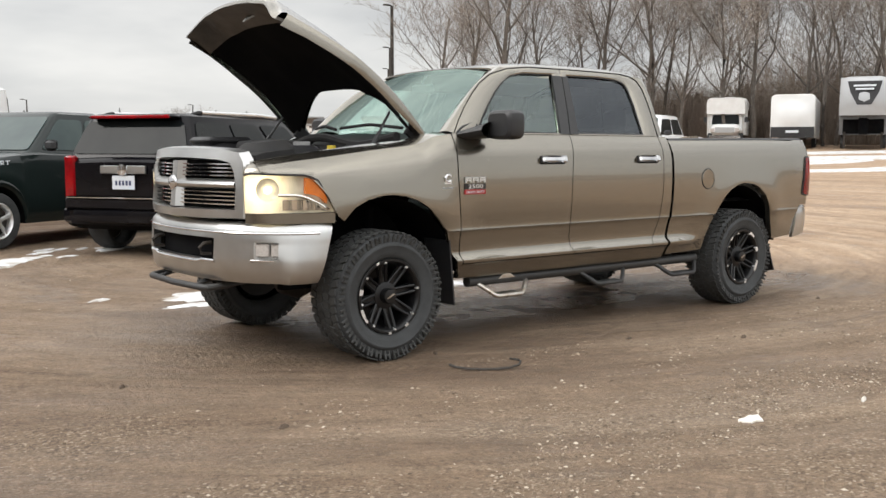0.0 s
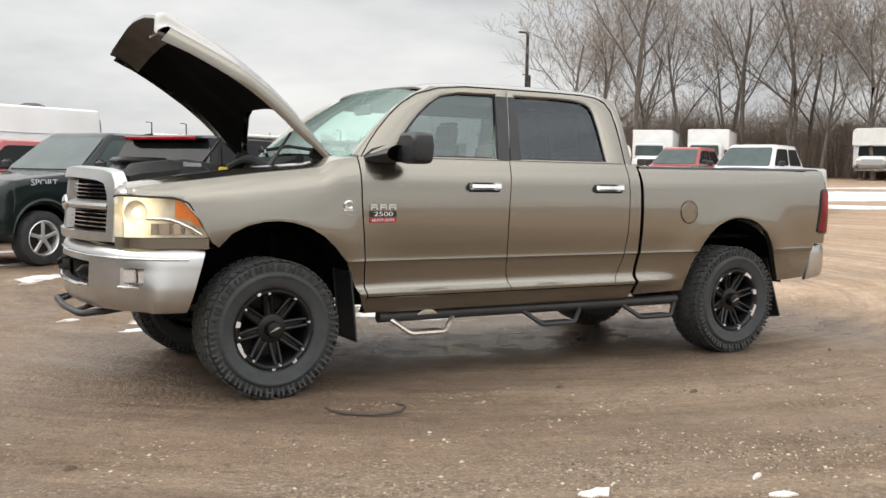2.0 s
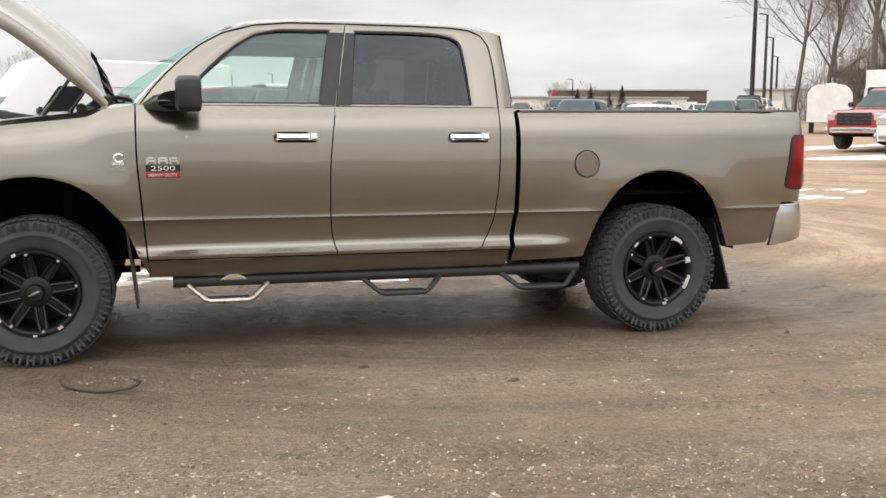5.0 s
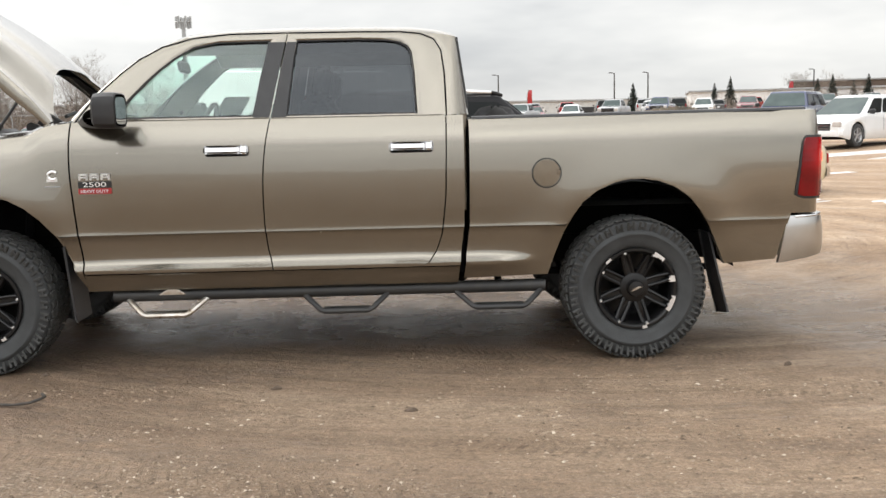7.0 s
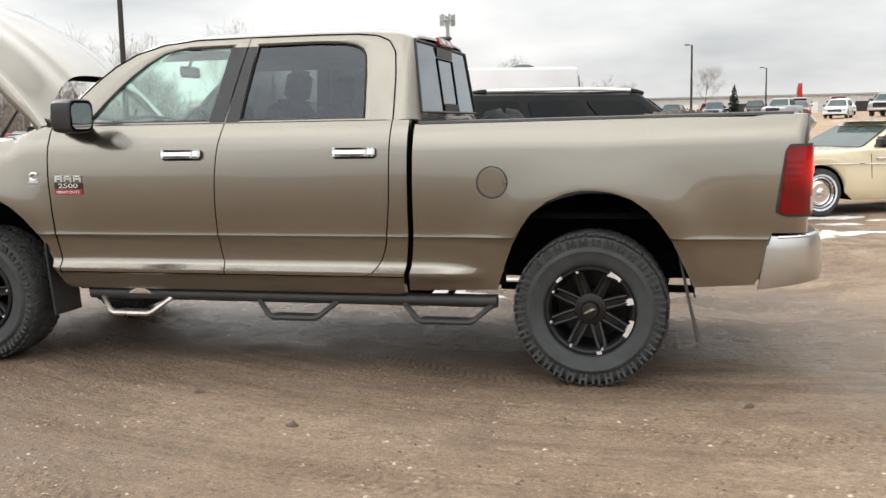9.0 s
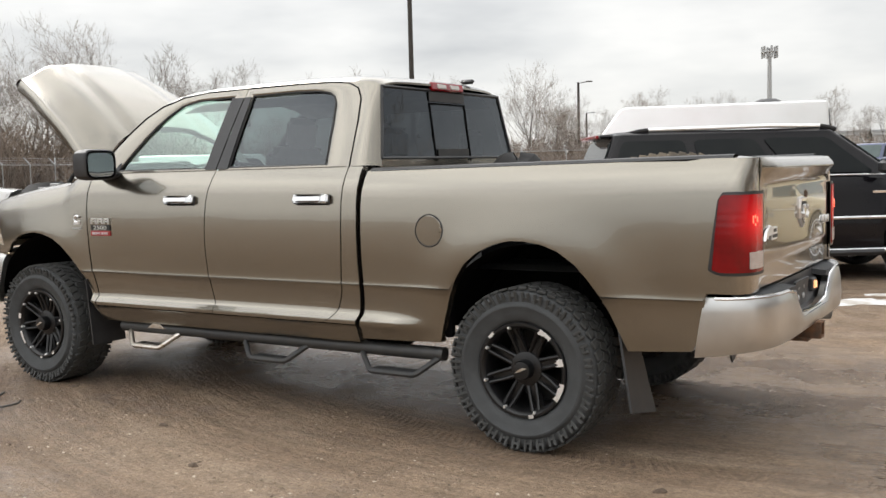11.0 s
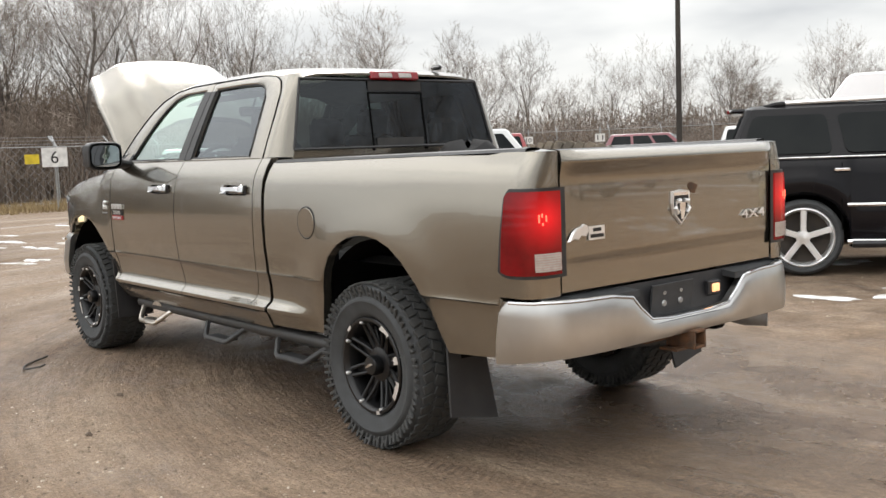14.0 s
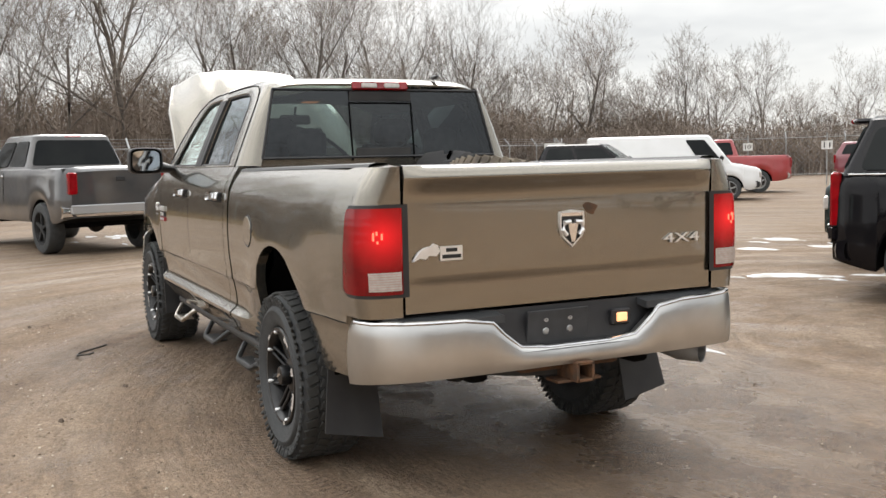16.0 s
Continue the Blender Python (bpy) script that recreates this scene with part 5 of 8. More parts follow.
    # -- roof
    redge = ([0.9, 1.07, 1.25, 1.45, 2.2, 2.5, 2.6, 2.66, 2.72, 2.80], [1.78, 1.877, 1.924, 1.945, 1.947, 1.940, 1.924, 1.905, 1.90, 1.90])
    rmid = ([1.05, 1.10, 1.25, 1.5, 1.8, 2.3, 2.6, 2.74, 2.80], [1.934, 1.950, 1.974, 1.992, 2.000, 1.999, 1.988, 1.966, 1.938])

    def roof(x, v):
        e, m = interp(x, *redge), interp(x, *rmid)
        w = glass_width(e) if x < 2.62 else glass_width(e) - 0.9 * (x - 2.62) ** 1.6
        q = abs(v)
        z = e + (m - e) * (0.75 * (1 - q ** 14) + 0.25 * (1 - q * q))
        xx = x + (0.06 * q * q if x < 1.2 else 0) * (1.2 - x) / 0.12 if x < 1.2 else x
        return (xx - (0.03 * q * q * q if x > 2.7 else 0), v * (w + 0.002), z)
    Geo().grid(roof, [1.08] + lin(1.12, 2.70, 22) + [2.74, 2.77, 2.79, 2.80], [-1, -0.99, -0.975, -0.955, -0.93, -0.89, -0.84] + lin(-0.77, 0.77, 13) + [0.84, 0.89, 0.93, 0.955, 0.975, 0.99, 1]).rim((0, 0, -0.012)).put("roof", "paint", T)
    Geo().grid(lambda x, y: (x, y, 1.915 - 0.10 * (y / 0.66) ** 4), lin(1.15, 2.74, 6), lin(-0.64, 0.64, 9)).put("headliner", "headliner", T)
    Geo().box((2.70, 0.42, 1.992), (0.10, 0.035, 0.03), None, 0.4).put("roof_aerial", "plastic", T)
    # -- rear wall of the cab: window band, frame, slider
    rx = lambda z: 2.836 - (z - 1.46) * 0.13
    rw = lambda z: 0.772 - (z - 1.46) * 0.22
    Geo().grid(lambda v, z: (rx(z) + 0.004 * (1 - v * v), rw(z) * v, z), lin(-1, 1, 13), lin(1.494, 1.895, 8)).put("rear_window", "privacy", T, "smoked sliding rear window")
    g = Geo()
    for (ya, za), (yb, zb) in (((-0.768, 1.491), (0.768, 1.491)), ((-0.68, 1.900), (0.68, 1.900))):
        g.tube([(rx(za) + 0.004, ya, za), (rx(zb) + 0.008, 0, za), (rx(zb) + 0.004, yb, zb)], 0.009, 6)
    for sy in (-1, 1):
        g.tube([(rx(1.49) + 0.003, sy * 0.766, 1.49), (rx(1.9) + 0.003, sy * 0.676, 1.90)], 0.009, 6)
    g.put("rear_window_seal", "plastic", T)
    g = Geo()
    for y in (-0.205, 0.205):
        g.tube([(rx(1.47) + 0.006, y, 1.47), (rx(1.82) + 0.006, y, 1.82)], 0.006, 6)
    g.tube([(rx(1.82) + 0.006, -0.205, 1.82), (rx(1.82) + 0.006, 0.205, 1.82)], 0.006, 6)
    g.put("slider_frame", "void", T, "black frame of the sliding pane")
    Geo().box((rx(1.865) + 0.011, 0, 1.862), (0.006, 0.41, 0.058)).put("slider_header", "plastic", T)
    Geo().box((rx(1.52) + 0.010, 0.0, 1.522), (0.006, 0.36, 0.045)).put("slider_sill", "trim", T)
    Geo().box((2.810, 0, 1.187), (0.044, 1.55, 0.61)).put("cab_rear_wall", "paint", T)
    lamp = Geo().box((2.793, 0, 1.925), (0.03, 0.37, 0.056), Matrix.Rotation(-0.25, 3, "Y"), 0.25).put("high_brake_lamp", "red_lens", T, "red high brake lamp over the rear window")
    for y in (-0.075, 0.075):
        Geo().box((2.805, y, 1.926), (0.016, 0.10, 0.030), Matrix.Rotation(-0.25, 3, "Y"), 0.25).put("cargo_lamp_lens", "white_lens", lamp)
    # -- hood, raised
    HA = radians(37.2)
    tv, nv = Vector((-math.cos(HA), 0, math.sin(HA))), Vector((math.sin(HA), 0, math.cos(HA)))
    hinge = Vector((0.415, 0, 1.455))

    def hood(s, y, lift=0.0):
        """s: distance from the hinge edge; y: across."""
        L = 1.175 + 0.05 * (1 - (y / 0.78) ** 2)
        q = s / 1.165
        w = interp(q, [0, 0.15, 0.6, 1.0], [0.80, 0.785, 0.75, 0.645])
        yy = y / 0.78 * w
        a = abs(y) / 0.78
        arch = 0.075 * math.sin(math.pi * min(1, q) ** 0.9)
        k = min(1.0, max(0.0, (a - 0.62) / 0.36))
        crown = (0.100 * (1 - k * k * (3 - 2 * k)) + 0.035 * (1 - a * a)) * interp(q, [0, 0.2, 1], [0.45, 0.8, 1.0])
        k = min(1.0, max(0.0, (a - 0.34) / 0.14))
        crown += 0.020 * (1 - k * k * (3 - 2 * k)) * interp(q, [0, 0.15, 0.85, 1], [0.3, 1, 1, 0.4])
        return hinge + tv * (q * L) + nv * (arch + crown + lift) + Vector((0, yy, 0))

    ss = lin(0, 1.165, 22)
    cut = lambda y: 0.30 * (1 - min(1, abs(y) / 0.72) ** 2.6)  # the rear edge curves round the cowl
    ys = [0.78 * v for v in [-1, -0.985, -0.95, -0.90, -0.84, -0.78, -0.71, -0.64] + lin(-0.56, 0.56, 21) + [0.64, 0.71, 0.78, 0.84, 0.90, 0.95, 0.985, 1]]
    g = Geo().grid(lambda s, y: hood(cut(y) + (1.165 - cut(y)) * s / 1.165, y), ss, ys)
    g.grid(lambda k, y: hood(1.165, y) + tv * [0, 0.025, 0.050, 0.066, 0.060][int(k)] * (1 - 0.3 * (y / 0.78) ** 2) - nv * [0, 0.006, 0.026, 0.060, 0.080][int(k)], range(5), ys)
    for sy in (-1, 1):
        g.grid(lambda s, k: hood(s, sy * 0.78) + Vector((0, sy * [0, 0.010, 0.014, 0.006][int(k)], 0)) - nv * [0, 0.012, 0.045, 0.080][int(k)] * interp(s, [0, 0.25, 1.0, 1.165], [0.5, 1, 1.05, 1.2]), ss, range(4))
    hood_ob = g.put("hood", "paint", T, "raised hood, dark lined underneath")
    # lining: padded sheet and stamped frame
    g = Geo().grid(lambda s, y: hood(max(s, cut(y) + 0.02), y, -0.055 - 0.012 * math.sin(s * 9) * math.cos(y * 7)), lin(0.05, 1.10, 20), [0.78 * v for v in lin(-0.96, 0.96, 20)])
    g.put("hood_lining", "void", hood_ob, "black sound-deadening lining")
    lip = [0.78 * v for v in lin(-0.99, 0.99, 25)]
    tip = lambda y: hood(1.165, y) + tv * 0.058 * (1 - 0.3 * (y / 0.78) ** 2) - nv * 0.083
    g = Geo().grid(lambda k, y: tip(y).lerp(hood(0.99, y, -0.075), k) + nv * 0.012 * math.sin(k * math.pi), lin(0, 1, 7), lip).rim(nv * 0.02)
    g.put("hood_inner_frame", "shaded_frame", hood_ob, "stamped inner frame in shaded body colour")
    g = Geo().tube([hood(1.08, -0.05, -0.06), hood(1.10, 0.0, -0.12), hood(1.08, 0.05, -0.06)], 0.008, 6)
    g.put("hood_striker", "galv", hood_ob)
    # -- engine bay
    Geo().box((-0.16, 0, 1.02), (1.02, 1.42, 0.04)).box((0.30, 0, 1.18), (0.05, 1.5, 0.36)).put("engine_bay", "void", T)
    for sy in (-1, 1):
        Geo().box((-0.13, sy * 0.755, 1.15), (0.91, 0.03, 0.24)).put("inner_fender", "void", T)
    Geo().grid(lambda y, v: (-0.90 + 0.36 * y * y + 0.26 * v, y, 1.318 + 0.025 * math.sin(v * 3) - 0.06 * abs(y) ** 3), lin(-0.64, 0.64, 14), lin(0, 1, 5)).rim((0, 0, -0.09)).put("radiator_cover", "matte", T, "black radiator top cover")
    Geo().box((-0.44, 0.42, 1.285), (0.42, 0.40, 0.20), Matrix.Rotation(0.08, 3, "Y"), 0.3).box((-0.46, 0.42, 1.40), (0.34, 0.32, 0.05), None, 0.4).put("air_box", "plastic", T, "black air filter box")
    Geo().tube([(-0.40, 0.25, 1.34), (-0.25, 0.05, 1.36), (-0.05, -0.05, 1.33)], 0.055, 12).put("intake_hose", "matte", T)
    Geo().box((-0.15, 0.0, 1.27), (0.75, 0.42, 0.16), None, 0.3).put("engine_cover", "matte", T)
    Geo().box((-0.42, -0.50, 1.27), (0.30, 0.22, 0.19), None, 0.12).put("battery", "plastic", T)
    Geo().box((-0.36, -0.52, 1.372), (0.10, 0.05, 0.035)).put("battery_clamp", "galv", T)
    Geo().box((-0.58, -0.44, 1.315), (0.34, 0.36, 0.15), Matrix.Rotation(-0.12, 3, "Y"), 0.4).put("intake_cover", "matte", T, "black moulded cover behind the grille")
    Geo().box((0.02, -0.58, 1.30), (0.20, 0.18, 0.14), None, 0.25).put("fuse_box", "matte", T)
    for c, r in (((-0.20, -0.62, 1.345), 0.03), ((-0.54, -0.34, 1.325), 0.028)):
        Geo().lathe([(r, -0.06), (r, 0), (r * 0.9, 0.02), (0, 0.022)], c, "z", 14).put("filler_cap", "yellow_cap", T, "yellow filler cap")
    rng = random.Random(4)
    for k in range(11):
        p = Vector((rng.uniform(-0.5, 0.2), rng.uniform(-0.45, 0.5), rng.uniform(1.24, 1.32)))
        q = p + Vector((rng.uniform(-0.2, 0.25), rng.uniform(-0.25, 0.25), rng.uniform(-0.03, 0.04)))
        Geo().tube([p, (p + q) / 2 + Vector((0, 0, rng.uniform(0.02, 0.08))), q], rng.uniform(0.008, 0.022), 7).put("engine_hose", "matte", T)
    Geo().tube([(0.26, y, 1.40 + 0.03 * math.sin(y * 6)) for y in lin(-0.7, 0.7, 14)], 0.03, 8).put("cowl_hose", "matte", T)
    # -- grille
    gx = lambda y, z: -1.005 + 0.34 * y * y + 0.10 * (z - 0.93)

    def gring(k, ring_):
        # outline of the grille: wider below, rounded upper corners
        half, top, bot = ring_
        pts = [(-half * 1.03, bot), (-half * 0.5, bot - 0.005), (0, bot - 0.006), (half * 0.5, bot - 0.005), (half * 1.03, bot), (half * 1.02, (top + bot) / 2), (half * 0.985, top - 0.07), (half * 0.93, top - 0.018), (half * 0.8, top), (half * 0.4, top + 0.012), (0, top + 0.015), (-half * 0.4, top + 0.012), (-half * 0.8, top), (-half * 0.93, top - 0.018), (-half * 0.985, top - 0.07), (-half * 1.02, (top + bot) / 2)]
        return pts[k]
    R0, R1, R2, R3 = (0.665, 1.345, 0.915), (0.655, 1.335, 0.925), (0.60, 1.275, 0.975), (0.585, 1.262, 0.985)
    g = Geo()
    for k in range(16):
        for ring_, push in ((R0, 0.05), (R1, -0.012), (R2, -0.018), (R3, 0.05)):
            y, z = gring(k, ring_)
            g.v.append((gx(y, z) + push, y, z))
    for k in range(16):
        for j in range(3):
            a, b = k * 4 + j, ((k + 1) % 16) * 4 + j
            g.f.append((a, b, b + 1, a + 1))
    grille = g.put("grille", "dull_chrome", T, "chrome crosshair grille with black slats between")
    # cross bars
    g = Geo().grid(lambda z, v: (gx(v * 0.085, z) + [0.03, -0.012, -0.018, -0.012, 0.03][int(v * 2 + 2)], v * 0.060 * (1 + 0.25 * abs(z - 1.12) / 0.15), z), lin(0.98, 1.27, 9), [-1, -0.5, 0, 0.5, 1])
    g.grid(lambda y, v: (gx(y, 1.12) + [0.03, -0.012, -0.018, -0.012, 0.03][int(v * 2 + 2)], y, 1.125 + v * 0.034), lin(-0.60, 0.60, 21), [-1, -0.5, 0, 0.5, 1])
    g.put("grille_cross", "dull_chrome", grille)
    for side_ in (-1, 1):
        for z in (1.005, 1.03, 1.055, 1.08, 1.18, 1.203, 1.226, 1.249):
            Geo().grid(lambda y, v: (gx(y, z) + 0.005 + 0.03 * v, y, z + 0.004 - 0.003 * v), lin(side_ * 0.075, side_ * 0.59, 10), [0, 0.5, 1]).rim((0, 0, -0.007)).put("grille_slat", "chrome", grille)
    Geo().grid(lambda y, z: (gx(y, z) + 0.055, y, z), lin(-0.6, 0.6, 12), lin(0.96, 1.28, 5)).put("grille_mesh", "void", grille)
    # shield emblem on the cross, plain relief
    Geo().lathe([(0.05, -0.0), (0.046, -0.012), (0.03, -0.022), (0.0, -0.026)], (gx(0, 1.13) - 0.015, 0, 1.13), "x", 12).put("grille_emblem", "chrome", grille)
    # -- front bumper
    fb = [(-0.40, -0.966), (-0.48, -0.964), (-0.60, -0.935), (-0.73, -0.86), (-0.835, -0.75), (-0.90, -0.62), (-0.94, -0.50), (-0.953, -0.46), (-0.978, -0.30), (-0.993, -0.15), (-0.998, 0)]
    fb = fb + [(x, -y) for x, y in reversed(fb[:-1])]
    fz = [0.535, 0.56, 0.62, 0.665, 0.685, 0.72, 0.76, 0.785, 0.80, 0.835, 0.865, 0.885, 0.90]
    fo = [0.03, 0.012, 0.0, -0.004, -0.004, -0.002, 0.0, 0.002, 0.002, 0.006, 0.012, 0.028, 0.055]

    def bump(i, j):
        x, y = fb[i]
        if abs(y) > 0.93:
            x -= 0.30 * (0.90 - fz[j])
        d = Vector((1, 0, 0)) if abs(y) < 0.5 else Vector((0.6, -math.copysign(0.8, y), 0)) if abs(y) < 0.95 else Vector((0, -math.copysign(1, y), 0))
        z = fz[j]
        if abs(y) > 0.93 and j < 2:
            z += 0.0
        p = Vector((x, y, z)) + d * fo[j]
        return p
    nb = len(fb)
    hole = lambda i, j: not (7 <= i < nb - 8 and 3 <= j < 8)
    fog = lambda i, j: not (i in (3, nb - 5) and 4 <= j < 7)
    g = Geo().grid(bump, range(nb), range(len(fz)), keep=lambda i, j: hole(i, j) and fog(i, j))
    g.rim(lambda p: (0.05, 0, 0) if abs(p[1]) < 0.93 else (0, -math.copysign(0.04, p[1]), 0))
    fbump = g.put("front_bumper", "dull_chrome", T, "salt-dulled chrome front bumper", angle=50)
    Geo().grid(lambda y, z: (-0.935 + 0.28 * y * y, y, z), lin(-0.5, 0.5, 9), lin(0.655, 0.80, 4)).put("bumper_intake", "void", fbump)
    for sy in (-1, 1):
        p = Vector((-0.765, sy * 0.80, 0.725))
        m = Matrix.Rotation(-sy * 0.80, 3, "Z")
        Geo().box(p + Vector((0.030, -sy * 0.032, 0)), (0.04, 0.22, 0.13), m).put("fog_recess", "dull_chrome", fbump)
        for dy, wd in ((-0.052, 0.070), (0.040, 0.090)):
            Geo().box(p + m @ Vector((0.006, dy, 0.012)), (0.022, wd, 0.082), m, 0.35).put("fog_lamp", "white_lens", fbump, "clear fog lamp lens")
        Geo().box(p + m @ Vector((-0.004, 0.0, -0.052)), (0.035, 0.22, 0.026), m, 0.35).put("fog_lip", "chrome", fbump, "bright lip under the fog lamps")
        # tow hook
        Geo().tube([(-0.92, sy * 0.36, 0.69), (-0.99, sy * 0.36, 0.70), (-1.0, sy * 0.36, 0.735), (-0.97, sy * 0.36, 0.76), (-0.92, sy * 0.36, 0.765)], 0.012, 7).put("tow_hook", "steel", fbump)
    Geo().tube([(-0.955 - 0.043 * (1 - (y / 0.47) ** 2), y, 0.662 - (0.012 if abs(y) < 0.30 else 0.0)) for y in lin(-0.47, 0.47, 17)], 0.013, 8).put("intake_sill", "chrome", fbump, "bright sill under the intake")
    Geo().tube([bump(i, 9) + Vector((-0.004, 0, 0.004)) for i in range(1, nb - 1)], 0.009, 8).put("bumper_crest", "chrome", fbump, "polished upper crest")
    g = Geo().tube([(-0.62, -0.42, 0.53), (-0.86, -0.44, 0.50), (-0.98, -0.42, 0.49), (-1.0, -0.39, 0.49), (-1.02, 0, 0.488), (-1.0, 0.39, 0.49), (-0.98, 0.42, 0.49), (-0.86, 0.44, 0.50), (-0.62, 0.42, 0.53)], 0.021, 10)
    for y in (-0.35, 0.35):
        g.tube([(-1.0, y * 0.8, 0.49), (-0.80, y * 0.8, 0.55)], 0.015, 8)
    g.put("bumper_guard_bar", "step_black", T, "black tubular bar under the front bumper")
    Geo().box((-0.62, 0, 0.60), (0.5, 1.2, 0.12)).put("front_valance", "void", T)
    # -- tailgate
    tz = [0.845, 0.90, 0.938, 0.955, 0.970, 0.988, 1.000, 1.02, 1.10, 1.20, 1.265, 1.285, 1.298, 1.32, 1.34, 1.36, 1.380, 1.386, 1.391, 1.40, 1.42, 1.437]
    tx = [4.897, 4.898, 4.898, 4.8985, 4.902, 4.910, 4.911, 4.911, 4.9115, 4.912, 4.911, 4.9105, 4.910, 4.912, 4.921, 4.937, 4.953, 4.957, 4.958, 4.955, 4.940, 4.913]
    g = Geo().grid(lambda y, z: (4.904 + (interp(z, tz, tx) - 4.904) * (1 - 0.75 * max(0.0, (abs(y) - 0.62) / 0.152) ** 2) + 0.012 * (1 - (y / 0.772) ** 2), y, z), [-0.772, -0.765, -0.75, -0.73, -0.71, -0.68] + lin(-0.65, 0.65, 15) + [0.68, 0.71, 0.73, 0.75, 0.765, 0.772], tz).rim((-0.05, 0, 0))
    gate = g.put("tailgate", "paint", T, "closed tailgate with chrome badges and a rust spot")
    Geo().grid(lambda y, v: (4.90 - 0.09 * v, y, 1.437 + 0.006 * math.sin(v * math.pi)), lin(-0.765, 0.765, 9), lin(0, 1, 4)).rim((0, 0, -0.02)).put("tailgate_cap", "plastic", gate, "black tailgate top cap")
    Geo().box((4.815, 0, 1.14), (0.02, 1.54, 0.56)).put("tailgate_inside", "paint", gate)
    # shield badge, a plain relief
    sh = [(-0.066, 0.075), (0, 0.083), (0.066, 0.075), (0.068, 0.02), (0.055, -0.035), (0, -0.085), (-0.055, -0.035), (-0.068, 0.02)]
    xb = 4.929
    def plate_shape(pts, x0, d, c):
        g = Geo()
        n = len(pts)
        g.add([(x0, c[0] + y, c[1] + z) for y, z in pts] + [(x0 + d, c[0] + y * 0.93, c[1] + z * 0.93) for y, z in pts], [tuple(range(n, 2 * n))] + [(i, (i + 1) % n, n + (i + 1) % n, n + i) for i in range(n)])
        return g
    badge = plate_shape(sh, xb - 0.012, 0.018, (0, 1.155)).put("shield_badge", "badge_silver", gate, "chrome shield badge", smooth=False)
    plate_shape([(y * 0.84, z * 0.84) for y, z in sh], xb + 0.002, 0.006, (0, 1.153)).put("badge_field", "ink", badge, smooth=False)
    for sy in (-1, 1):
        Geo().tube([(xb + 0.010, sy * 0.012, 1.185), (xb + 0.012, sy * 0.042, 1.182), (xb + 0.012, sy * 0.050, 1.15), (xb + 0.010, sy * 0.032, 1.128)], 0.011, 8).put("badge_curl", "badge_silver", badge)
    plate_shape([(-0.026, 0.030), (0.026, 0.030), (0.020, -0.010), (0.009, -0.055), (-0.009, -0.055), (-0.020, -0.010)], xb + 0.004, 0.010, (0, 1.150)).put("badge_wedge", "chrome", badge)
    plate_shape([(-0.055, 0.008), (0.055, 0.008), (0.055, -0.008), (-0.055, -0.008)], xb + 0.004, 0.006, (0, 1.216)).put("badge_bar", "chrome", badge)
    # rust spot beside it
    rs = [(0.035 * math.cos(a) * (1 + 0.3 * math.sin(3 * a)), 0.03 * math.sin(a) * (1 + 0.25 * math.cos(2 * a + 1))) for a in lin(0, 2 * math.pi, 15)[:-1]]
    plate_shape(rs, 4.9205, 0.005, (0.10, 1.238)).put("rust_spot", "rust", gate, "rust spot in the paint", smooth=False)
    # trim badge with leaping outline, and its two lines as bars
    bh = plate_shape([(-0.118, -0.034), (-0.085, -0.022), (-0.062, -0.028), (-0.045, -0.012), (-0.012, -0.016), (0.006, 0.004), (-0.004, 0.030), (-0.022, 0.036), (-0.035, 0.026), (-0.066, 0.020), (-0.092, 0.004)], 4.916, 0.010, (-0.630, 1.090)).put("trim_badge", "badge_silver", gate, "chrome trim badge", smooth=False)
    Geo().box((4.9215, -0.573, 1.083), (0.008, 0.100, 0.058), None, 0.1).put("badge_field", "badge_silver", bh)
    for z, w in ((1.097, 0.050), (1.071, 0.084)):
        Geo().box((4.9262, -0.573, z), (0.003, w, 0.015)).put("badge_line", "ink", bh)
    lettering("drive_badge", "4X4", 0.042, 0.20, "badge_silver", gate, Matrix.Translation((4.9205, 0.495, 1.065)) @ Matrix(((0, 0, 1), (1, 0, 0), (0, 1, 0))).to_4x4(), 0.008, "chrome lettering")
    # -- bed floor and bulkhead
    Geo().grid(lambda x, y: (x, y, 0.90 + 0.008 * (1 if math.sin(y * 26) > 0 else -1)), [2.84, 4.82], lin(-0.8, 0.8, 50)).put("bed_floor", "matte", T)
    Geo().box((2.86, 0, 1.16), (0.03, 1.62, 0.54)).put("bed_bulkhead", "paint", T)
    # -- rear bumper
    rb = [(4.655, 0.945), (4.72, 0.948), (4.80, 0.942), (4.88, 0.920), (4.945, 0.875), (4.985, 0.80), (5.005, 0.70), (5.012, 0.55), (5.014, 0.42), (5.014, 0.365), (5.014, 0.29), (5.014, 0.15), (5.014, 0.0)]
    rb = [(x, -y) for x, y in rb] + [(x, y) for x, y in reversed(rb[:-1])]

    def rear(i, k):
        x, y = rb[i]
        a = abs(y)
        ztop = interp(a, [0.0, 0.27, 0.34, 0.42, 0.46, 0.9, 0.95], [0.668, 0.668, 0.715, 0.795, 0.812, 0.822, 0.815])
        zbot = interp(x, [4.65, 4.95, 5.0], [0.535, 0.580, 0.585])
        v = k / 8
        z = zbot + (ztop - zbot) * v
        out = 0.005 * math.sin(math.pi * min(1, v * 0.95 + 0.05)) - 0.004 - 0.012 * (1 - v) ** 4 - 0.010 * max(0, v - 0.87) / 0.13
        d = Vector((1, 0, 0)) if a < 0.82 else Vector((0.6, math.copysign(0.7, y), 0)) if a < 0.94 and x > 4.85 else Vector((0, math.copysign(1, y), 0))
        xs_ = -0.02 * v if a < 0.9 else 0.05 * v * max(0.0, min(1.0, (4.80 - x) / 0.14))
        return Vector((x + xs_, y, z)) + d * out
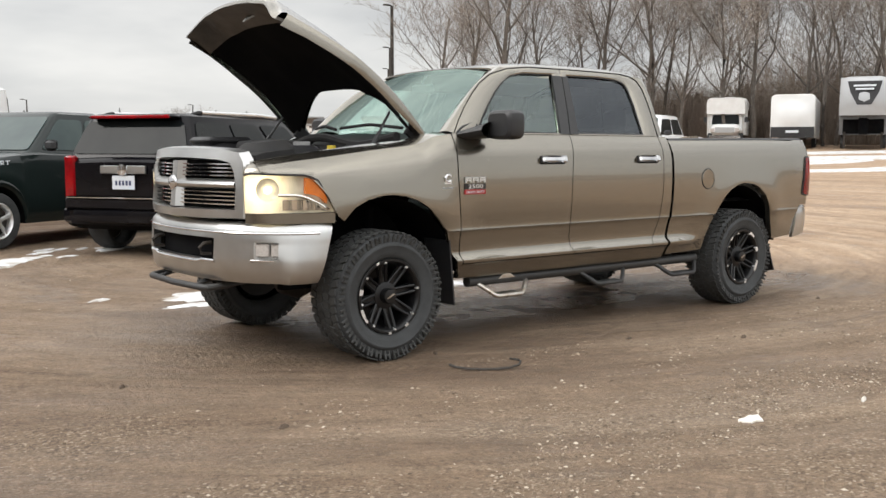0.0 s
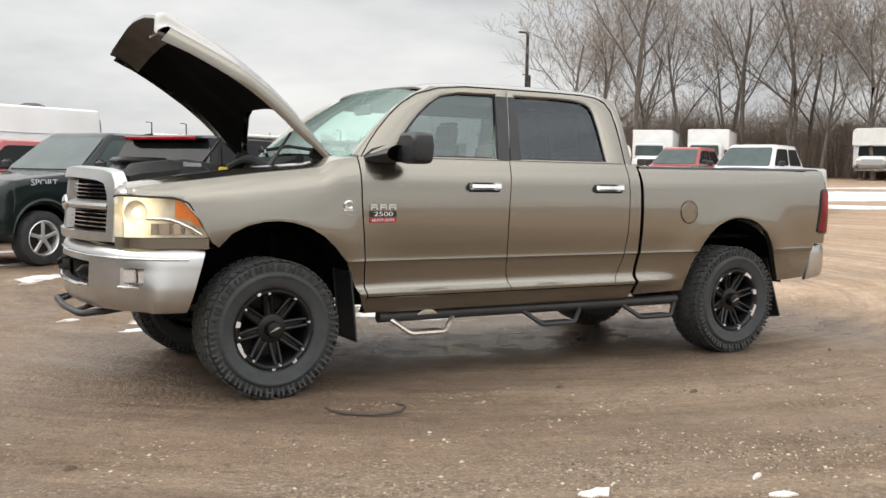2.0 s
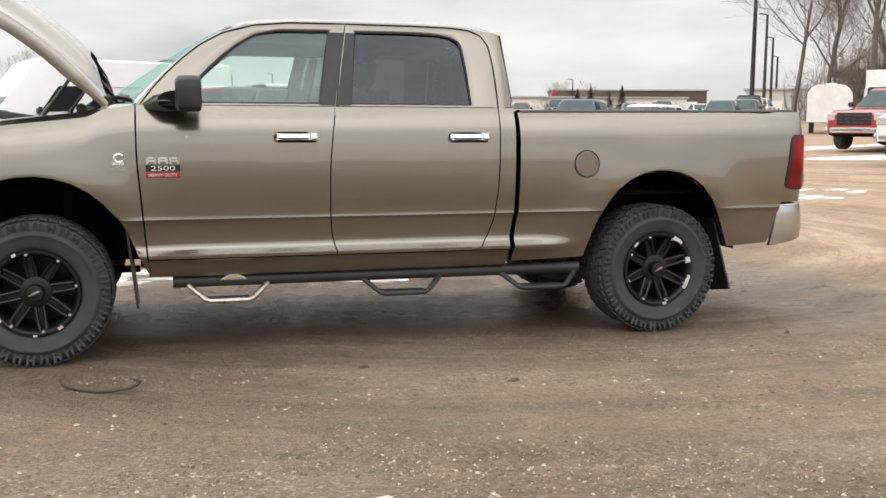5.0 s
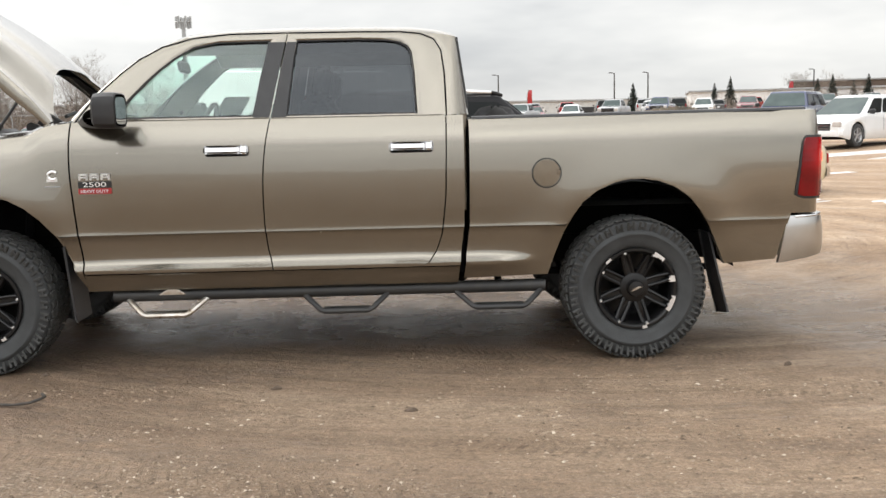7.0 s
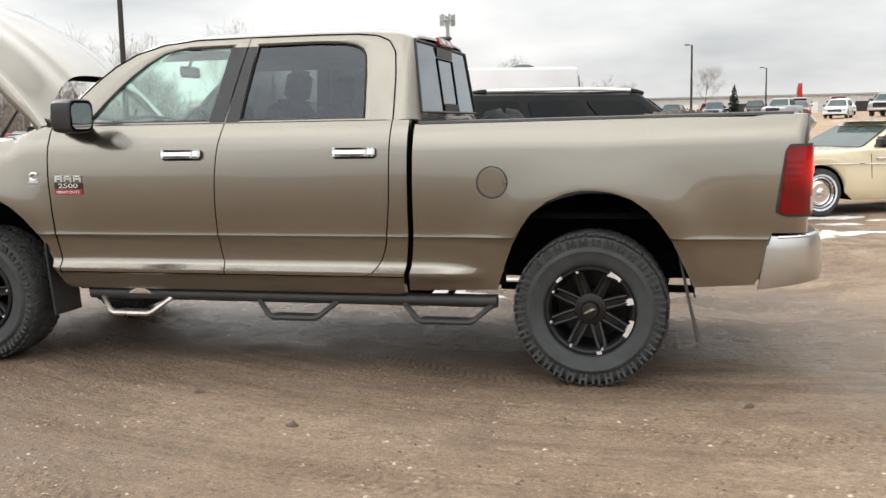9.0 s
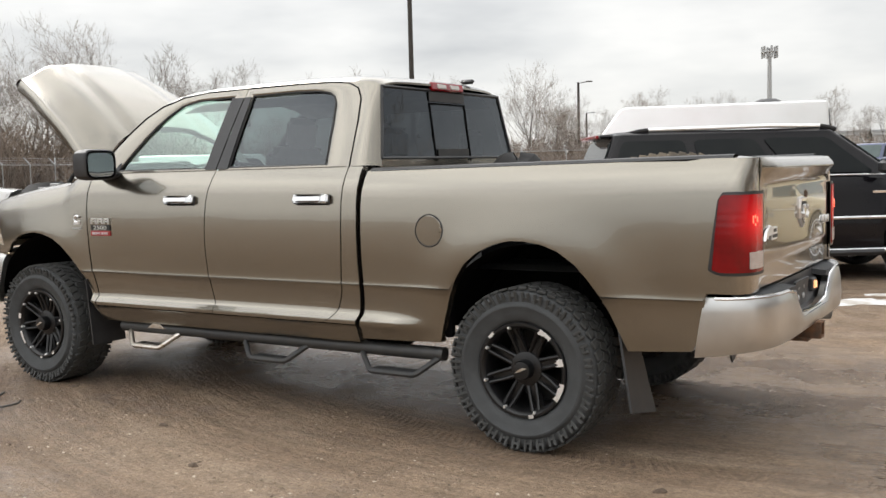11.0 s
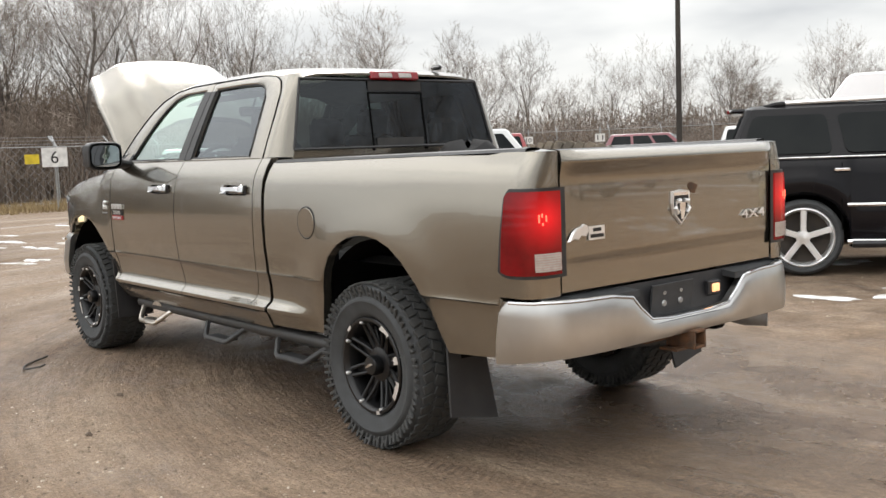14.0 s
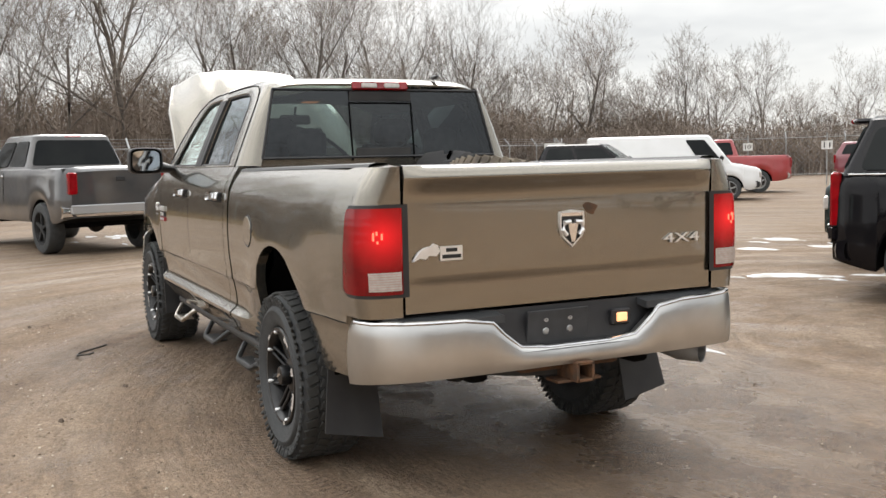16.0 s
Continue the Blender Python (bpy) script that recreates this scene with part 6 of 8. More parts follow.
    g = Geo().grid(rear, range(len(rb)), range(9))
    g.rim(lambda p: (-0.035, 0, 0) if abs(p[1]) < 0.9 else (0, -math.copysign(0.03, p[1]), 0))
    rbump = g.put("rear_bumper", "dull_chrome", T, "chrome rear step bumper, dulled by salt")
    Geo().tube([rear(i, 8) + Vector((0.002, 0, -0.004)) for i in range(1, len(rb) - 1)], 0.009, 8).put("bumper_crest", "chrome", rbump, "polished upper edge")
    g = Geo()
    for sy in (-1, 1):
        g.grid(lambda y, v: (4.80 + (interp(abs(y), [0.4, 0.7, 0.8, 0.88], [4.975, 4.968, 4.945, 4.905]) - 4.80) * v, y, 0.816 + 0.034 * (1 - v) ** 1.5), lin(sy * 0.36, sy * 0.86, 10), lin(0, 1, 6))
    g.grid(lambda y, v: (4.80 + 0.10 * v, y, 0.822), lin(-0.36, 0.36, 6), lin(0, 1, 3))
    g.rim((0, 0, -0.03)).put("step_pad", "slate_plastic", rbump, "ribbed black step pad")
    g = Geo().grid(lambda y, v: (4.90 + [0.0, 0.012, 0.03, 0.10][int(v)], y, [0.83, 0.76, 0.675, 0.655][int(v)]), lin(-0.44, 0.44, 8), range(4))
    g.put("plate_recess", "plastic", rbump)
    br = Geo().box((4.932, -0.08, 0.745), (0.012, 0.30, 0.14), Matrix.Rotation(0.13, 3, "Y"), 0.1).put("plate_bracket", "slate_plastic", rbump, "empty black licence plate bracket")
    for y in (-0.14, -0.02):
        for z in (0.725, 0.775):
            Geo().lathe([(0.016 if z < 0.75 else 0.009, 0.0), (0.012, 0.006), (0.004, 0.007), (0, 0.004)], (4.936, y, z), "x", 12).put("bracket_bolt", "galv", br)
    Geo().box((4.925, 0.25, 0.752), (0.03, 0.10, 0.07), None, 0.2).put("lamp_housing", "plastic", rbump)
    Geo().box((4.942, 0.25, 0.752), (0.012, 0.055, 0.04), None, 0.3).put("plate_lamp", "small_lamp", rbump, "lit plate lamp")
    # hitch receiver, spare, exhaust, axles
    g = Geo()
    for c, sz in (((4.95, 0, 0.585), (0.16, 0.085, 0.012)), ((4.95, 0, 0.512), (0.16, 0.085, 0.012)), ((4.95, -0.038, 0.548), (0.16, 0.012, 0.085)), ((4.95, 0.038, 0.548), (0.16, 0.012, 0.085)), ((4.86, 0, 0.575), (0.10, 0.5, 0.06)), ((4.93, 0, 0.505), (0.10, 0.22, 0.012))):
        g.box(c, sz)
    g.put("hitch_receiver", "rust", T, "rusty square hitch receiver")
    Geo().tube([(4.3, 0.62, 0.62), (4.62, 0.64, 0.58), (4.84, 0.66, 0.55), (4.93, 0.71, 0.55)], 0.055, 16, False).put("exhaust_pipe", "galv", T, "large grey exhaust tip")
    Geo().lathe([(0.36, -0.10), (0.40, -0.03), (0.40, 0.03), (0.36, 0.10), (0.2, 0.10), (0.2, -0.10), (0.36, -0.10)], (4.45, 0, 0.60), "z", 28).put("spare_tyre", "rubber", T)
    for xa, dx in ((0.0, 0.18), (3.797, 0.0)):
        Geo().tube([(xa, -0.72, HUB_Z), (xa, 0.72, HUB_Z)], 0.05, 12).lathe([(0.0, -0.17), (0.10, -0.14), (0.15, 0), (0.10, 0.14), (0.0, 0.17)], (xa, dx, HUB_Z), "x", 16).put("axle", "steel", T)
        for sy in (-1, 1):
            # shocks and springs take the well's shade as near-black colour
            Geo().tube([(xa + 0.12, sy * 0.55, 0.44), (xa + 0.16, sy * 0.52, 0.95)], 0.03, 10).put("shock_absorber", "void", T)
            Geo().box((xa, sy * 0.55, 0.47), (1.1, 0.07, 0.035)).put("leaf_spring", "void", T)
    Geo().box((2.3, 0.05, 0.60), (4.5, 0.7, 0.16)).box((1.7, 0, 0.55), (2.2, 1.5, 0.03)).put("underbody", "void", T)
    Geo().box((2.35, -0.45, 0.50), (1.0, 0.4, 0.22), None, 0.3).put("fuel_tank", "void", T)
    # -- wheels
    chips_r = [(0.95, 0.232, 0.30, 0.02), (0.25, 0.226, 0.16, 0.05), (-0.42, 0.230, 0.42, 0.022), (2.35, 0.232, 0.16, 0.008), (-1.35, 0.232, 0.12, 0.01)]
    chips_f = [(2.95, 0.232, 0.16, 0.02), (-2.65, 0.232, 0.42, 0.013), (-1.0, 0.232, 0.12, 0.012), (-1.6, 0.234, 0.09, 0.006), (2.0, 0.233, 0.10, 0.007)]
    build_wheel(T, AXLES[0], -1, chips_f, 0.16)
    build_wheel(T, AXLES[0], 1, [], 0.3)
    build_wheel(T, AXLES[1], -1, chips_r, 0.31)
    build_wheel(T, AXLES[1], 1, [], 0.1)
    # -- fuel flap and badges on the driver's side
    yb = lambda x, z: -half_width(x, z, 1.43)
    flap = Geo().tube([(3.273 + 0.084 * math.cos(a), yb(3.273 + 0.084 * math.cos(a), 1.103 + 0.084 * math.sin(a)) - 0.0005, 1.103 + 0.084 * math.sin(a)) for a in lin(0, 2 * math.pi, 33)], 0.0035, 5, False).put("fuel_flap", "ink", T, "round fuel filler flap")
    Geo().lathe([(0.079, 0.0), (0.077, 0.003), (0.0, 0.004)], (3.273, yb(3.273, 1.103) - 0.001, 1.103), "y", 32, sgn=-1).put("flap_disc", "paint", flap)
    Geo().box((3.343, yb(3.273, 1.103) - 0.004, 1.108), (0.022, 0.012, 0.03), None, 0.4).put("flap_catch", "paint", flap)
    face = Matrix(((1, 0, 0), (0, 0, -1), (0, 1, 0))).to_4x4()
    yb1 = yb(0.7, 1.1) - 0.004
    bd = new("side_badge")
    bd.parent = T
    bd["label"] = "chrome, black and red model badge on the door"
    Geo().box((0.70, yb1, 1.095), (0.185, 0.008, 0.036)).put("badge_strip", "ink", bd)
    Geo().box((0.70, yb1, 1.058), (0.185, 0.009, 0.032)).put("badge_strip", "red_badge", bd, "red badge strip")
    for k in range(3):
        x0 = 0.612 + k * 0.062
        g = Geo().box((x0 + 0.026, yb1 - 0.003, 1.151), (0.05, 0.009, 0.010)).box((x0 + 0.026, yb1 - 0.003, 1.136), (0.05, 0.009, 0.008)).box((x0 + 0.005, yb1 - 0.003, 1.138), (0.011, 0.009, 0.035)).box((x0 + 0.046, yb1 - 0.003, 1.138), (0.011, 0.009, 0.035))
        g.put("badge_block", "badge_silver", bd)
    lettering("badge_number", "2500", 0.027, 0.13, "badge_silver", bd, Matrix.Translation((0.635, yb1 - 0.004, 1.082)) @ face)
    lettering("badge_words", "HEAVY DUTY", 0.017, 0.155, "plate", bd, Matrix.Translation((0.622, yb1 - 0.0045, 1.049)) @ face)
    g = Geo().tube([(0.467 + 0.026 * math.cos(a), yb(0.46, 1.14) - 0.004, 1.150 + 0.022 * math.sin(a)) for a in lin(0.7, 5.6, 12)], 0.0085, 6)
    g.box((0.462, yb(0.46, 1.14) - 0.004, 1.122), (0.06, 0.007, 0.014))
    fbdg = g.put("fender_badge", "badge_silver", T, "chrome engine badge on the fender")
    Geo().box((0.462, yb(0.46, 1.1) - 0.003, 1.088), (0.085, 0.005, 0.008)).put("badge_line", "galv", fbdg)
    # -- cabin
    for y in (-0.42, 0.42):
        g = Geo().box((1.55, y, 0.98), (0.52, 0.54, 0.2), None, 0.35).box((1.86, y, 1.28), (0.16, 0.50, 0.62), Matrix.Rotation(0.24, 3, "Y"), 0.35)
        seat = g.put("front_seat", "cloth", T, "grey cloth front seat")
        Geo().box((1.965, y, 1.665), (0.10, 0.26, 0.20), Matrix.Rotation(0.2, 3, "Y"), 0.4).put("headrest", "cloth", seat)
    seat = Geo().box((2.40, 0, 0.98), (0.48, 1.4, 0.2), None, 0.35).box((2.66, 0, 1.24), (0.14, 1.4, 0.5), Matrix.Rotation(0.15, 3, "Y"), 0.35).put("rear_bench", "cloth", T, "grey cloth rear bench")
    for y in (-0.45, 0.45):
        Geo().box((2.70, y, 1.575), (0.09, 0.24, 0.19), None, 0.4).put("headrest", "cloth", seat)
    Geo().grid(lambda y, v: ([0.62, 0.72, 1.02, 1.10, 1.12, 1.05][int(v)] - 0.05 * (y / 0.8) ** 2, y, [1.40, 1.435, 1.45, 1.42, 1.32, 1.0][int(v)]), lin(-0.80, 0.80, 12), range(6)).put("dashboard", "trim", T)
    g = Geo().tube([(1.22 + 0.07 * math.sin(a), -0.42 + 0.19 * math.cos(a), 1.37 + 0.175 * math.sin(a)) for a in lin(0, 2 * math.pi, 29)], 0.016, 8, False)
    g.box((1.21, -0.42, 1.36), (0.05, 0.16, 0.11), Matrix.Rotation(0.4, 3, "Y"), 0.4).tube([(1.2, -0.60, 1.38), (1.2, -0.24, 1.38)], 0.014, 6).tube([(1.20, -0.42, 1.36), (1.0, -0.42, 1.28)], 0.035, 8)
    g.put("steering_wheel", "trim", T)
    Geo().box((1.02, 0, 1.80), (0.035, 0.25, 0.075), Matrix.Rotation(-0.15, 3, "Y"), 0.4).tube([(1.01, 0, 1.83), (1.05, 0, 1.90)], 0.01, 6).put("rear_view_mirror", "trim", T)
    Geo().box((1.68, 0, 0.90), (2.2, 1.66, 0.06)).put("cabin_floor", "trim", T)
    for y in (-0.84, 0.84):
        Geo().box((1.15, y, 1.15), (1.0, 0.04, 0.55)).box((2.2, y, 1.15), (0.95, 0.04, 0.55)).put("door_card", "trim", T)
    Geo().box((1.72, -0.1, 1.905), (0.14, 0.16, 0.02)).put("dome_lamp_base", "headliner", T)
    Geo().box((1.72, -0.1, 1.893), (0.10, 0.10, 0.012), None, 0.3).put("dome_lamp", "small_lamp", T, "lit dome lamp")
    return T


def wind(u, v):
    """The windscreen: u across from -1 to 1, v from foot to head."""
    w = 0.80 - 0.185 * v
    xb, xt = 0.33 + 0.21 * u * u, 1.065 + 0.075 * u * u
    zb, zt = 1.447 + 0.01 * u * u, 1.938 - 0.022 * u * u
    s = math.sin(math.pi * v) * 0.018
    return Vector((xb + (xt - xb) * v - s, w * u, zb + (zt - zb) * v + s * 0.8))


truck = build_truck()
# ---- other vehicles ----
# Vehicle axes: nose towards +x, left side at +y, the ground at z = 0, x = 0 midway between the axles.
def plain_wheel(V, x, y, r, w, rim="silver_paint", spokes=5, white=False, rim_ratio=0.66):
    s = 1 if y > 0 else -1
    wheel = new("wheel")
    wheel.parent, wheel.location, wheel.empty_display_size = V, (x, y, r), 0.1
    rr = r * rim_ratio
    Geo().lathe([(rr, -w / 2), ((rr + r) / 2, -w * 0.53), (r * 0.95, -w * 0.48), (r, -w * 0.35), (r, w * 0.35), (r * 0.95, w * 0.48), ((rr + r) / 2, w * 0.53), (rr, w / 2)], (0, 0, 0), n=32, sgn=s).put("tyre", "rubber", wheel)
    g = Geo().lathe([(rr, w * 0.46), (rr * 0.94, w * 0.5), (rr * 0.88, w * 0.42), (rr * 0.84, w * 0.1)], (0, 0, 0), n=28, sgn=s)
    Geo().lathe([(rr * 0.86, w * 0.12), (rr * 0.4, w * 0.10), (0, w * 0.12)], (0, 0, 0), n=20, sgn=s).put("brake_disc", "steel", wheel)
    if spokes:
        g.lathe([(rr * 0.24, w * 0.2), (rr * 0.22, w * 0.44), (0, w * 0.47)], (0, 0, 0), n=14, sgn=s)
        for k in range(spokes):
            a = 2 * math.pi * k / spokes + 0.3
            m = Matrix.Rotation(-a, 4, "Y")
            n0 = len(g.v)
            g.box((0, 0, 0), (rr * 0.80, w * 0.16, rr * 0.20), None, 0.2)
            g.v[n0:] = [tuple(m @ (Vector(p) + Vector((rr * 0.52, s * w * 0.36, 0)))) for p in g.v[n0:]]
    else:
        g.lathe([(rr * 0.8, w * 0.3), (rr * 0.6, w * 0.46), (rr * 0.3, w * 0.46), (rr * 0.2, w * 0.54), (0, w * 0.56)], (0, 0, 0), n=24, sgn=s)
    g.put("rim", rim, wheel)
    if white:
        Geo().lathe([(rr * 1.04, w * 0.515), (rr * 1.16, w * 0.545)], (0, 0, 0), n=32, sgn=s).put("whitewall", "plate", wheel)
    return wheel


def quad_pane(corners, n, off, cut=0.06):
    """A pane with clipped corners inside four corners, pushed off the body along the normal."""
    c = [Vector(p) for p in corners]
    nn = Vector(n).normalized() * off
    pts = []
    for i in range(4):
        a, b, d = c[i], c[(i + 1) % 4], c[i - 1]
        la, lb = min(cut, 0.4 * (d - a).length), min(cut, 0.4 * (b - a).length)
        pts += [a + (d - a).normalized() * la + nn, a + (d - a) .normalized() * la * 0.3 + (b - a).normalized() * lb * 0.3 + nn, a + (b - a).normalized() * lb + nn]
    g = Geo().add(pts, [tuple(range(12))])
    return g.rim(-nn * 1.5)


def vehicle(name, label, category, at, L, W, wb, front, r, belt, gh, paint, clear=0.26, windows=(), glass_mat="car_glass", tyre_w=0.24, rim="silver_paint", spokes=5,
            tail=(0.75, 1.15), head=(0.70, 0.90), grille=(0.55, 0.85), trim="chrome", bed=None, white=False, extra=None, group="", plate=True, bumper="chrome", nose=0.06, arch=1.16, screen="pale_glass", handle="chrome", door_lines=(), win_hi=0.86, rim_ratio=0.66):
    """belt: (x, z) of the lower body's top line from tail to nose. gh: rear foot x, rear head x, front head x, front foot x, roof z, half width at belt, half width at roof.
    windows: (x0, x1) of the side panes at the belt. bed: (x0, x1, floor z) of an open load bed."""
    V = thing(name, label, category, group, at=at)
    xf = wb / 2 + front
    xr = xf - L
    ax = (wb / 2, -wb / 2)
    ra = r * arch
    xs = sorted(set([xr, xr + 0.02, xr + 0.06, xr + 0.14, xf - 0.14, xf - 0.06, xf - 0.02, xf] + lin(xr + 0.2, xf - 0.2, 34) + [a + ra * math.cos(w) for a in ax for w in lin(0, math.pi, 13)]))
    bx, bz = [b[0] for b in belt], [b[1] for b in belt]

    def low(x):
        z = clear + 0.10 * max(0, (abs(x - (xf + xr) / 2) - L * 0.42) / (L * 0.08))
        for a in ax:
            if abs(x - a) < ra:
                z = max(z, r + math.sqrt(max(0, ra * ra - (x - a) ** 2)) * 0.98)
        return z

    def plan(x):
        e = min(x - xr, xf - x)
        return W / 2 * (1 - 0.13 * max(0, 1 - e / 0.30) ** 2.0) - (0.02 if e < 0.03 else 0)
    sec = [(0.0, 0.955), (0.07, 0.985), (0.25, 1.0), (0.48, 1.0), (0.52, 0.992), (0.75, 0.985), (0.90, 0.965), (0.97, 0.94), (1.0, 0.90)]

    def body(i, j):
        x = xs[i]
        lo, hi = low(x), interp(x, bx, bz)
        e = min(x - xr, xf - x)
        if e < 0.14:
            k = (1 - e / 0.14) ** 2
            hi -= nose * k
        v, q = sec[j] if j < len(sec) else (1.0, sec[2 * len(sec) - 1 - j][1])
        if j < len(sec):
            return (x, plan(x) * q, lo + (hi - lo) * v)
        return None
    g = Geo()
    rows = len(sec)
    pts = []
    for x_i in range(len(xs)):
        left = [body(x_i, j) for j in range(rows)]
        top = left[-1]
        mid = [(top[0], top[1] * q, top[2] + 0.02 * (1 - q * q)) for q in (0.8, 0.4, 0, -0.4, -0.8)]
        right = [(p[0], -p[1], p[2]) for p in reversed(left)]
        pts.append(left + mid + right)
    n = len(pts[0])
    inbed = lambda x0, x1: bed and bed[0] - 1e-6 <= x0 and x1 <= bed[1] + 1e-6
    flat = [p for col in pts for p in col]
    fs, under = [], []
    for i in range(len(xs) - 1):
        for k in range(n - 1):
            if rows <= k + 1 and k < n - rows and inbed(xs[i], xs[i + 1]):
                continue
            a = i * n + k
            fs.append((a, a + 1, a + n + 1, a + n))
        under.append((i * n, (i + 1) * n, (i + 2) * n - 1, (i + 1) * n - 1))
    fs += [tuple(range(n)), tuple(reversed(range((len(xs) - 1) * n, len(xs) * n)))]
    body_ob = Geo().add(flat, fs).put("body", paint, V, angle=32)
    Geo().add(flat, under).put("underside", "void", V)
    for a in ax:
        Geo().box((a, 0, r + ra * 0.45), (ra * 1.9, W * 0.72, ra * 0.9)).put("wheel_well", "void", V)
        for s in (-1, 1):
            plain_wheel(V, a, s * (W / 2 - tyre_w * 0.56), r, tyre_w, rim, spokes, white, rim_ratio)
    # cabin
    x0, x1, x2, x3, zr, wbelt, wroof = gh
    zb = lambda x: interp(x, bx, bz) - 0.02

    def loop(z_f, xa, xb, w, zval, n_=8):
        out = []
        c = 0.10
        for (cx, cy, a0) in ((xb, w, 0), (xa, w, 90), (xa, -w, 180), (xb, -w, 270)):
            sx, sy = (1 if cx == xb else -1), (1 if cy > 0 else -1)
            for t in lin(0, 90, 4):
                ang = radians(a0 + t)
                px, py = cx - sx * c + c * math.cos(ang), cy - sy * c + c * math.sin(ang)
                out.append((px, py, zval(px) if callable(zval) else zval))
        return out
    loops = [loop(0, x0, x3, wbelt, zb), loop(0, x0 + (x1 - x0) * 0.93, x3 + (x2 - x3) * 0.93, wbelt + (wroof - wbelt) * 0.93, zr - 0.09),
             loop(0, x1, x2, wroof, zr - 0.045), loop(0, x1 + 0.05, x2 - 0.06, wroof - 0.06, zr - 0.008), loop(0, x1 + 0.25, x2 - 0.3, wroof - 0.25, zr)]
    m_ = len(loops[0])
    flat = [p for l in loops for p in l]
    fs = [(i * m_ + k, i * m_ + (k + 1) % m_, (i + 1) * m_ + (k + 1) % m_, (i + 1) * m_ + k) for i in range(4) for k in range(m_)] + [tuple(range(4 * m_, 5 * m_))]
    cabin = Geo().add(flat, fs).put("cabin", paint, V, angle=30)
    lo_, hi_ = 0.10, win_hi
    def sidept(x_b, v, s):
        u = (x_b - x0) / (x3 - x0)
        xt = x1 + (x2 - x1) * u
        x = x_b + (xt - x_b) * v
        return (x, s * (wbelt + (wroof - wbelt) * v), zb(x_b) + (zr - 0.045 - zb(x_b)) * v)
    for s in (-1, 1):
        for a, b in windows:
            c = [sidept(a, lo_, s), sidept(b, lo_, s), sidept(b, hi_, s), sidept(a, hi_, s)]
            quad_pane(c, (0, s, 0.3), 0.012).put("window", glass_mat, cabin)
        for xd in door_lines:
            Geo().tube([(xd, s * (plan(xd) * 0.99 + 0.001), clear + 0.18), (xd, s * (plan(xd) + 0.001), (clear + zb(xd)) / 2), (xd, s * (plan(xd) * 0.972 + 0.001), zb(xd) - 0.05)], 0.005, 4).put("door_gap", "void", V)
            Geo().box((xd - (0.14 if xd > 0 else -0.0), s * (plan(xd) + 0.008), zb(xd) - 0.12), (0.16, 0.03, 0.035), None, 0.3).put("door_handle", handle, V)
        xm = windows[-1][1] - 0.05 if windows else x3 - 0.3
        Geo().box((xm + 0.02, s * (W / 2 + 0.10), zb(xm) + 0.12), (0.12, 0.20, 0.16), None, 0.35).put("door_mirror", "plastic", V)
        # lamps
        Geo().box((xr + 0.03, s * (W / 2 * 0.88 - 0.06), sum(tail) / 2), (0.10, 0.16, tail[1] - tail[0]), None, 0.2).put("tail_lamp", "red_lens", V)
        Geo().box((xf - 0.045, s * (W / 2 * 0.86 - 0.10), sum(head) / 2), (0.12, 0.28, head[1] - head[0]), None, 0.25).put("headlamp", "white_lens", V)
    wf = wbelt - 0.06
    fpt = lambda y, v: (x3 + (x2 - x3) * v, y * (wf + (wroof - wbelt) * v), zb(x3) + (zr - 0.045 - zb(x3)) * v)
    rpt = lambda y, v: (x0 + (x1 - x0) * v, y * (wf + (wroof - wbelt) * v), zb(x0) + (zr - 0.045 - zb(x0)) * v)
    quad_pane([fpt(-1, 0.10), fpt(1, 0.10), fpt(1, win_hi + 0.06), fpt(-1, win_hi + 0.06)], (1, 0, (x3 - x2) / (zr - zb(x3))), 0.012).put("windscreen", screen, cabin)
    quad_pane([rpt(-1, 0.12), rpt(1, 0.12), rpt(1, 0.88), rpt(-1, 0.88)], (-1, 0, (x1 - x0) / max(0.2, zr - zb(x0))), 0.012).put("rear_window", glass_mat, cabin)
    # bumpers, grille, plate
    for x, s in ((xf, 1), (xr, -1)):
        z0 = clear + 0.10
        Geo().grid(lambda y, v: (x + s * (0.05 - 0.10 * abs(y) ** 4 - [0.06, 0.01, 0.0, 0.01, 0.06][int(v)]), y * W / 2 * 0.98, z0 + [0, 0.03, 0.10, 0.17, 0.20][int(v)]), lin(-1, 1, 13), range(5)).rim((-s * 0.08, 0, 0)).put("bumper", bumper, V)
    if grille:
        Geo().box((xf - 0.005, 0, sum(grille) / 2), (0.05, W * 0.56, grille[1] - grille[0]), None, 0.15).put("grille", "matte", V)
        for k in range(3):
            z = grille[0] + (grille[1] - grille[0]) * (0.22 + 0.28 * k)
            Geo().box((xf + 0.022, 0, z), (0.014, W * 0.54, 0.02)).put("grille_bar", trim, V)
    if plate:
        Geo().box((xr - 0.012, 0, tail[0] - 0.02), (0.015, 0.32, 0.16), None, 0.05).put("licence_plate", "plate", V)
    if bed:
        b0, b1, zf = bed
        w = W / 2 - 0.10
        g = Geo().box(((b0 + b1) / 2, 0, zf), (b1 - b0, 2 * w, 0.03))
        for s in (-1, 1):
            g.box(((b0 + b1) / 2, s * (w + 0.01), (zf + zb(b0)) / 2), (b1 - b0, 0.03, zb(b0) - zf))
        g.box((b1, 0, (zf + zb(b1)) / 2), (0.03, 2 * w, zb(b1) - zf)).box((b0, 0, (zf + zb(b0)) / 2), (0.03, 2 * w, zb(b0) - zf)).put("load_bed", "matte", V)
    if extra:
        extra(V, dict(xf=xf, xr=xr, W=W, zr=zr, x0=x0, x1=x1, x2=x2, x3=x3, wroof=wroof, clear=clear, plan=plan, zb=zb))
    return V


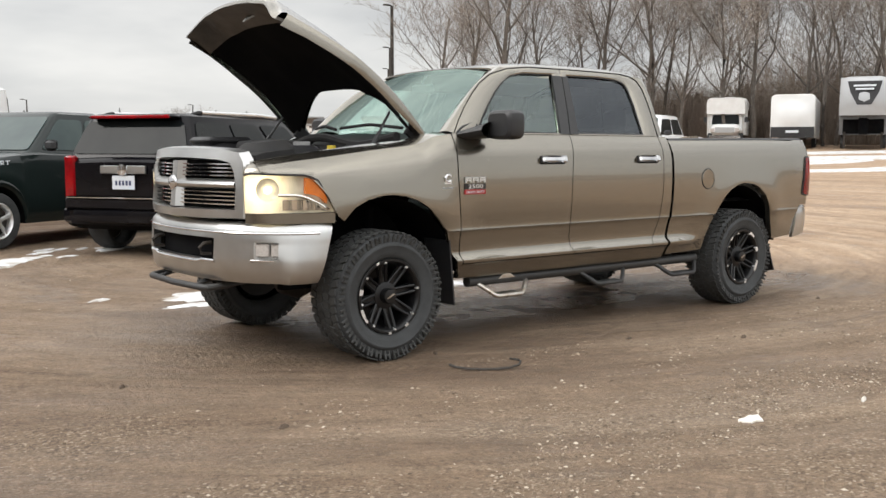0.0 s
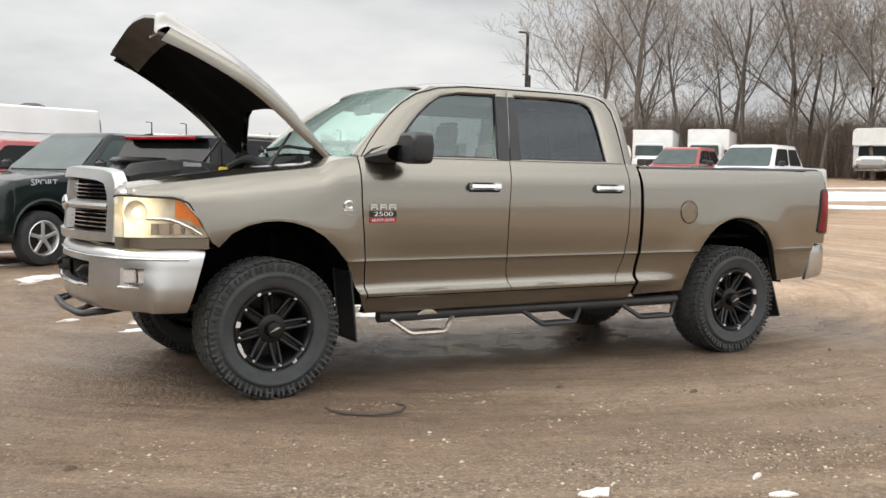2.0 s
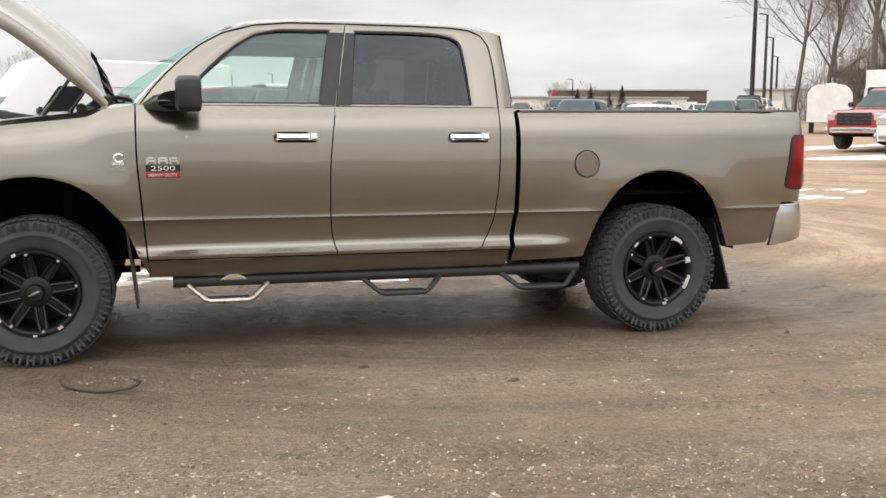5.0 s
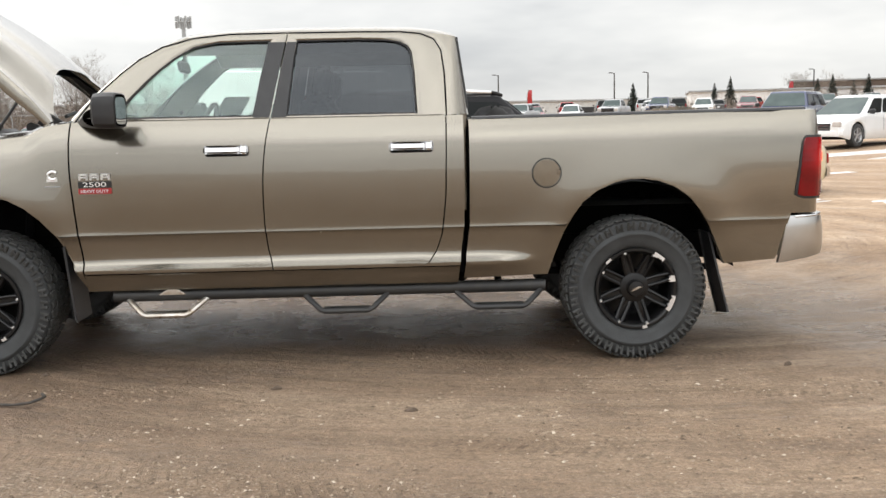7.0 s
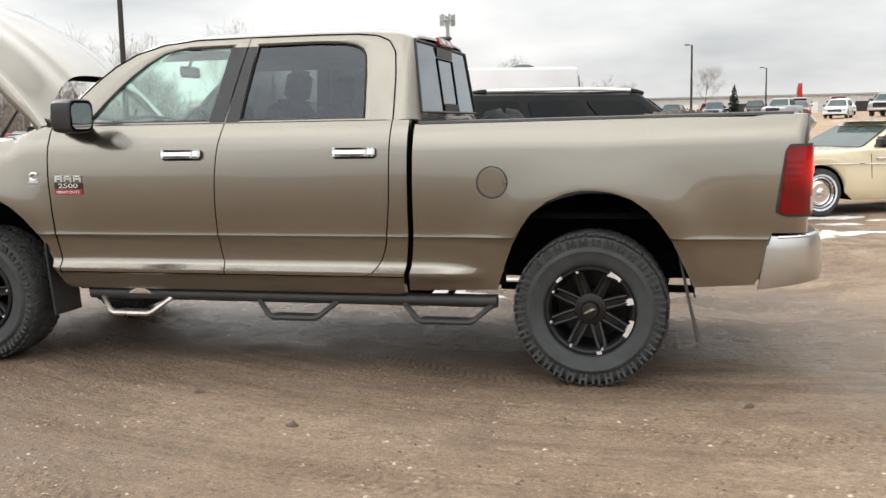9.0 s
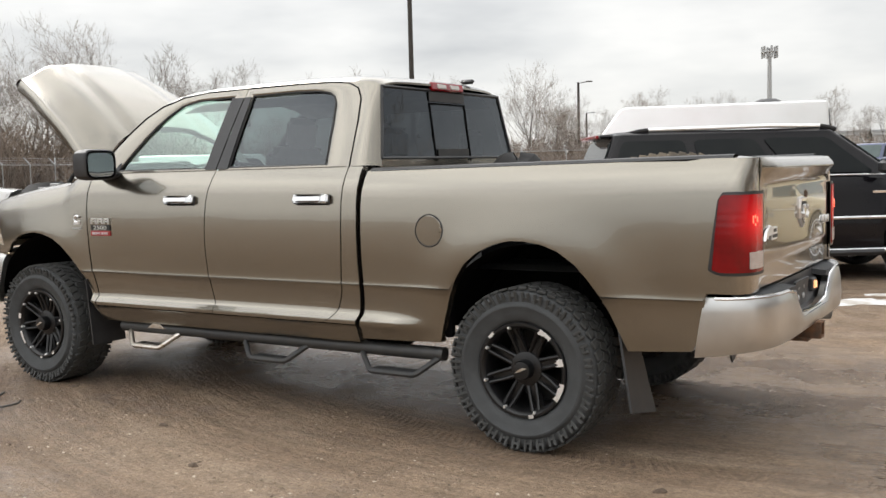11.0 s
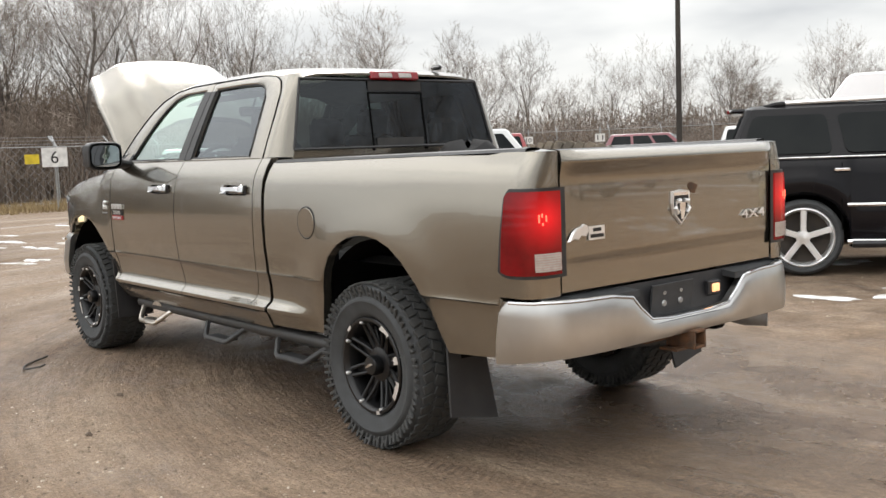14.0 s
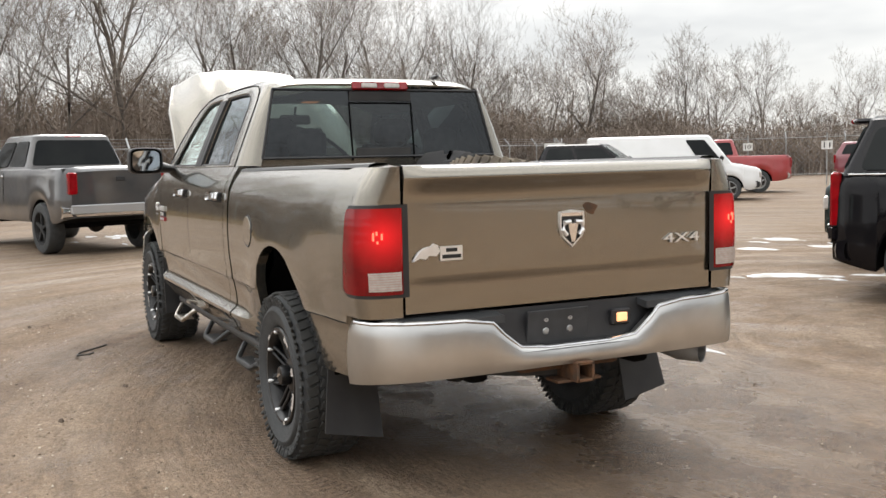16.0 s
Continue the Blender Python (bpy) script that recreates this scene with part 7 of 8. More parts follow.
def stand(x, y, heading, dz=0.0):
    """A pose on the ground; heading in degrees from +x."""
    return Matrix.Translation((x, y, terrain(x, y) + dz)) @ Matrix.Rotation(radians(heading), 4, "Z")


SUV_BELT = [(-2.37, 1.22), (-2.30, 1.24), (0.6, 1.24), (1.25, 1.20), (1.5, 1.18), (2.2, 1.10), (2.52, 1.02)]


def suv_extra(V, d):
    # long chrome roof rails on black feet
    for s in (-1, 1):
        Geo().tube([(-1.66, s * 0.655, d["zr"] + 0.012), (-0.2, s * 0.665, d["zr"] + 0.028), (0.40, s * 0.655, d["zr"] + 0.012)], 0.026, 10).put("roof_rail", "badge_silver", V, "silver roof rail")
        for x0, x1 in ((-1.88, -1.64), (0.58, 0.39)):
            Geo().tube([(x0, s * 0.66, d["zr"] - 0.03), ((x0 + x1) / 2, s * 0.66, d["zr"] - 0.002), (x1, s * 0.66, d["zr"] + 0.012)], 0.026, 8).put("rail_foot", "matte", V)
        for z, r in ((1.235, 0.009), (0.74, 0.022), (0.36, 0.03)):
            Geo().tube([(x, s * (d["plan"](x) * (1.0 if z < 1 else 0.955) + 0.006), z) for x in lin(-1.05 if z < 1 else -2.2, 1.05 if z < 1 else 1.2, 12)], r, 7).put("side_moulding", "chrome", V, "chrome side moulding")
    # rear spoiler with the red lamp, chrome handle bar, badge bar
    Geo().box((-2.12, 0, d["zr"] - 0.050), (0.20, 1.28, 0.05), None, 0.45).put("spoiler", "black_paint", V)
    Geo().box((-2.225, 0, d["zr"] - 0.052), (0.03, 1.16, 0.045), None, 0.3).put("high_brake_lamp", "red_lens", V, "red lamp bar in the spoiler")
    Geo().box((d["xr"] - 0.03, 0, 1.09), (0.04, 0.66, 0.10), None, 0.2).put("tailgate_handle", "dull_chrome", V, "wide silver tailgate handle")
    Geo().lathe([(0.075, 0.0), (0.07, -0.02), (0.0, -0.025)], (d["xr"] - 0.045, 0, 1.09), "x", 18).put("tailgate_emblem", "chrome", V)
    Geo().box((d["xr"] - 0.02, -0.60, 0.84), (0.012, 0.30, 0.028)).put("badge_line", "chrome", V)
    Geo().box((d["xr"] + 0.02, 0, 0.66), (0.12, 1.84, 0.20), None, 0.4).put("bumper_skirt", "black_paint", V)
    Geo().box((d["xr"] - 0.035, 0, 0.735), (0.03, 1.72, 0.035), None, 0.4).put("bumper_strip", "chrome", V, "chrome strip along the bumper")
    Geo().box((d["xr"] - 0.03, 0, 0.93), (0.016, 0.32, 0.17), None, 0.05).put("licence_plate", "plate", V)
    for k in range(5):
        Geo().box((d["xr"] - 0.039, 0.10 - 0.05 * k, 0.925), (0.004, 0.03, 0.06)).put("plate_bar", "blue_paint", V)
    for s in (-1, 1):
        Geo().tube([(-1.0, s * 1.0, 0.34), (1.0, s * 1.0, 0.34)], 0.045, 8).put("running_board", "plastic", V)
    Geo().box((1.05, -0.985, 1.03), (0.34, 0.012, 0.028)).put("badge_line", "chrome", V)


vehicle("black_suv", "long black sport utility vehicle with chrome mouldings and roof rails", "suv", stand(2.96, 7.31, 33), 4.86, 2.0, 2.95, 1.03, 0.40, SUV_BELT,
        (-2.28, -2.06, 0.55, 1.30, 1.80, 0.93, 0.74), "black_paint", 0.30, ((-2.12, -1.18), (-1.04, -0.12), (0.02, 1.0)), tail=(0.72, 1.26), rim="badge_silver", spokes=5, rim_ratio=0.80, extra=suv_extra, bumper="black_paint", tyre_w=0.28,
        door_lines=(-1.10, -0.05), screen="car_glass", trim="chrome", plate=False)


RAM_BELT = [(-2.95, 1.25), (-2.85, 1.27), (0.35, 1.28), (0.95, 1.30), (1.3, 1.28), (2.2, 1.18), (2.45, 1.06)]


def old_pickup_extra(V, d):
    lettering("hood_lettering", "SPORT", 0.085, 0.42, "plate", V, Matrix.Translation((1.75, 0.957, 1.105)) @ Matrix(((-1, 0, 0), (0, 0, 1), (0, 1, 0))).to_4x4() @ Matrix.Translation((-0.2, 0, 0)), 0.004)
    Geo().box((0.30, 0.955, 0.80), (0.50, 0.010, 0.035)).put("badge_line", "silver_paint", V)
    Geo().box((0.30, 0.953, 0.86), (0.40, 0.010, 0.03)).put("badge_line", "silver_paint", V)
    # flared front wings over the wheels
    for s in (-1, 1):
        Geo().grid(lambda a, v: (1.75 + (0.52 - 0.03 * v) * math.cos(a), s * (0.90 + 0.085 * math.sin(v * 1.4)), 0.42 + (0.58 - 0.10 * v) * math.sin(a)), lin(0.1, math.pi - 0.1, 14), lin(0, 1, 6)).put("wing_flare", "green_paint", V)
    Geo().box((0.0, 0, 1.892), (0.3, 0.3, 0.02)).put("roof_panel", "green_paint", V)


vehicle("green_pickup", "dark green older pickup truck with alloy wheels and white lettering", "pickup truck", stand(1.05, 9.62, 209), 5.4, 1.95, 3.5, 0.85, 0.38, RAM_BELT,
        (-0.75, -0.55, 0.42, 1.12, 1.90, 0.88, 0.70), "green_paint", 0.32, ((-0.52, -0.02), (0.08, 0.92)), bed=(-2.85, -0.80, 0.75), extra=old_pickup_extra, glass_mat="pale_glass", door_lines=(0.02,), bumper="green_paint", rim="badge_silver", handle="green_paint", arch=1.26)

VAN_BELT = [(-3.1, 1.45), (-3.05, 1.5), (1.3, 1.45), (1.85, 1.32), (2.4, 1.22), (2.9, 0.98), (3.0, 0.85)]


def van_extra(V, d):
    Geo().lathe([(0.30, 0.0), (0.28, 0.05), (0.16, 0.11), (0.0, 0.12)], (-2.0, 0, d["zr"] - 0.01), "z", 20).put("roof_fan", "plastic", V, "black domed roof fan")
    for s in (-1, 1):
        for z in (1.55, 2.05):
            Geo().tube([(-2.9, s * (0.99 if z < 1.7 else 0.955), z), (0.6, s * (0.99 if z < 1.7 else 0.955), z)], 0.008, 4).put("side_groove", "wall", V)


vehicle("high_roof_van", "white high-roof panel van with a dark roof fan", "van", stand(-1.0, 15.2, 200), 6.1, 2.02, 3.9, 1.05, 0.36, VAN_BELT,
        (-3.11, -3.05, 1.0, 1.98, 2.60, 0.99, 0.90), "white_paint", 0.3, ((0.45, 1.05),), extra=van_extra, bumper="plastic", door_lines=(0.5,), trim="plastic", handle="plastic", win_hi=0.55)

PU_BELT = [(-2.95, 1.28), (-2.85, 1.30), (0.9, 1.30), (1.05, 1.27), (1.4, 1.25), (2.4, 1.18), (2.6, 1.08)]


def pickup(name, label, at, paint, lift=0.0, group="", rim="silver_paint", chrome="chrome", extra=None, roof=1.92, plate=True):
    return vehicle(name, label, "pickup truck", at, 5.75, 2.0, 3.65, 0.95, 0.39 + lift * 0.3, [(x, z + lift) for x, z in PU_BELT], (-1.15, -0.95, 0.55, 1.25, roof + lift, 0.90, 0.70), paint, 0.36 + lift,
                   ((-0.95, -0.10), (0.02, 1.02)), bed=(-2.85, -1.2, 0.85 + lift), tail=(0.85 + lift, 1.22 + lift), head=(0.85 + lift, 1.08 + lift), grille=(0.72 + lift, 1.10 + lift), bumper=chrome, door_lines=(-0.04,), group=group, rim=rim, tyre_w=0.28, extra=extra, plate=plate)


GR = "parked vehicles"
pickup("red_pickup", "bright red crew-cab pickup truck parked in a row", stand(0.2, 13.3, 200), "red_paint", group=GR, roof=1.86)


def lifted_extra(V, d):
    Geo().box((d["xr"] - 0.012, 0.0, 1.28), (0.02, 0.16, 0.07), None, 0.3).put("tailgate_latch", "plastic", V)
    Geo().box((d["xr"] - 0.02, 0, 0.78), (0.06, 1.75, 0.16), None, 0.3).put("rear_step", "silver_paint", V)
    Geo().lathe([(0.0, -0.17), (0.12, -0.12), (0.15, 0), (0.12, 0.12), (0.0, 0.17)], (-1.825, 0, 0.47), "x", 14).tube([(-1.825, -0.8, 0.47), (-1.825, 0.8, 0.47)], 0.05, 8).put("axle", "steel", V)
    Geo().box((d["x1"] + 0.02, 0, 2.045), (0.05, 0.3, 0.03)).put("high_brake_lamp", "red_lens", V)


pickup("lifted_grey_pickup", "lifted grey metallic pickup truck seen from behind", stand(-11.8, -0.84, 196), "slate_paint", 0.18, GR, "matte", extra=lifted_extra, plate=False)
pickup("white_pickup", "white crew-cab heavy-duty pickup truck with chrome grille", stand(20.84, 14.2, 198), "white_paint", 0.08, GR, roof=1.95)
pickup("red_pickup", "red crew-cab pickup truck parked beside a white one", stand(23.8, 20.3, 203), "red_paint", 0.05, GR)

CLASSIC = [(-2.75, 0.86), (-2.6, 0.90), (-1.0, 0.94), (0.75, 0.95), (1.0, 0.94), (2.2, 0.90), (2.5, 0.84)]


def classic_extra(V, d):
    for s in (-1, 1):
        Geo().tube([(x, s * (d["plan"](x) + 0.004), 0.72 + 0.03 * math.sin(x)) for x in lin(-2.4, 2.3, 14)], 0.008, 6).put("side_moulding", "chrome", V)
        for k in range(4):
            Geo().box((-0.75 + k * 0.13, s * (d["plan"](0) + 0.004), 0.62), (0.09, 0.012, 0.075)).put("side_louvre", "silver_paint", V)
    Geo().box((-0.35, 0, 1.345), (1.1, 1.2, 0.012)).put("vinyl_roof", "white_paint", V)


vehicle("cream_classic_coupe", "cream-coloured classic two-door hardtop coupe with wire-look wheels", "car", stand(7.1, 10.15, 207), 5.22, 1.95, 2.88, 0.98, 0.345, CLASSIC,
        (-1.65, -0.95, 0.05, 0.72, 1.34, 0.84, 0.66), "cream_paint", 0.22, ((-0.62, 0.58),), glass_mat="pale_glass", white=True, rim="chrome", spokes=0, extra=classic_extra, tail=(0.55, 0.75), head=(0.55, 0.72), grille=(0.45, 0.65), door_lines=(0.62,), tyre_w=0.2)

CROSS = [(-2.3, 1.02), (-2.2, 1.05), (0.5, 1.0), (1.0, 0.98), (1.3, 0.96), (2.0, 0.84), (2.2, 0.74)]


def crossover(name, label, at, paint, group=GR, tall=1.62):
    return vehicle(name, label, "car", at, 4.62, 1.9, 2.8, 0.88, 0.36, CROSS, (-2.15, -1.55, 0.15, 1.15, tall, 0.86, 0.64), paint, 0.24, ((-1.7, -1.05), (-0.95, -0.1), (0.0, 0.85)), tail=(0.75, 0.98), head=(0.62, 0.80), grille=(0.42, 0.74), door_lines=(-0.05,), group=group, bumper=paint, handle=paint)


crossover("white_crossover", "white crossover with dark alloy wheels", stand(16.9, 24.6, 215), "white_paint")


def big_suv(name, label, at, paint, group=GR):
    return vehicle(name, label, "suv", at, 5.1, 1.98, 2.95, 0.98, 0.39, [(x * 0.93, z) for x, z in SUV_BELT], (-2.65, -2.35, 0.55, 1.28, 1.84, 0.92, 0.70), paint, 0.3, ((-2.35, -1.3), (-1.15, -0.15), (0.0, 1.0)), tail=(0.85, 1.25), grille=(0.7, 1.0), head=(0.75, 0.98), door_lines=(-0.08,), group=group)


big_suv("blue_suv", "dark blue full-size utility vehicle facing the lane", stand(18.2, 33.2, 235), "blue_paint")
big_suv("maroon_suv", "maroon full-size utility vehicle parked by the fence", stand(-23.0, 36.0, 30), "maroon_paint")

CARGO = [(-2.85, 1.25), (-2.75, 1.28), (1.45, 1.25), (1.75, 1.18), (2.1, 1.12), (2.65, 1.0), (2.8, 0.88)]
vehicle("cargo_van", "white full-size cargo van parked near the fence", "van", stand(-17.2, 18.4, 48), 5.7, 2.0, 3.5, 0.95, 0.37, CARGO, (-2.82, -2.70, 1.15, 1.85, 2.08, 0.97, 0.84), "white_paint", 0.3, ((0.85, 1.55),), group=GR, bumper="plastic", door_lines=(0.8,))
pickup("red_pickup", "red pickup truck seen past the white van", stand(-20.6, 22.6, 235), "red_paint", 0.06, GR)
pickup("dark_pickup", "black pickup truck parked in front of a white van", stand(-13.2, 12.3, 46), "black_paint", 0.0, GR, roof=1.8)
vehicle("white_work_truck", "white work pickup with a headache rack", "pickup truck", stand(-13.7, 29.6, 30), 5.75, 2.0, 3.65, 0.95, 0.39, PU_BELT, (-1.15, -0.95, 0.55, 1.25, 1.92, 0.90, 0.70), "white_paint", 0.36, ((-0.95, -0.10), (0.02, 1.02)), bed=(-2.85, -1.2, 0.85), group=GR)
big_suv("white_suv", "white utility vehicle beyond the raised hood", stand(-24.0, 13.0, 40), "white_paint")

# rows of parked cars in the middle distance
KINDS = [("grey_paint", "grey"), ("black_paint", "black"), ("silver_paint", "silver"), ("white_paint", "white"), ("red_paint", "red"), ("blue_paint", "blue"), ("maroon_paint", "maroon"), ("green_paint", "dark green")]
row_rng = random.Random(21)
proto = {}
for k, (mat, word) in enumerate(KINDS):
    kind = k % 3
    at = stand(0, 0, 0)
    proto[k] = None
SPOTS = []
for i in range(13):  # dealer row beyond the lane
    SPOTS.append((13.0 + i * 4.2, 82 + 0.4 * i, 250))
for i in range(11):
    SPOTS.append((-12 + i * 4.0, 94 + 0.2 * i, 265))
for i in range(10):
    SPOTS.append((4 + i * 4.4, 108 + 0.2 * i, 80))
for i in range(6):
    SPOTS.append((-13.5 + i * 3.2, 37.5 + 0.8 * i, 250))
for i in range(4):
    SPOTS.append((30.5 + i * 4.2, 42 + i * 5.0, 230))
for i, (x, y, hd) in enumerate(SPOTS):
    k = row_rng.randrange(len(KINDS))
    at = stand(x + row_rng.uniform(-0.3, 0.3), y + row_rng.uniform(-0.6, 0.6), hd + row_rng.uniform(-4, 4))
    if proto[k] is None:
        mat, word = KINDS[k]
        kind = k % 3
        if kind == 0:
            proto[k] = crossover("parked_car", word + " car in a row of parked vehicles", at, mat, "row of parked cars")
        elif kind == 1:
            proto[k] = big_suv("parked_suv", word + " utility vehicle in a row of parked vehicles", at, mat, "row of parked cars")
        else:
            proto[k] = pickup("parked_pickup", word + " pickup in a row of parked vehicles", at, mat, 0, "row of parked cars")
    else:
        copy_thing(proto[k], at)
# ---- trailers and box trucks by the wood ----
def box_shell(g, x0, x1, w, z0, z1, r=0.12, n=5):
    """A box body with rounded upper and front edges."""
    prof = [(-w / 2, z0)] + [(-w / 2 + r - r * math.cos(a), z1 - r + r * math.sin(a)) for a in lin(0, math.pi / 2, n)] + [(w / 2 - r + r * math.sin(a), z1 - r + r * math.cos(a)) for a in lin(0, math.pi / 2, n)] + [(w / 2, z0)]
    m = len(prof)
    xs = [x0, x0 + 0.04, x1 - 0.04, x1]
    pts = [(x, y * (0.985 if i in (0, 3) else 1), z - (0.03 if i in (0, 3) and z > (z0 + z1) / 2 else 0)) for i, x in enumerate(xs) for y, z in prof]
    fs = [(i * m + k, i * m + (k + 1) % m, (i + 1) * m + (k + 1) % m, (i + 1) * m + k) for i in range(3) for k in range(m)]
    fs += [tuple(range(m)), tuple(range(3 * m, 4 * m))]
    return g.add(pts, fs)


def box_truck(at):
    V = thing("box_truck", "white box truck parked against the bare wood", "truck", "box trucks", at=at)
    box_shell(Geo(), -3.6, 1.3, 2.44, 1.0, 3.05, 0.06).put("cargo_box", "box_white", V)
    for s in (-1, 1):
        Geo().box((-1.15, s * 1.235, 3.01), (4.9, 0.03, 0.06)).put("box_edge", "galv", V)
    box_shell(Geo(), 1.4, 3.0, 2.0, 0.6, 2.15, 0.3).put("cab", "white_paint", V)
    Geo().box((3.35, 0, 1.0), (0.9, 1.9, 0.75), None, 0.35).put("engine_hood", "white_paint", V)
    quad_pane([(3.02, -0.85, 1.42), (3.02, 0.85, 1.42), (3.02, 0.8, 2.02), (3.02, -0.8, 2.02)], (1, 0, 0.2), 0.02).put("windscreen", "pale_glass", V)
    for s in (-1, 1):
        Geo().box((3.1, s * 1.25, 1.6), (0.1, 0.2, 0.35), None, 0.3).put("door_mirror", "plastic", V)
    Geo().box((3.81, 0, 1.0), (0.04, 1.2, 0.4)).put("grille", "plastic", V)
    for x in (2.6, -2.2):
        for s in (-1, 1):
            plain_wheel(V, x, s * 0.95, 0.42, 0.28, "plate", 0)
    Geo().box((-0.4, 0, 0.75), (6.4, 0.9, 0.3)).put("chassis", "void", V)
    return V


bt = box_truck(stand(40.8, 40.8, 222))
copy_thing(bt, stand(42.75, 37.9, 218))


def motorhome(at):
    V = thing("motorhome", "white motorhome with an overcab bunk, facing the lot", "motorhome", at=at)
    box_shell(Geo(), -4.2, 1.6, 2.45, 0.7, 3.05, 0.15).put("coach_body", "box_white", V)
    box_shell(Geo(), 1.55, 3.0, 2.35, 2.0, 3.02, 0.3).put("overcab", "box_white", V)
    box_shell(Geo(), 1.6, 2.7, 2.0, 0.6, 2.0, 0.2).put("cab", "white_paint", V)
    Geo().box((3.1, 0, 1.0), (0.9, 1.9, 0.7), None, 0.35).put("engine_hood", "white_paint", V)
    quad_pane([(2.75, -0.85, 1.35), (2.75, 0.85, 1.35), (2.72, 0.8, 1.95), (2.72, -0.8, 1.95)], (1, 0, 0.2), 0.02).put("windscreen", "car_glass", V)
    Geo().box((3.56, 0, 0.98), (0.04, 1.2, 0.34)).put("grille", "silver_paint", V)
    Geo().box((3.58, 0, 0.55), (0.12, 1.9, 0.2), None, 0.3).put("bumper", "chrome", V)
    Geo().box((-0.8, 0, 3.14), (0.9, 0.9, 0.18), None, 0.3).put("roof_unit", "box_white", V)
    for s in (-1, 1):
        Geo().box((3.53, s * 0.75, 0.98), (0.05, 0.25, 0.2)).put("headlamp", "white_lens", V)
        Geo().box((2.75, s * 1.25, 1.65), (0.1, 0.2, 0.35), None, 0.3).put("door_mirror", "plastic", V)
        for x in (2.6, -2.4):
            plain_wheel(V, x, s * 0.95, 0.4, 0.26, "plate", 0)
        quad_pane([(-2.6, s * 1.226, 1.7), (-0.9, s * 1.226, 1.7), (-0.9, s * 1.226, 2.4), (-2.6, s * 1.226, 2.4)], (0, s, 0), 0.015).put("window", "car_glass", V)
    return V


motorhome(stand(52.3, 33.2, 212))


def travel_trailer(at):
    V = thing("travel_trailer", "white travel trailer with a black lower front", "trailer", at=at)
    box_shell(Geo(), -3.5, 3.3, 2.45, 0.55, 3.05, 0.3).put("trailer_body", "box_white", V)
    Geo().grid(lambda y, v: (3.31 + 0.20 * (1 - y * y) * math.sin(math.pi * min(1, v + 0.15)), y * 1.2, 1.15 + 1.8 * v), lin(-1, 1, 11), lin(0, 1, 8)).rim((-0.1, 0, 0)).put("front_cap", "white_paint", V, "curved glossy white front cap")
    Geo().grid(lambda y, v: (3.34 + 0.12 * (1 - y * y), y * 1.2, 0.55 + 0.62 * v), lin(-1, 1, 9), lin(0, 1, 3)).rim((-0.1, 0, 0)).put("front_skirt", "plastic", V)
    Geo().box((3.52, 0, 0.9), (0.02, 0.7, 0.14)).put("badge_line", "plate", V)
    Geo().tube([(3.3, 0.7, 0.5), (4.5, 0, 0.5), (3.3, -0.7, 0.5)], 0.06, 8).put("tow_frame", "steel", V)
    Geo().tube([(4.3, 0, 0.0), (4.3, 0, 0.65)], 0.04, 8).put("tongue_jack", "steel", V)
    Geo().box((-0.5, 0, 3.13), (0.9, 0.8, 0.18), None, 0.3).put("roof_unit", "box_white", V)
    for x in (-0.6, 0.3):
        for s in (-1, 1):
            plain_wheel(V, x, s * 1.05, 0.36, 0.22, "plate", 0)
    return V


travel_trailer(stand(51.0, 27.4, 208))


def fifth_wheel(at):
    V = thing("fifth_wheel_trailer", "tall tan and black fifth-wheel trailer with a rounded nose", "trailer", at=at)
    box_shell(Geo(), -5, 2.2, 2.5, 0.75, 3.85, 0.35).put("trailer_body", "grey_paint", V)
    box_shell(Geo(), 2.1, 4.2, 2.45, 1.75, 3.8, 0.5).put("overhang", "silver_paint", V)
    Geo().grid(lambda y, v: (4.21 + 0.35 * (1 - y * y) * math.sin(math.pi * (0.2 + 0.8 * v)), y * 1.2, 1.75 + 2.0 * v), lin(-1, 1, 11), lin(0, 1, 8)).rim((-0.2, 0, 0)).put("front_cap", "silver_paint", V, "rounded tan front cap")
    sh = [(-0.85, 3.55), (0.85, 3.55), (0.70, 2.95), (0.35, 2.3), (-0.35, 2.3), (-0.70, 2.95)]
    Geo().add([(4.60 - 0.32 * (y / 1.2) ** 2 + 0.0, y, z) for y, z in sh], [tuple(range(6))]).rim((-0.25, 0, 0)).put("front_panel", "plastic", V, "dark shield-shaped front panel")
    for z, w in ((3.3, 1.1), (3.12, 0.9)):
        Geo().box((4.60, 0, z), (0.05, w, 0.09)).put("badge_line", "plate", V)
    Geo().box((3.2, 0, 1.2), (0.5, 0.5, 0.9)).put("pin_box", "void", V)
    for s in (-1, 1):
        Geo().box((2.35, s * 0.95, 0.45), (0.12, 0.12, 0.9)).put("landing_leg", "steel", V)
        for x in (-1.4, -0.4):
            plain_wheel(V, x, s * 1.08, 0.4, 0.24, "plate", 0)
    Geo().box((2.25, 0, 1.2), (0.06, 2.1, 0.8)).put("front_bulkhead", "void", V)
    Geo().box((0, 0, 3.93), (0.9, 0.8, 0.16), None, 0.3).put("roof_unit", "box_white", V)
    return V


fifth_wheel(stand(50.6, 22.9, 208))


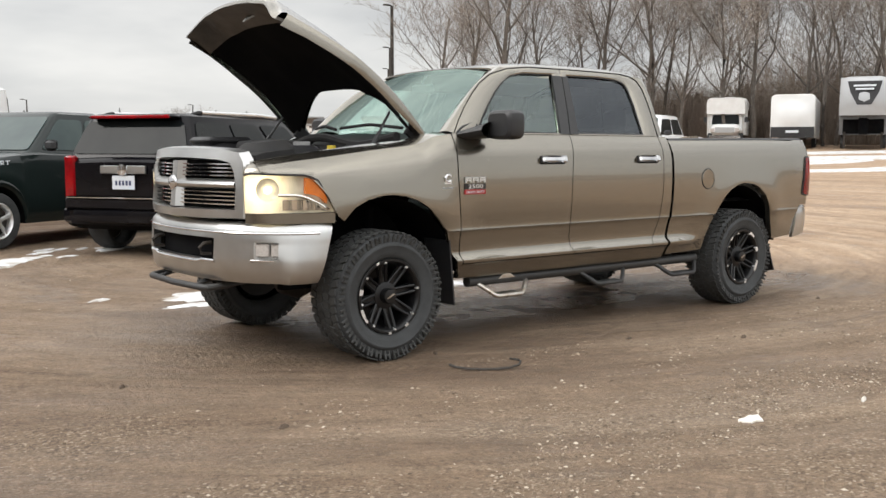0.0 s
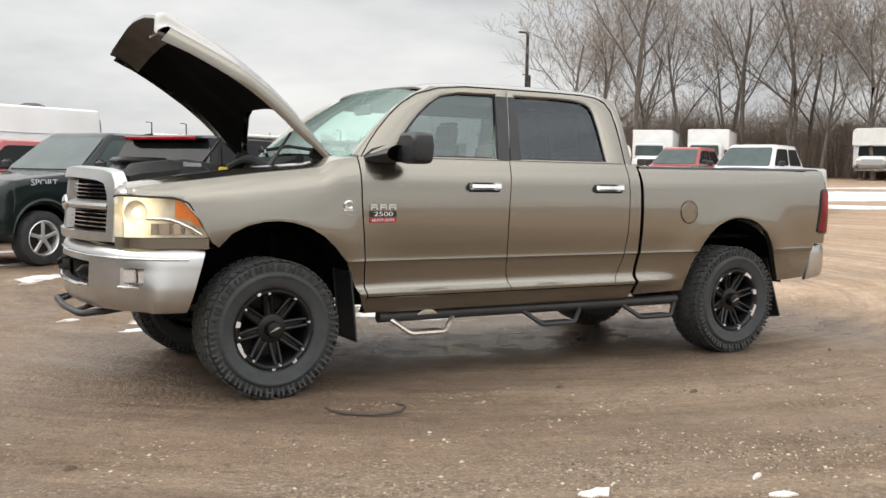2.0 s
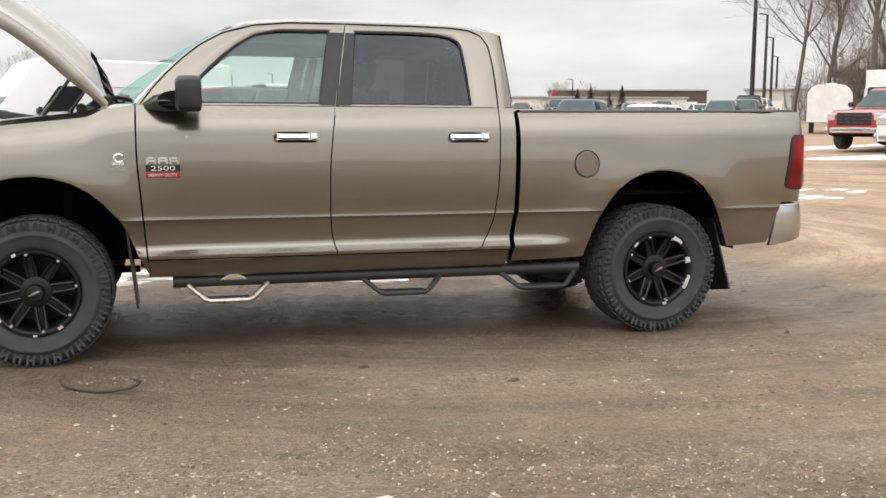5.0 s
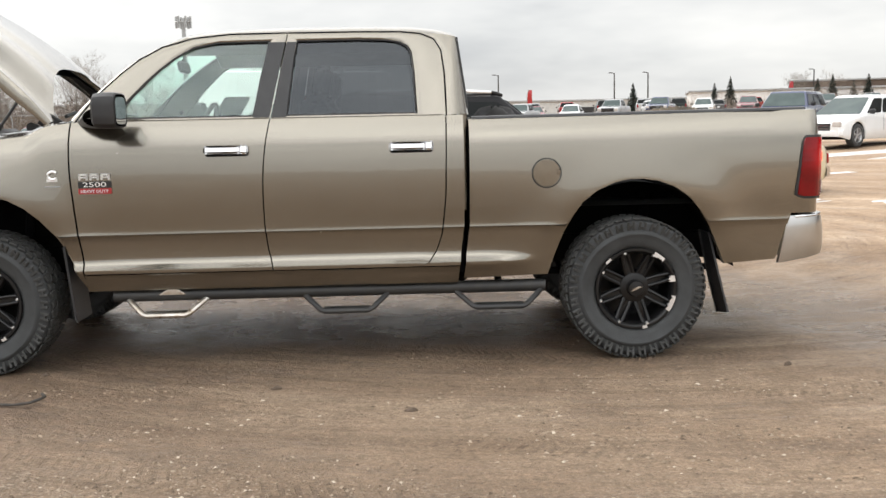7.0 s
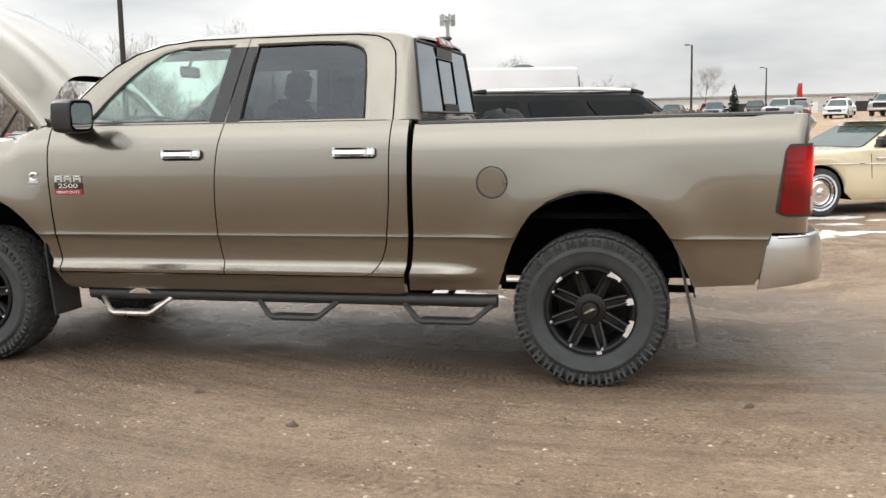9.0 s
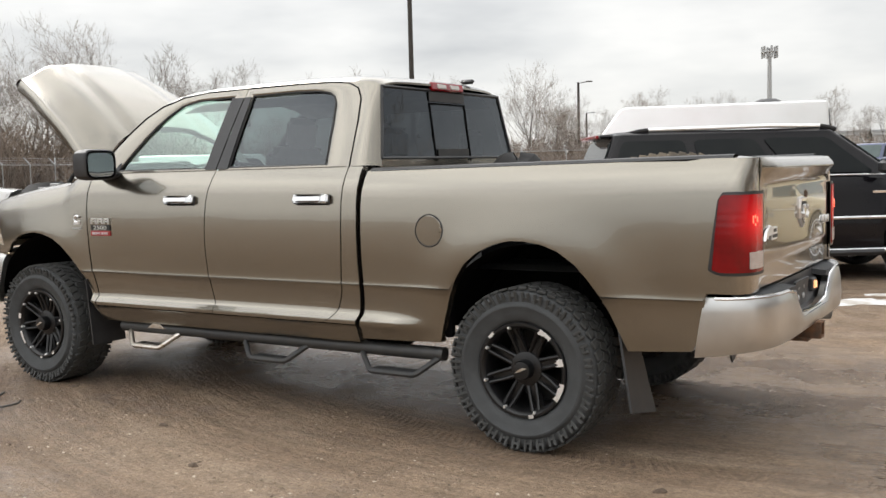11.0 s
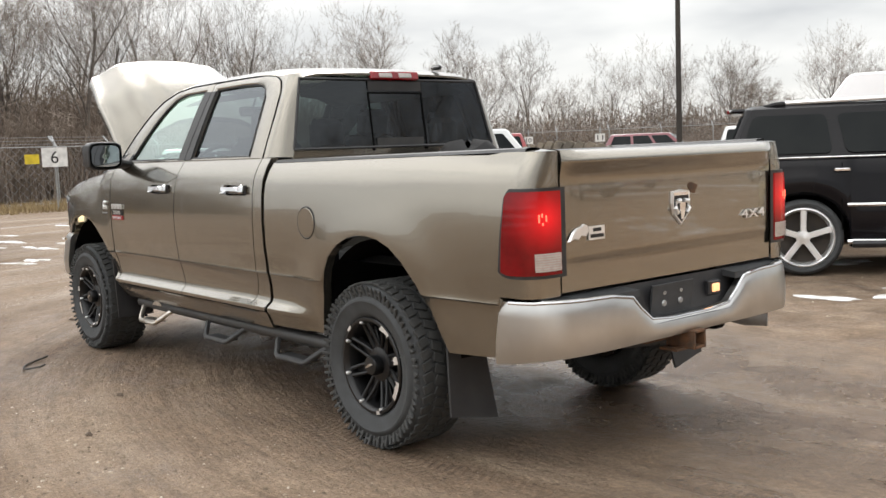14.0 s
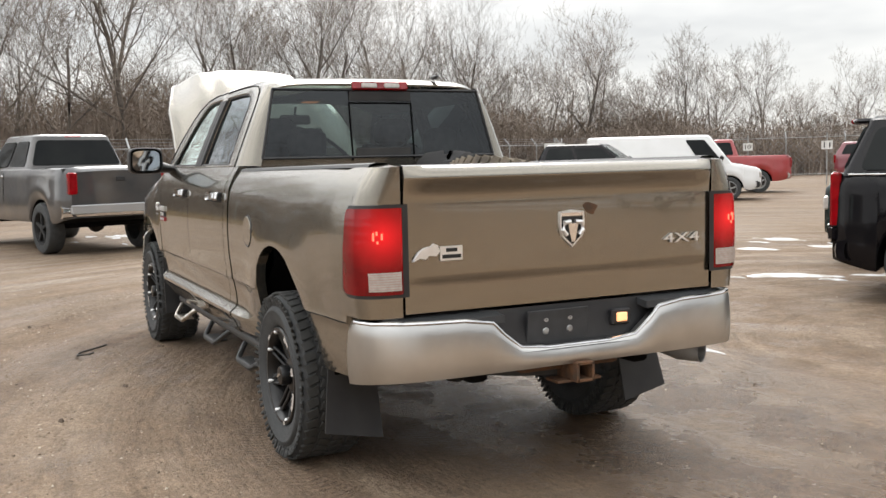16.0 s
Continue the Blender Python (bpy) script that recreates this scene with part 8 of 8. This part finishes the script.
def teardrop(at):
    V = thing("small_trailer", "small rounded silver-white utility trailer", "trailer", at=at)
    box_shell(Geo(), -1.6, 1.6, 1.9, 0.5, 2.2, 0.5).put("trailer_body", "box_white", V)
    Geo().box((0, 0, 2.25), (0.5, 0.5, 0.12), None, 0.3).put("roof_vent", "box_white", V)
    quad_pane([(-0.6, -0.96, 1.2), (0.9, -0.96, 1.2), (0.9, -0.96, 1.75), (-0.6, -0.96, 1.75)], (0, -1, 0), 0.015).put("window", "car_glass", V)
    for s in (-1, 1):
        plain_wheel(V, 0, s * 0.8, 0.33, 0.2, "plate", 0)
    return V


teardrop(stand(30.9, 33.1, 231))

# ---- fence, signs, poles, far buildings ----
def chain_fence(x0, y0, x1, y1, posts, label):
    F = thing("chain_link_fence", label, "fence", kind="structure")
    F.name = "fence"
    d = Vector((x1 - x0, y1 - y0, 0))
    n = Vector((-d.y, d.x, 0)).normalized()
    zs = lambda t: terrain(x0 + d.x * t, y0 + d.y * t)
    for k in range(posts + 1):
        t = k / posts
        p = Vector((x0, y0, 0)) + d * t
        z = zs(t)
        Geo().tube([(p.x, p.y, z - 0.2), (p.x, p.y, z + 2.1), (p.x + n.x * 0.32, p.y + n.y * 0.32, z + 2.45)], 0.035, 7).put("fence_post", "galv", F)
    for h in (2.08, 0.1):
        Geo().tube([(x0, y0, zs(0) + h), (x1, y1, zs(1) + h)], 0.022, 6).put("fence_rail", "galv", F)
    for k, h in enumerate((2.18, 2.30, 2.42)):
        o = n * (0.08 + 0.11 * k)
        Geo().tube([(x0 + o.x, y0 + o.y, zs(0) + h), (x1 + o.x, y1 + o.y, zs(1) + h)], 0.006, 4).put("barbed_wire", "galv", F)
    # mesh of crossing wires
    g = Geo()
    L = d.length
    u = d.normalized()
    step = 0.30
    m = int(L / step)
    for k in range(-7, m):
        for s in (-1, 1):
            a = k * step if s > 0 else k * step + 2.0
            b = a + 2.0 * s
            a_, b_ = min(max(a, 0), L), min(max(b, 0), L)
            if abs(a_ - b_) < 0.05:
                continue
            za = 0.1 + 2.0 * (a_ - a) / (b - a)
            zb_ = 0.1 + 2.0 * (b_ - a) / (b - a)
            pa, pb = Vector((x0, y0, zs(0))) + u * a_, Vector((x0, y0, zs(0))) + u * b_
            w = 0.007
            g.add([(pa.x, pa.y, pa.z + za - w), (pa.x, pa.y, pa.z + za + w), (pb.x, pb.y, pb.z + zb_ + w), (pb.x, pb.y, pb.z + zb_ - w)], [(0, 1, 2, 3)])
    tagged(g.put("wire_mesh", "galv", F, smooth=False), kind="stuff")
    return F


chain_fence(-24.5, -16.0, -27.5, 8.0, 9, "galvanised chain-link fence with barbed wire in front of bare trees")
chain_fence(-27.5, 8.0, -39.0, 28.0, 8, "galvanised chain-link fence with barbed wire behind the parked cars")
chain_fence(-39.0, 28.0, -4.0, 74.0, 19, "galvanised chain-link fence with barbed wire along the far wood")


def lot_sign(x, y, text, face, yellow=False, size=1.0):
    """A small white board with its row number on a leaning galvanised post."""
    z = terrain(x, y)
    S = thing("row_sign", "white row-number sign on a galvanised post", "sign", "row signs", at=Matrix.Translation((x, y, z)) @ Matrix.Rotation(radians(face), 4, "Z"))
    Geo().tube([(0, 0, -0.1), (0, 0, 2.2)], 0.03, 7).put("post", "galv", S)
    Geo().box((0.04, 0, 1.70), (0.02, 0.75 * size, 0.60 * size), None, 0.05).put("board", "sign", S)
    if text:
        lettering("number", text, 0.38 * size, 0.22 * size * len(text), "ink", S, Matrix.Translation((0.052, -0.11 * size * len(text), 1.70 - 0.19 * size)) @ Matrix(((0, 0, 1), (1, 0, 0), (0, 1, 0))).to_4x4())
    if yellow:
        Geo().box((0.04, -0.66, 1.66), (0.02, 0.42, 0.30), None, 0.05).put("warning_board", "yellow_sign", S, "small yellow board")
    return S


lot_sign(-23.8, 6.7, "6", -18, True)
lot_sign(-23.5, 17.8, "8", -35)
lot_sign(-25.2, 29.0, "10", -42, size=0.55)
lot_sign(-22.2, 30.6, "11", -45, size=0.6)


def light_pole(x, y, h, lean=0.0, r=0.10, arm=0.9, heading=0):
    P = thing("light_pole", "dark steel lot light pole with a flat lamp head", "light pole", "light poles", at=Matrix.Translation((x, y, terrain(x, y))) @ Matrix.Rotation(radians(heading), 4, "Z"))
    Geo().tube([(0, 0, -0.2), (0, 0, h)], r, 10, True, [r * 1.15, r * 0.75]).put("pole", "pole", P)
    Geo().tube([(0, 0, h - 0.1), (arm, 0, h + 0.02)], 0.04, 6).put("arm", "pole", P)
    Geo().box((arm + 0.2, 0, h + 0.02), (0.65, 0.32, 0.12), None, 0.3).put("lamp_head", "pole", P)
    return P


light_pole(44.2, 60.0, 11.3, 0, 0.17, 0.3, 180)
light_pole(61.3, 84.0, 10.8, 0, 0.16, 0.4, 180)
light_pole(78.7, 108.5, 10.8, 0, 0.18, 0.4, 180)
light_pole(99.0, 137.0, 10.5, 0, 0.2, 0.4, 180)
light_pole(-35.7, 88.0, 9.6, 0, 0.16, 1.0, 0)
light_pole(-62.0, 150.0, 9.8, 0, 0.16, 1.0, 0)
light_pole(-18.3, 31.25, 15.6, 0, 0.11, 0.95, 150)
for x in (17.3, 35.8, 41.2, 68.0):
    light_pole(x, 150.0, 6.8, 0, 0.12, 0.5, 200)
light_pole(6.0, 120.0, 9.0, 0, 0.14, 0.4, 180)


def cell_tower(x, y, h):
    P = thing("antenna_mast", "tall pale mast with a ring of antennas", "mast", at=Matrix.Translation((x, y, terrain(x, y))))
    Geo().tube([(0, 0, 0), (0, 0, h)], 0.3, 10, True, [0.45, 0.28]).put("mast", "galv", P)
    for k in range(6):
        a = k * math.pi / 3
        Geo().box((1.1 * math.cos(a), 1.1 * math.sin(a), h - 0.6), (0.3, 0.3, 1.8), Matrix.Rotation(a, 3, "Z")).put("antenna", "galv", P)
    Geo().lathe([(1.2, -0.1), (1.25, 0), (1.2, 0.1)], (0, 0, h - 0.6), "z", 18).put("platform", "galv", P)


cell_tower(-31.4, 149, 17.6)


def low_building(x, y, L, D, H, turn, mat, label, openings=6):
    B = thing("industrial_building", label, "building", at=Matrix.Translation((x, y, terrain(x, y) - 0.3)) @ Matrix.Rotation(radians(turn), 4, "Z"))
    Geo().box((0, 0, H / 2), (L, D, H), None, 0.01).put("wall", mat, B)
    Geo().box((0, 0, H + 0.12), (L + 0.6, D + 0.6, 0.3), None, 0.1).put("roof", "galv", B)
    for k in range(openings):
        xx = -L / 2 + L * (k + 0.5) / openings
        Geo().box((xx, -D / 2 - 0.02, H * 0.36), (L / openings * 0.4, 0.08, H * 0.6)).put("door", "plastic" if k % 2 else "box_white", B)
    return B


low_building(20, 172, 110, 24, 3.0, -2, "wall", "long low pale metal-clad building across the road", 12)
low_building(62, 138, 34, 14, 3.4, -14, "box_white", "low white shop building beyond the lot", 6)
low_building(110, 120, 46, 16, 4.8, -35, "wall", "low grey building beyond the lot", 6)
low_building(-34, 180, 60, 20, 5.0, 4, "wall", "low pale building beyond the field", 8)
low_building(90, 175, 30, 14, 6.0, -20, "vinyl_brown", "low brown building beyond the lot", 5)


def feather_flag(x, y, h, mat):
    F = thing("feather_flag", "tall narrow advertising flag on a bent pole", "flag", at=Matrix.Translation((x, y, terrain(x, y))))
    Geo().tube([(0, 0, 0), (0, 0, h * 0.8), (0.25, 0, h)], 0.05, 6).put("pole", "galv", F)
    Geo().grid(lambda v, w: (0.05 + 0.8 * w * (1 - 0.3 * v) + 0.25 * max(0, v - 0.6), 0.06 * math.sin(v * 6), h * (0.35 + 0.63 * v)), lin(0, 1, 10), lin(0, 1, 4)).rim((0, 0.02, 0)).put("cloth", mat, F)


feather_flag(58.0, 135.0, 4.5, "red_badge")
feather_flag(20.0, 135.0, 4.0, "red_badge")


# ---- trees ----
def grow_tree(seed, h, spread=0.55, dense=1.0, lean=0.0, rich=True):
    """A leafless tree: a short tapered trunk that forks into rising limbs, branches, and a rounded haze of fine twigs. Two heaps: wood and twigs."""
    rng = random.Random(seed)
    wood, fine = Geo(), Geo()
    up = Vector((0, 0, 1))

    def turned(d, angle, az):
        a = d.cross(Vector((0.3, 0.9, 0.2))).normalized()
        return (d * math.cos(angle) + (a * math.cos(az) + d.cross(a) * math.sin(az)) * math.sin(angle)).normalized()

    def sliver(p, d, length, w):
        az = rng.uniform(0, 6.28)
        a = Vector((math.cos(az), math.sin(az), 0.3)) * w
        q = p + d * length * 0.55
        e = q + (d + Vector((rng.gauss(0, 0.16), rng.gauss(0, 0.16), 0.14))).normalized() * length * 0.45
        fine.add([p - a, p + a, q + a * 0.75, q - a * 0.75, e], [(0, 1, 2, 3), (3, 2, 4)])
        return p, q, e

    def limb(p, d, length, r, level):
        n = (6, 5, 4, 2)[level]
        path, rad = [p.copy()], [r]
        q, dd = p.copy(), d.copy()
        for k in range(n):
            wob = 0.07 if level == 0 else 0.13
            dd = (dd + Vector((rng.gauss(0, wob), rng.gauss(0, wob), 0)) + up * (0.0 if level == 0 else 0.10)).normalized()
            q = q + dd * (length / n)
            path.append(q.copy())
            rad.append(max(0.006, r * (1 - (0.62 if level == 0 else 0.85) * (k + 1) / n)))
        wood.tube(path, r, (8, 6, 4, 3)[level], False, rad)
        at = lambda t: path[min(int(t * n), n - 1)].lerp(path[min(int(t * n), n - 1) + 1], t * n - min(int(t * n), n - 1))
        kids = int(((8, 7, 6, 5) if rich else (7, 6, 4, 4))[level] * dense + rng.random())
        az0 = rng.uniform(0, 6.28)
        for k in range(kids):
            t = min(1.0, (0.36, 0.22, 0.16, 0.08)[level] + (k + rng.random()) / kids * (0.68, 0.80, 0.84, 0.92)[level])
            az = az0 + k * 2.4 + rng.uniform(-0.5, 0.5)
            base = at(t)
            open_ = rng.uniform(0.45, 0.95) * (0.55 + 0.75 * spread)
            nd = turned(dd if level else Vector((lean, 0, 1)).normalized(), open_ * (1.15 - 0.45 * t), az)
            if nd.z < 0.05:
                nd = (nd + up * 0.25).normalized()
            rr = r * (1 - 0.72 * t)
            if level < 3:
                limb(base, nd, length * rng.uniform(0.42, 0.66) * (1.20 - 0.45 * t) * (1.25 if level == 0 else 0.88), max(0.008, rr * rng.uniform(0.42, 0.66)), level + 1)
            else:
                p0, q0, e0 = sliver(base, nd, length * rng.uniform(0.5, 0.95) + 0.25, 0.0075 if rich else 0.017)
                for j in range(2):
                    b = p0.lerp(q0, rng.random()) if j % 2 else q0.lerp(e0, rng.random())
                    sliver(b, turned(nd, rng.uniform(0.3, 0.8), rng.uniform(0, 6.28)), length * rng.uniform(0.3, 0.6) + 0.15, 0.0055 if rich else 0.013)
    limb(Vector((0, 0, -0.2)), Vector((lean, 0, 1)).normalized(), h * 0.60, h * 0.0085 + 0.04, 0)
    return wood, fine


def tree_thing(seed, h, at, spread=0.55, dense=1.0, lean=0.0, label="tall leafless grey-brown tree at the edge of the wood", rich=True):
    wood, fine = grow_tree(seed, h, spread, dense, lean, rich)
    T = thing("bare_tree", label, "tree", "bare trees", at=at)
    wood.put("trunk", "bark", T)
    tagged(fine.put("twig_crown", "twig", T, smooth=False), kind="stuff")
    return T


PROTO_TREES = []
tree_rng = random.Random(5)


def plant(x, y, k, s=1.0, turn=None):
    m = Matrix.Translation((x, y, terrain(x, y))) @ Matrix.Rotation(tree_rng.uniform(0, 6.28) if turn is None else turn, 4, "Z")
    if PROTO_TREES[k][1] is False:
        PROTO_TREES[k][1] = True
        ob = PROTO_TREES[k][0]
        ob.matrix_world = m
        ob.scale = (s, s, s)
        return ob
    ob = copy_thing(PROTO_TREES[k][0], m)
    ob.scale = (s, s, s * tree_rng.uniform(0.92, 1.08))
    return ob


for k, (h, sp, de, le) in enumerate(((17, 0.6, 1.0, 0.03), (19, 0.52, 0.95, -0.04), (15, 0.72, 1.05, 0.1), (18, 0.48, 1.0, 0.0), (13, 0.85, 1.1, -0.08), (20, 0.6, 0.9, 0.06))):
    PROTO_TREES.append([tree_thing(40 + k, h, Matrix.Identity(4), sp, de, le), False])

for k, (h, sp, de, le) in enumerate(((15, 0.85, 1.0, 0.02), (17, 0.75, 1.0, -0.04), (13, 1.0, 1.05, 0.06), (16, 0.7, 1.0, 0.0))):
    PROTO_TREES.append([tree_thing(60 + k, h, Matrix.Identity(4), sp, de, le, "leafless grey-brown tree beyond the gravel lot", False), False])

# the wood behind the trailers: ranks along its edge
for i in range(36):
    t = i / 35
    ex, ey = 41 + 30 * t, 50 - 52 * t
    for rank in range(1 if i < 2 or i % 3 else 2):
        plant(ex + tree_rng.uniform(-1.5, 1.5) + rank * 6, ey + tree_rng.uniform(-1.5, 1.5) + rank * 4, tree_rng.randrange(6, 10) if rank or i % 3 == 0 else tree_rng.randrange(6), tree_rng.uniform(0.8, 1.15))
# tall trees behind the near fence
for i in range(30):
    t = i / 29
    o = tree_rng.uniform(3, 14)
    plant(-29 - 12 * max(0, t - 0.45) / 0.55 - o, -18 + 46 * t + tree_rng.uniform(-1, 1), tree_rng.randrange(6, 10) if i % 3 == 0 else tree_rng.randrange(6), tree_rng.uniform(0.45, 0.86))
# lower trees behind the far fence
for i in range(50):
    t = i / 49
    o = tree_rng.uniform(6, 20)
    plant(-44 + 44 * t - o * 0.75, 32 + 50 * t + o * 0.65, tree_rng.randrange(6, 10), tree_rng.uniform(0.7, 1.3) * (0.54 - 0.18 * t))
for i in range(11):
    plant(-45 - tree_rng.uniform(0, 9), 24 + 1.5 * i, tree_rng.randrange(6, 10), tree_rng.uniform(0.45, 0.72))
# single trees and far groups
for x, y, k, s in ((8.5, 143, 2, 0.62), (-3, 150, 2, 0.5), (-7, 150, 0, 0.45), (-11, 152, 3, 0.45), (-15, 150, 5, 0.45), (-19, 152, 2, 0.45), (-36, 96, 3, 0.5), (-30, 92, 0, 0.5), (-44, 100, 5, 0.5), (-52, 96, 2, 0.5),
                   (66, 150, 2, 0.6), (72, 152, 0, 0.5), (46, 96, 0, 0.2), (52, 100, 3, 0.22), (40, 92, 2, 0.2)):
    plant(x, y, 6 + k % 4, s)


def brushwood(name, x0, y0, x1, y1, depth, count, hmin, hmax, seed, mat="brush", label="tangle of leafless undergrowth and saplings", thick=1.0):
    """Thousands of thin upright stems with side twigs, joined: nobody could count them."""
    rng = random.Random(seed)
    g = Geo()
    d = Vector((x1 - x0, y1 - y0, 0))
    nrm = Vector((-d.y, d.x, 0)).normalized()
    for k in range(count):
        t = rng.random()
        o = rng.uniform(0, depth)
        p = Vector((x0, y0, 0)) + d * t + nrm * o
        p.z = terrain(p.x, p.y)
        h = rng.uniform(hmin, hmax) * (0.65 + 0.35 * (o / depth)) * (0.75 + 0.5 * noise.noise((t * d.length * 0.12, o * 0.3, seed)))
        w = rng.uniform(0.010, 0.028) * (1 + h * 0.06) * thick
        az = rng.uniform(0, 6.28)
        tip = p + Vector((rng.gauss(0, 0.16) * h, rng.gauss(0, 0.16) * h, h))
        mid = p.lerp(tip, 0.5) + Vector((rng.gauss(0, 0.05) * h, rng.gauss(0, 0.05) * h, 0))
        a = Vector((math.cos(az), math.sin(az), 0)) * w
        g.add([p - a, p + a, mid + a * 0.7, mid - a * 0.7, tip], [(0, 1, 2, 3), (3, 2, 4)])
        for j in range(5 if h < 4 else 9):
            q = rng.uniform(0.15, 0.95)
            b = p.lerp(mid, q * 2) if q < 0.5 else mid.lerp(tip, q * 2 - 1)
            e = b + Vector((rng.gauss(0, 0.22) * h, rng.gauss(0, 0.22) * h, rng.uniform(0.02, 0.30) * h))
            c = Vector((math.cos(az + 1), math.sin(az + 1), 0.4)) * w * 0.55
            g.add([b - c, b + c, e], [(0, 1, 2)])
    ob = g.put(name, mat, None, smooth=False)
    tagged(ob, label, "undergrowth", kind="stuff")
    return ob


brushwood("undergrowth", 76, -6, 43, 50, -16, 12000, 2.5, 8.5, 31)
brushwood("undergrowth", 84, -8, 62, 40, -8, 4500, 6.0, 13.0, 38)
brushwood("undergrowth", 64, 20, 42, 53, -12, 4500, 4.0, 8.0, 39)
brushwood("undergrowth", -28, -18, -31, 8, 14, 9500, 2.2, 8.0, 32, thick=1.25)
brushwood("undergrowth", -31, 8, -43, 30, 14, 9500, 2.2, 8.0, 37, thick=1.3)
brushwood("undergrowth", -42, 31, -2, 82, 14, 15000, 1.8, 5.2, 33, thick=2.4)
brushwood("undergrowth", -45, 22, -36, 38, 14, 5000, 2.5, 7.0, 40, thick=1.8)
brushwood("undergrowth", -60, 118, 0, 156, 10, 4500, 1.5, 4.0, 34, "far_wood", "distant line of bare scrub and saplings")
brushwood("undergrowth", 30, 112, 62, 92, 8, 2500, 1.0, 3.0, 36, "far_wood", "distant line of bare scrub and saplings")


def wood_floor(x0, y0, x1, y1, depth, h, seed, mat="brush"):
    """A dense, ragged bank of leaf litter and stems that closes the view into the wood."""
    rng = random.Random(seed)
    d = Vector((x1 - x0, y1 - y0, 0))
    nrm = Vector((-d.y, d.x, 0)).normalized()
    nx = 420

    def fn(t, v):
        p = Vector((x0, y0, 0)) + d * t + nrm * (depth * v + 1.2 * noise.noise((t * 60, v * 3, seed)))
        top = h * (0.7 + 0.55 * noise.noise((t * 26, seed, 0)) + 0.25 * noise.noise((t * 160, seed, 4)))
        return (p.x, p.y, terrain(p.x, p.y) - 0.1 + top * math.sin(v * math.pi / 2) ** 0.7)
    ob = Geo().grid(fn, lin(0, 1, nx), lin(0, 1, 7)).put("thicket", mat, None)
    tagged(ob, "dense brown thicket inside the wood", "undergrowth", kind="stuff")


wood_floor(96, -14, 62, 66, 10, 5.0, 51)
# unseen bank south of the lot, added for the truck's paint to reflect
wood_floor(-110, -62, 120, -46, -12, 3.6, 57)
wood_floor(-46, -24, -58, 36, -10, 3.0, 52)
wood_floor(-60, 44, -12, 102, 10, 3.0, 53, "far_wood")
wood_floor(-90, 130, 6, 165, 10, 1.2, 54, "far_wood")
wood_floor(34, 200, 190, 130, 14, 2.2, 55, "far_wood")
wood_floor(-200, 60, -80, 190, 14, 3.0, 56, "far_wood")


def spruce(x, y, h, seed):
    rng = random.Random(seed)
    S = thing("spruce", "dark green spruce tree in the distance", "tree", "spruces", at=Matrix.Translation((x, y, terrain(x, y))))
    Geo().tube([(0, 0, 0), (0, 0, h)], 0.15, 6, True, [0.18, 0.03]).put("trunk", "bark", S)
    g = Geo()
    for k in range(420):
        t = rng.random() ** 0.8
        z = h * (0.08 + 0.9 * t)
        r = (1 - t) * h * 0.24 * rng.uniform(0.6, 1.1) + 0.1
        a = rng.uniform(0, 6.28)
        c, s_ = math.cos(a), math.sin(a)
        w = 0.10 * h * (1 - t) * 0.5 + 0.08
        g.add([(0, 0, z + 0.12 * r), (r * c - w * s_, r * s_ + w * c, z - 0.25 * r), (r * c * 1.1, r * s_ * 1.1, z - 0.15 * r), (r * c + w * s_, r * s_ - w * c, z - 0.25 * r)], [(0, 1, 2), (0, 2, 3)])
    tagged(g.put("crown", "needle", S, smooth=False), kind="stuff")


for k, (x, y, h) in enumerate(((45, 128, 7), (47.5, 129, 8.5), (58.5, 126, 7.5), (61, 127, 8.5), (63.5, 126, 7), (66, 127, 8.5), (10, 100, 6), (30, 112, 6.5), (-14, 128, 7))):
    spruce(x, y, h * 0.6, 300 + k)


def dry_grass(x0, y0, x1, y1, depth, count, seed):
    rng = random.Random(seed)
    g = Geo()
    d = Vector((x1 - x0, y1 - y0, 0))
    nrm = Vector((-d.y, d.x, 0)).normalized()
    for k in range(count):
        p = Vector((x0, y0, 0)) + d * rng.random() + nrm * rng.uniform(0, depth)
        z = terrain(p.x, p.y)
        h = rng.uniform(0.12, 0.4)
        az = rng.uniform(0, 6.28)
        a = Vector((math.cos(az), math.sin(az), 0)) * 0.018
        tip = Vector((p.x + rng.gauss(0, 0.12), p.y + rng.gauss(0, 0.12), z + h))
        g.add([(p.x - a.x, p.y - a.y, z - 0.02), (p.x + a.x, p.y + a.y, z - 0.02), tip], [(0, 1, 2)])
    tagged(g.put("dry_grass", "grass", None, smooth=False), "strip of dry straw-coloured winter grass", "grass", kind="stuff")


dry_grass(-26.5, -12, -27.5, 14, -4, 9000, 61)
# tyre lying in the truck's bed, and a second one beside it
SP = thing("spare_tyre_in_bed", "worn muddy all-terrain tyre leaning in the truck bed", "tyre", at=Matrix.Translation((4.16, 0.20, 1.19)) @ Matrix.Rotation(radians(68), 4, "X") @ Matrix.Rotation(radians(8), 4, "Z"))
caked = build_tyre("tyre", SP, (0, 0, 0), 1, 0)
for ob in [caked] + list(caked.children):
    ob.data.materials[0] = M["mud_caked"]
BAG = Geo().grid(lambda a, v: (3.10 + 0.19 * math.cos(a) * math.cos(v) ** 0.4, 0.32 + 0.26 * math.sin(a) * math.cos(v) ** 0.4, 1.20 + 0.29 * math.sin(v) * (1 + 0.1 * math.sin(3 * a))), lin(0, 2 * math.pi, 21)[:-1], lin(-1.56, 1.56, 12), wrap=True)
tagged(BAG.put("black_bag", "matte"), "stuffed black sack standing in the truck bed", "bag")
